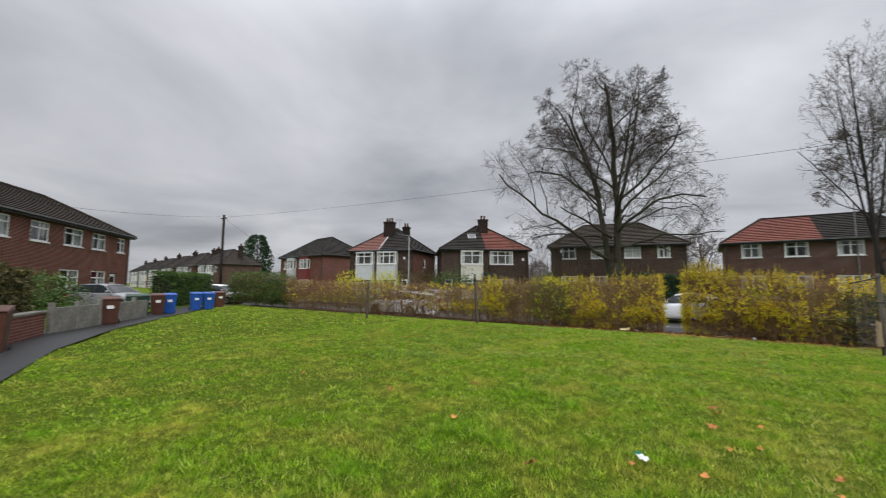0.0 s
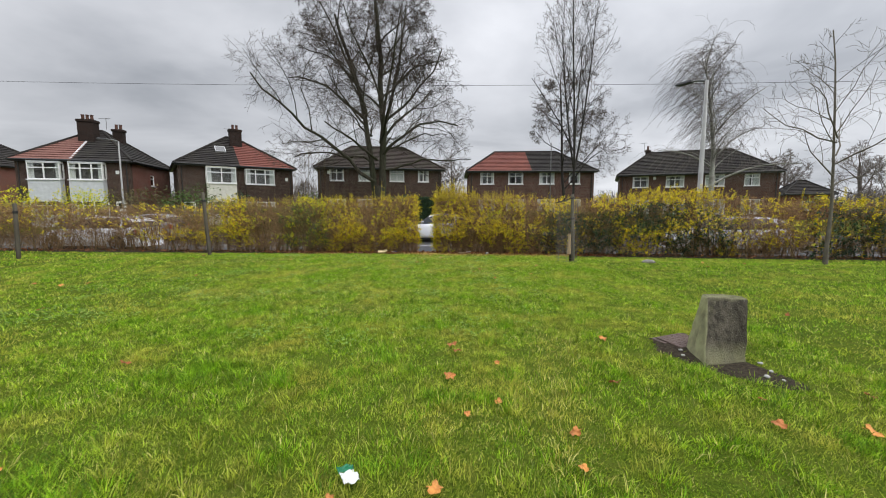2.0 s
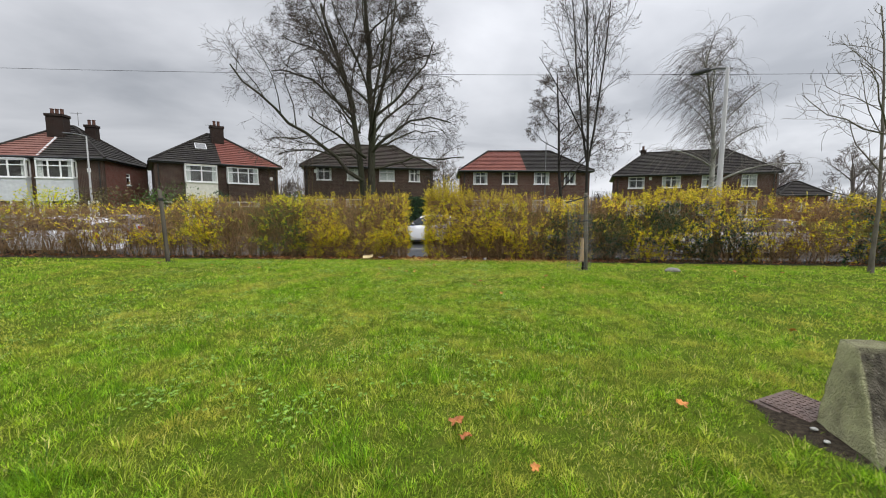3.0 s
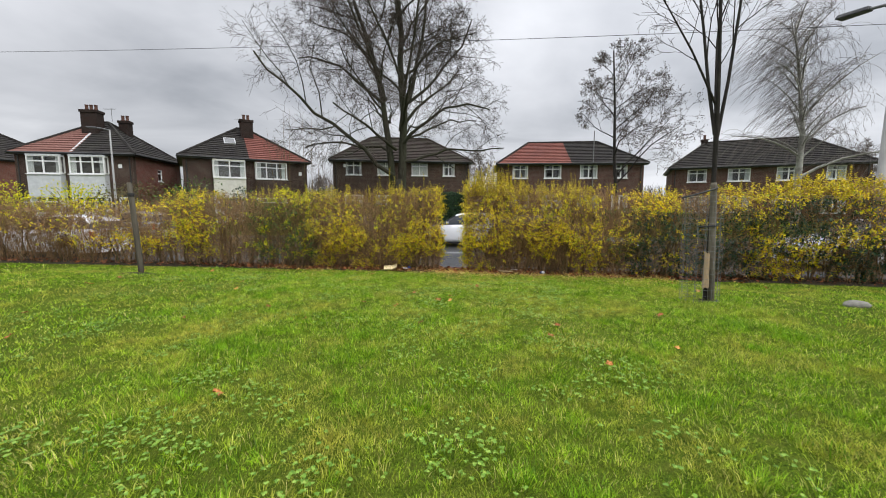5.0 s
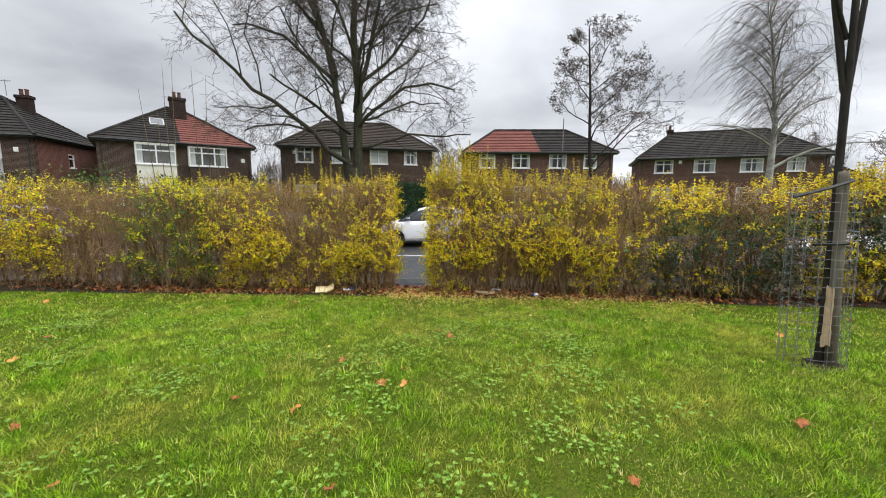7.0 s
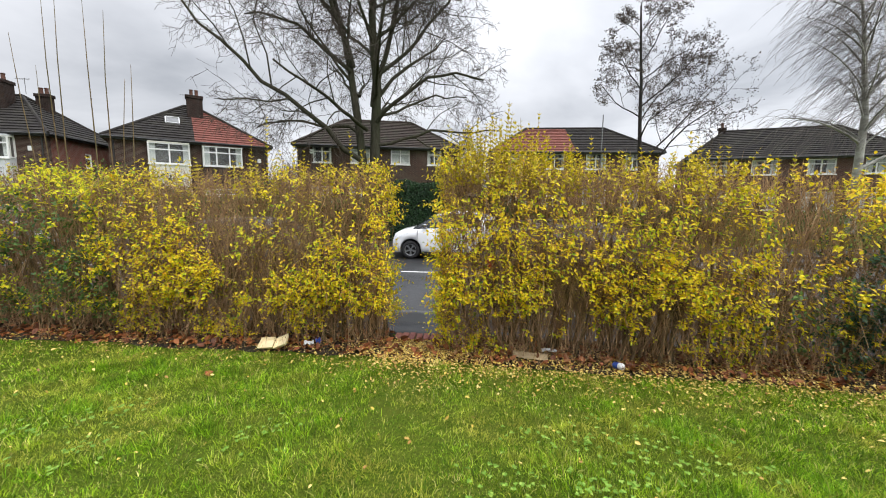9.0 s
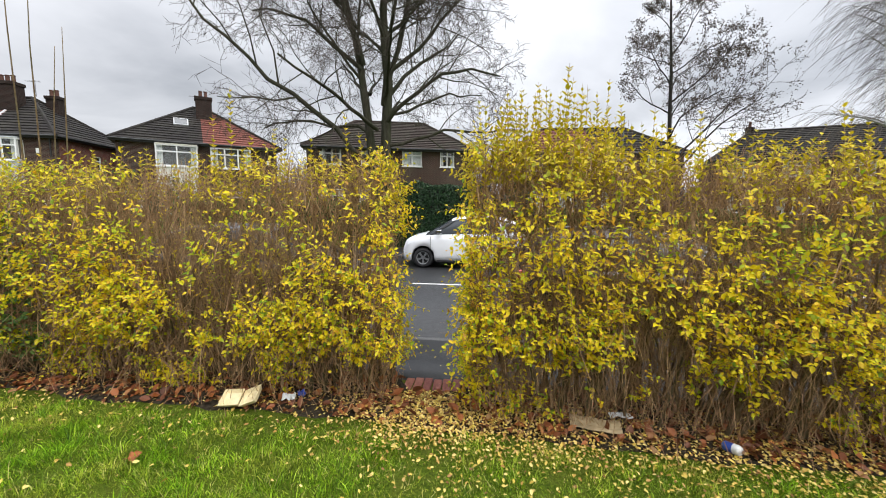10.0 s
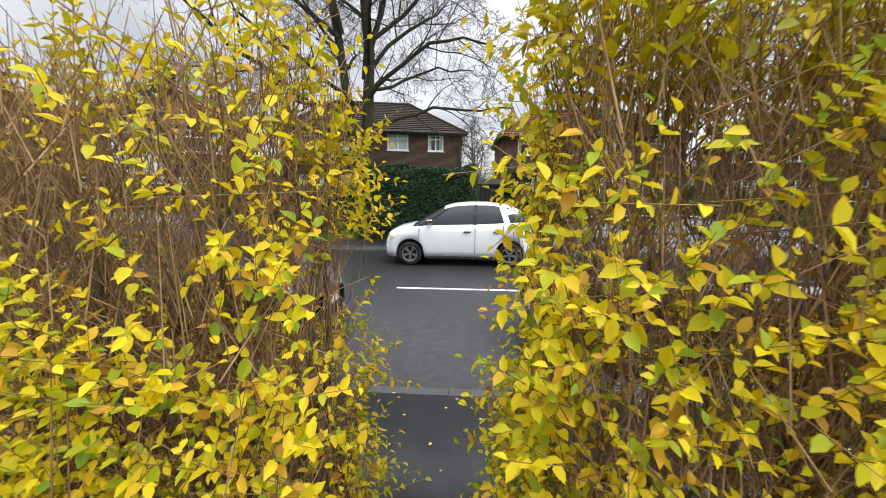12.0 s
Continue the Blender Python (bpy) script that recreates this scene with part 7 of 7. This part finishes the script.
wp = thing("crisp_packet", "crumpled white and green wrapper in the grass", "litter", pose(.49, -11.44, lawn_z(.49, -11.44) + .035, 10, 12, 40))
for nm, yy, mt in (("packet_body", 0, WRAP_WHITE), ("packet_end", .055, WRAP_GREEN)):
    c = crumple(nm, "", "", Matrix.Identity(4), .075, .075 if nm == "packet_body" else .04, 4, mt, .02)
    c.parent, c.location = wp, (0, yy, 0)
    for k in ("label", "category"):
        if k in c:
            del c[k]
crumple("wrapper", "crumpled white and blue wrapper under the hedge", "litter", pose(-1.07, -.33, .05, 0, 0, 20), .10, .09, 8, WRAP_WHITE)
crumple("wrapper", "torn blue scrap of wrapper under the hedge", "litter", pose(-1.0, -.27, .06, 20, 0, 60), .05, .05, 9, WRAP_BLUE)
crumple("wrapper", "crumpled white paper in the leaves", "litter", pose(1.42, -.33, .06, 0, 0, 0), .15, .07, 10, WRAP_WHITE)
crumple("cardboard", "torn damp cardboard lying among leaves", "cardboard", pose(1.22, -.42, .055, 0, 0, -10), .34, .17, 11, CARD, .012)
can = thing("drinks_can", "small white and blue drinks can in the leaves", "can", pose(2.0, -.62, .075, 80, 0, 30))
Geo().lathe([(0, -.05), (.026, -.05), (.031, -.042), (.031, .01)], 16).make("can_body", WRAP_BLUE, can, smooth=True)
Geo().lathe([(.0312, .01), (.0312, .04), (.026, .05), (0, .049)], 16).make("can_top", WRAP_WHITE, can, smooth=True)


# ---- grass ----
gx, gy = np.arange(-27, 19.01, .1), np.arange(-19, 1.01, .1)
GZ = np.array([[lawn_z(x, y) for x in gx] for y in gy])
SWIRL = np.array([[5 * noise.noise((x * 1.1, y * 1.1, 18.0)) + 3 * noise.noise((x * 3.5, y * 3.5, 28.0)) for x in gx] for y in gy])
TUFT = np.array([[1.15 * noise.noise((x * 4.2, y * 4.2, 8.0)) + .6 * noise.noise((x * 1.5, y * 1.5, 6.0)) + .4 * noise.noise((x * .5, y * .5, 4.0)) for x in gx] for y in gy])


def grid_at(table, x, y):
    u, v = np.clip((x - gx[0]) / .1, 0, len(gx) - 1.001), np.clip((y - gy[0]) / .1, 0, len(gy) - 1.001)
    i, j = u.astype(int), v.astype(int)
    a, b = u - i, v - j
    return table[j, i] * (1 - a) * (1 - b) + table[j, i + 1] * a * (1 - b) + table[j + 1, i] * (1 - a) * b + table[j + 1, i + 1] * a * b


BARE = ((3.10, -9.52, .22, .22), (3.22, -9.75, .24, .26), (3.34, -10.02, .22, .24), (3.84, -3.42, .15, .12), (3.215, -9.34, .22, .18), (-6.35, -1.9, .3, .15))


def path_side(x, y):
    """True on the lawn side of the tarmac path."""
    e = np.array(edge)[::-1]
    return y > np.interp(x, e[:, 0], e[:, 1]) + .03


WORN = ((1.9, -9.5, .22, .45), (1.75, -10.3, .18, .4), (1.62, -11.0, .2, .4), (1.05, -10.9, .3, .2), (-2.2, -7.4, .7, .3), (-.3, -8.2, .5, .25), (1.35, -4.6, .3, .3), (1.6, -5.3, .25, .3), (.9, -4.0, .35, .25), (-.4, -3.4, .45, .2), (1.56, -4.8, .3, .22), (-4.6, -3.7, .8, .3), (.6, -2.6, .4, .25), (.1, -1.2, .22, .5))


def grass(n, x0, x1, y0, y1, seed, hmin, hmax, wid, skip=None, fine=True, tuft=(.35, 14, .045)):
    rng = np.random.default_rng(seed)
    x, y = rng.uniform(x0, x1, n), rng.uniform(y0, y1, n)
    # part of the blades stand in tussocks and lean outwards
    nt = int(n * tuft[0])
    nc, spread = nt // tuft[1], tuft[2]
    cx, cy, cs = rng.uniform(x0, x1, nc), rng.uniform(y0, y1, nc), rng.uniform(.6, 1.5, nc)
    ci = rng.integers(0, nc, nt)
    ox, oy = rng.normal(0, 1, nt), rng.normal(0, 1, nt)
    x[:nt], y[:nt] = cx[ci] + ox * spread * cs[ci], cy[ci] + oy * spread * cs[ci]
    tus = np.zeros(n); tus[:nt] = cs[ci]
    fan_ = rng.uniform(0, 6.283, n); fan_[:nt] = np.arctan2(oy, ox)
    hy = np.where(x > 0, -.12 - .085 * x, -.12 - .03 * x)
    ok = (y < hy - .42 - .1 * rng.random(n)) & path_side(x, y)
    tf = grid_at(TUFT, x, y)
    worn = np.zeros(n)
    for wx, wy, rx, ry in WORN:
        worn = np.maximum(worn, np.exp(-((x - wx) / rx) ** 2 - ((y - wy) / ry) ** 2))
    tf = tf - .5 * worn
    ok &= rng.random(n) < .92 + .3 * np.maximum(tf, -.5)
    ok &= ~((np.abs(x - .06) < .16) & (y > -1.9) & (rng.random(n) < .75))
    for bx, by, rx, ry in BARE:
        ok &= ((x - bx) / rx) ** 2 + ((y - by) / ry) ** 2 > rng.normal(.85, .3, n)
    if skip is not None:
        jx, jy = x + rng.normal(0, .3, n), y + rng.normal(0, .3, n)
        ok &= ~((jx > skip[0]) & (jx < skip[1]) & (jy > skip[2]))
    x, y, tf, tus, fan_, worn = x[ok], y[ok], tf[ok], tus[ok], fan_[ok], worn[ok]
    n = len(x)
    z = grid_at(GZ, x, y) - .008
    h = (hmin + (hmax - hmin) * rng.beta(1.5, 2.6, n)) * np.clip(1 + .6 * tf, .55, 1.7) * np.where(tus > 0, .8 + .4 * tus, .85)
    a = rng.uniform(0, 6.283, n)
    lean = rng.uniform(.2, 1.1, n) * h
    la = np.where(tus > 0, fan_ + rng.normal(0, .5, n), grid_at(SWIRL, x, y) + rng.normal(.6, 1.25, n))
    lx, ly = np.cos(la) * lean, np.sin(la) * lean
    w = wid * rng.uniform(.6, 1.25, n)
    p = np.stack([x, y, z], 1)
    side = np.stack([np.cos(a) * w, np.sin(a) * w, np.zeros(n)], 1)
    mid_ = p + np.stack([lx * .35, ly * .35, h * .6], 1)
    tip = p + np.stack([lx, ly, h * .92], 1)
    dry = rng.random(n) < .62 * worn
    lush = (tf + rng.normal(0, .2, n) > .42) & ~dry
    for sel, mat_, label in ((dry, GRASS_DRY, "dry yellow grass on worn spots of the lawn"), (~lush & ~dry, GRASS, "uneven winter lawn with worn yellow patches"), (lush, GRASS_LUSH, "lush brighter green tufts in the lawn")):
        k = int(sel.sum())
        if not k:
            continue
        if fine:
            v = np.stack([p[sel] - side[sel], p[sel] + side[sel], mid_[sel] + side[sel] * .8, mid_[sel] - side[sel] * .8, tip[sel]], 1).reshape(-1, 3)
            f = (np.array([[0, 1, 2], [0, 2, 3], [3, 2, 4]])[None] + np.arange(k)[:, None, None] * 5).reshape(-1, 3)
        else:
            v = np.stack([p[sel] - side[sel], p[sel] + side[sel], tip[sel]], 1).reshape(-1, 3)
            f = np.arange(3 * k).reshape(-1, 3)
        tagged(place("grass", np_mesh("grass", v, f), mat_), label, "grass", kind="stuff")


grass(900000, -2.9, 4.3, -12.8, -.3, 1, .018, .050, .0026, fine=False, tuft=(.30, 20, .022))
grass(200000, -3.2, 4.4, -13.8, -.3, 4, .032, .078, .0023, tuft=(.8, 28, .030))
grass(190000, -4.2, 3.2, -14.6, -12.7, 5, .020, .052, .0028, fine=False, tuft=(.35, 20, .024))
grass(560000, -9, 11, -15.5, -.2, 2, .022, .062, .0060, skip=(-2.7, 4.1, -12.7), fine=False)
grass(170000, -26, 18, -17.5, .4, 3, .03, .08, .014, skip=(-9, 11, -15.5), fine=False)


def clover():
    rng = np.random.default_rng(12)
    cx, cy = rng.uniform(-5, 2.2, 210), rng.uniform(-9.5, -1.8, 210)
    n = 36
    x = (cx[:, None] + rng.normal(0, .13, (210, n))).ravel(); y = (cy[:, None] + rng.normal(0, .13, (210, n))).ravel()
    keep = grid_at(TUFT, x, y) < .2
    x, y = x[keep], y[keep]
    z = grid_at(GZ, x, y) + rng.uniform(.028, .062, len(x))
    ps, ds, ns = [], [], []
    a0 = rng.uniform(0, 6.283, len(x))
    for k in range(3):
        a = a0 + k * 2.094
        ps.append(np.stack([x, y, z], 1)); ds.append(np.stack([np.cos(a), np.sin(a), .1 + 0 * a], 1)); ns.append(np.stack([rng.normal(0, .2, len(x)), rng.normal(0, .2, len(x)), np.ones(len(x))], 1))
    p, d, nn = np.concatenate(ps), np.concatenate(ds), np.concatenate(ns)
    ll = rng.uniform(.012, .021, len(p))
    tagged(place("clover", leaf_mesh("clover", p, d, nn, ll, ll * .95, .1, .05), CLOVER), "pale green clover patches in the lawn", "clover", kind="stuff")


clover()
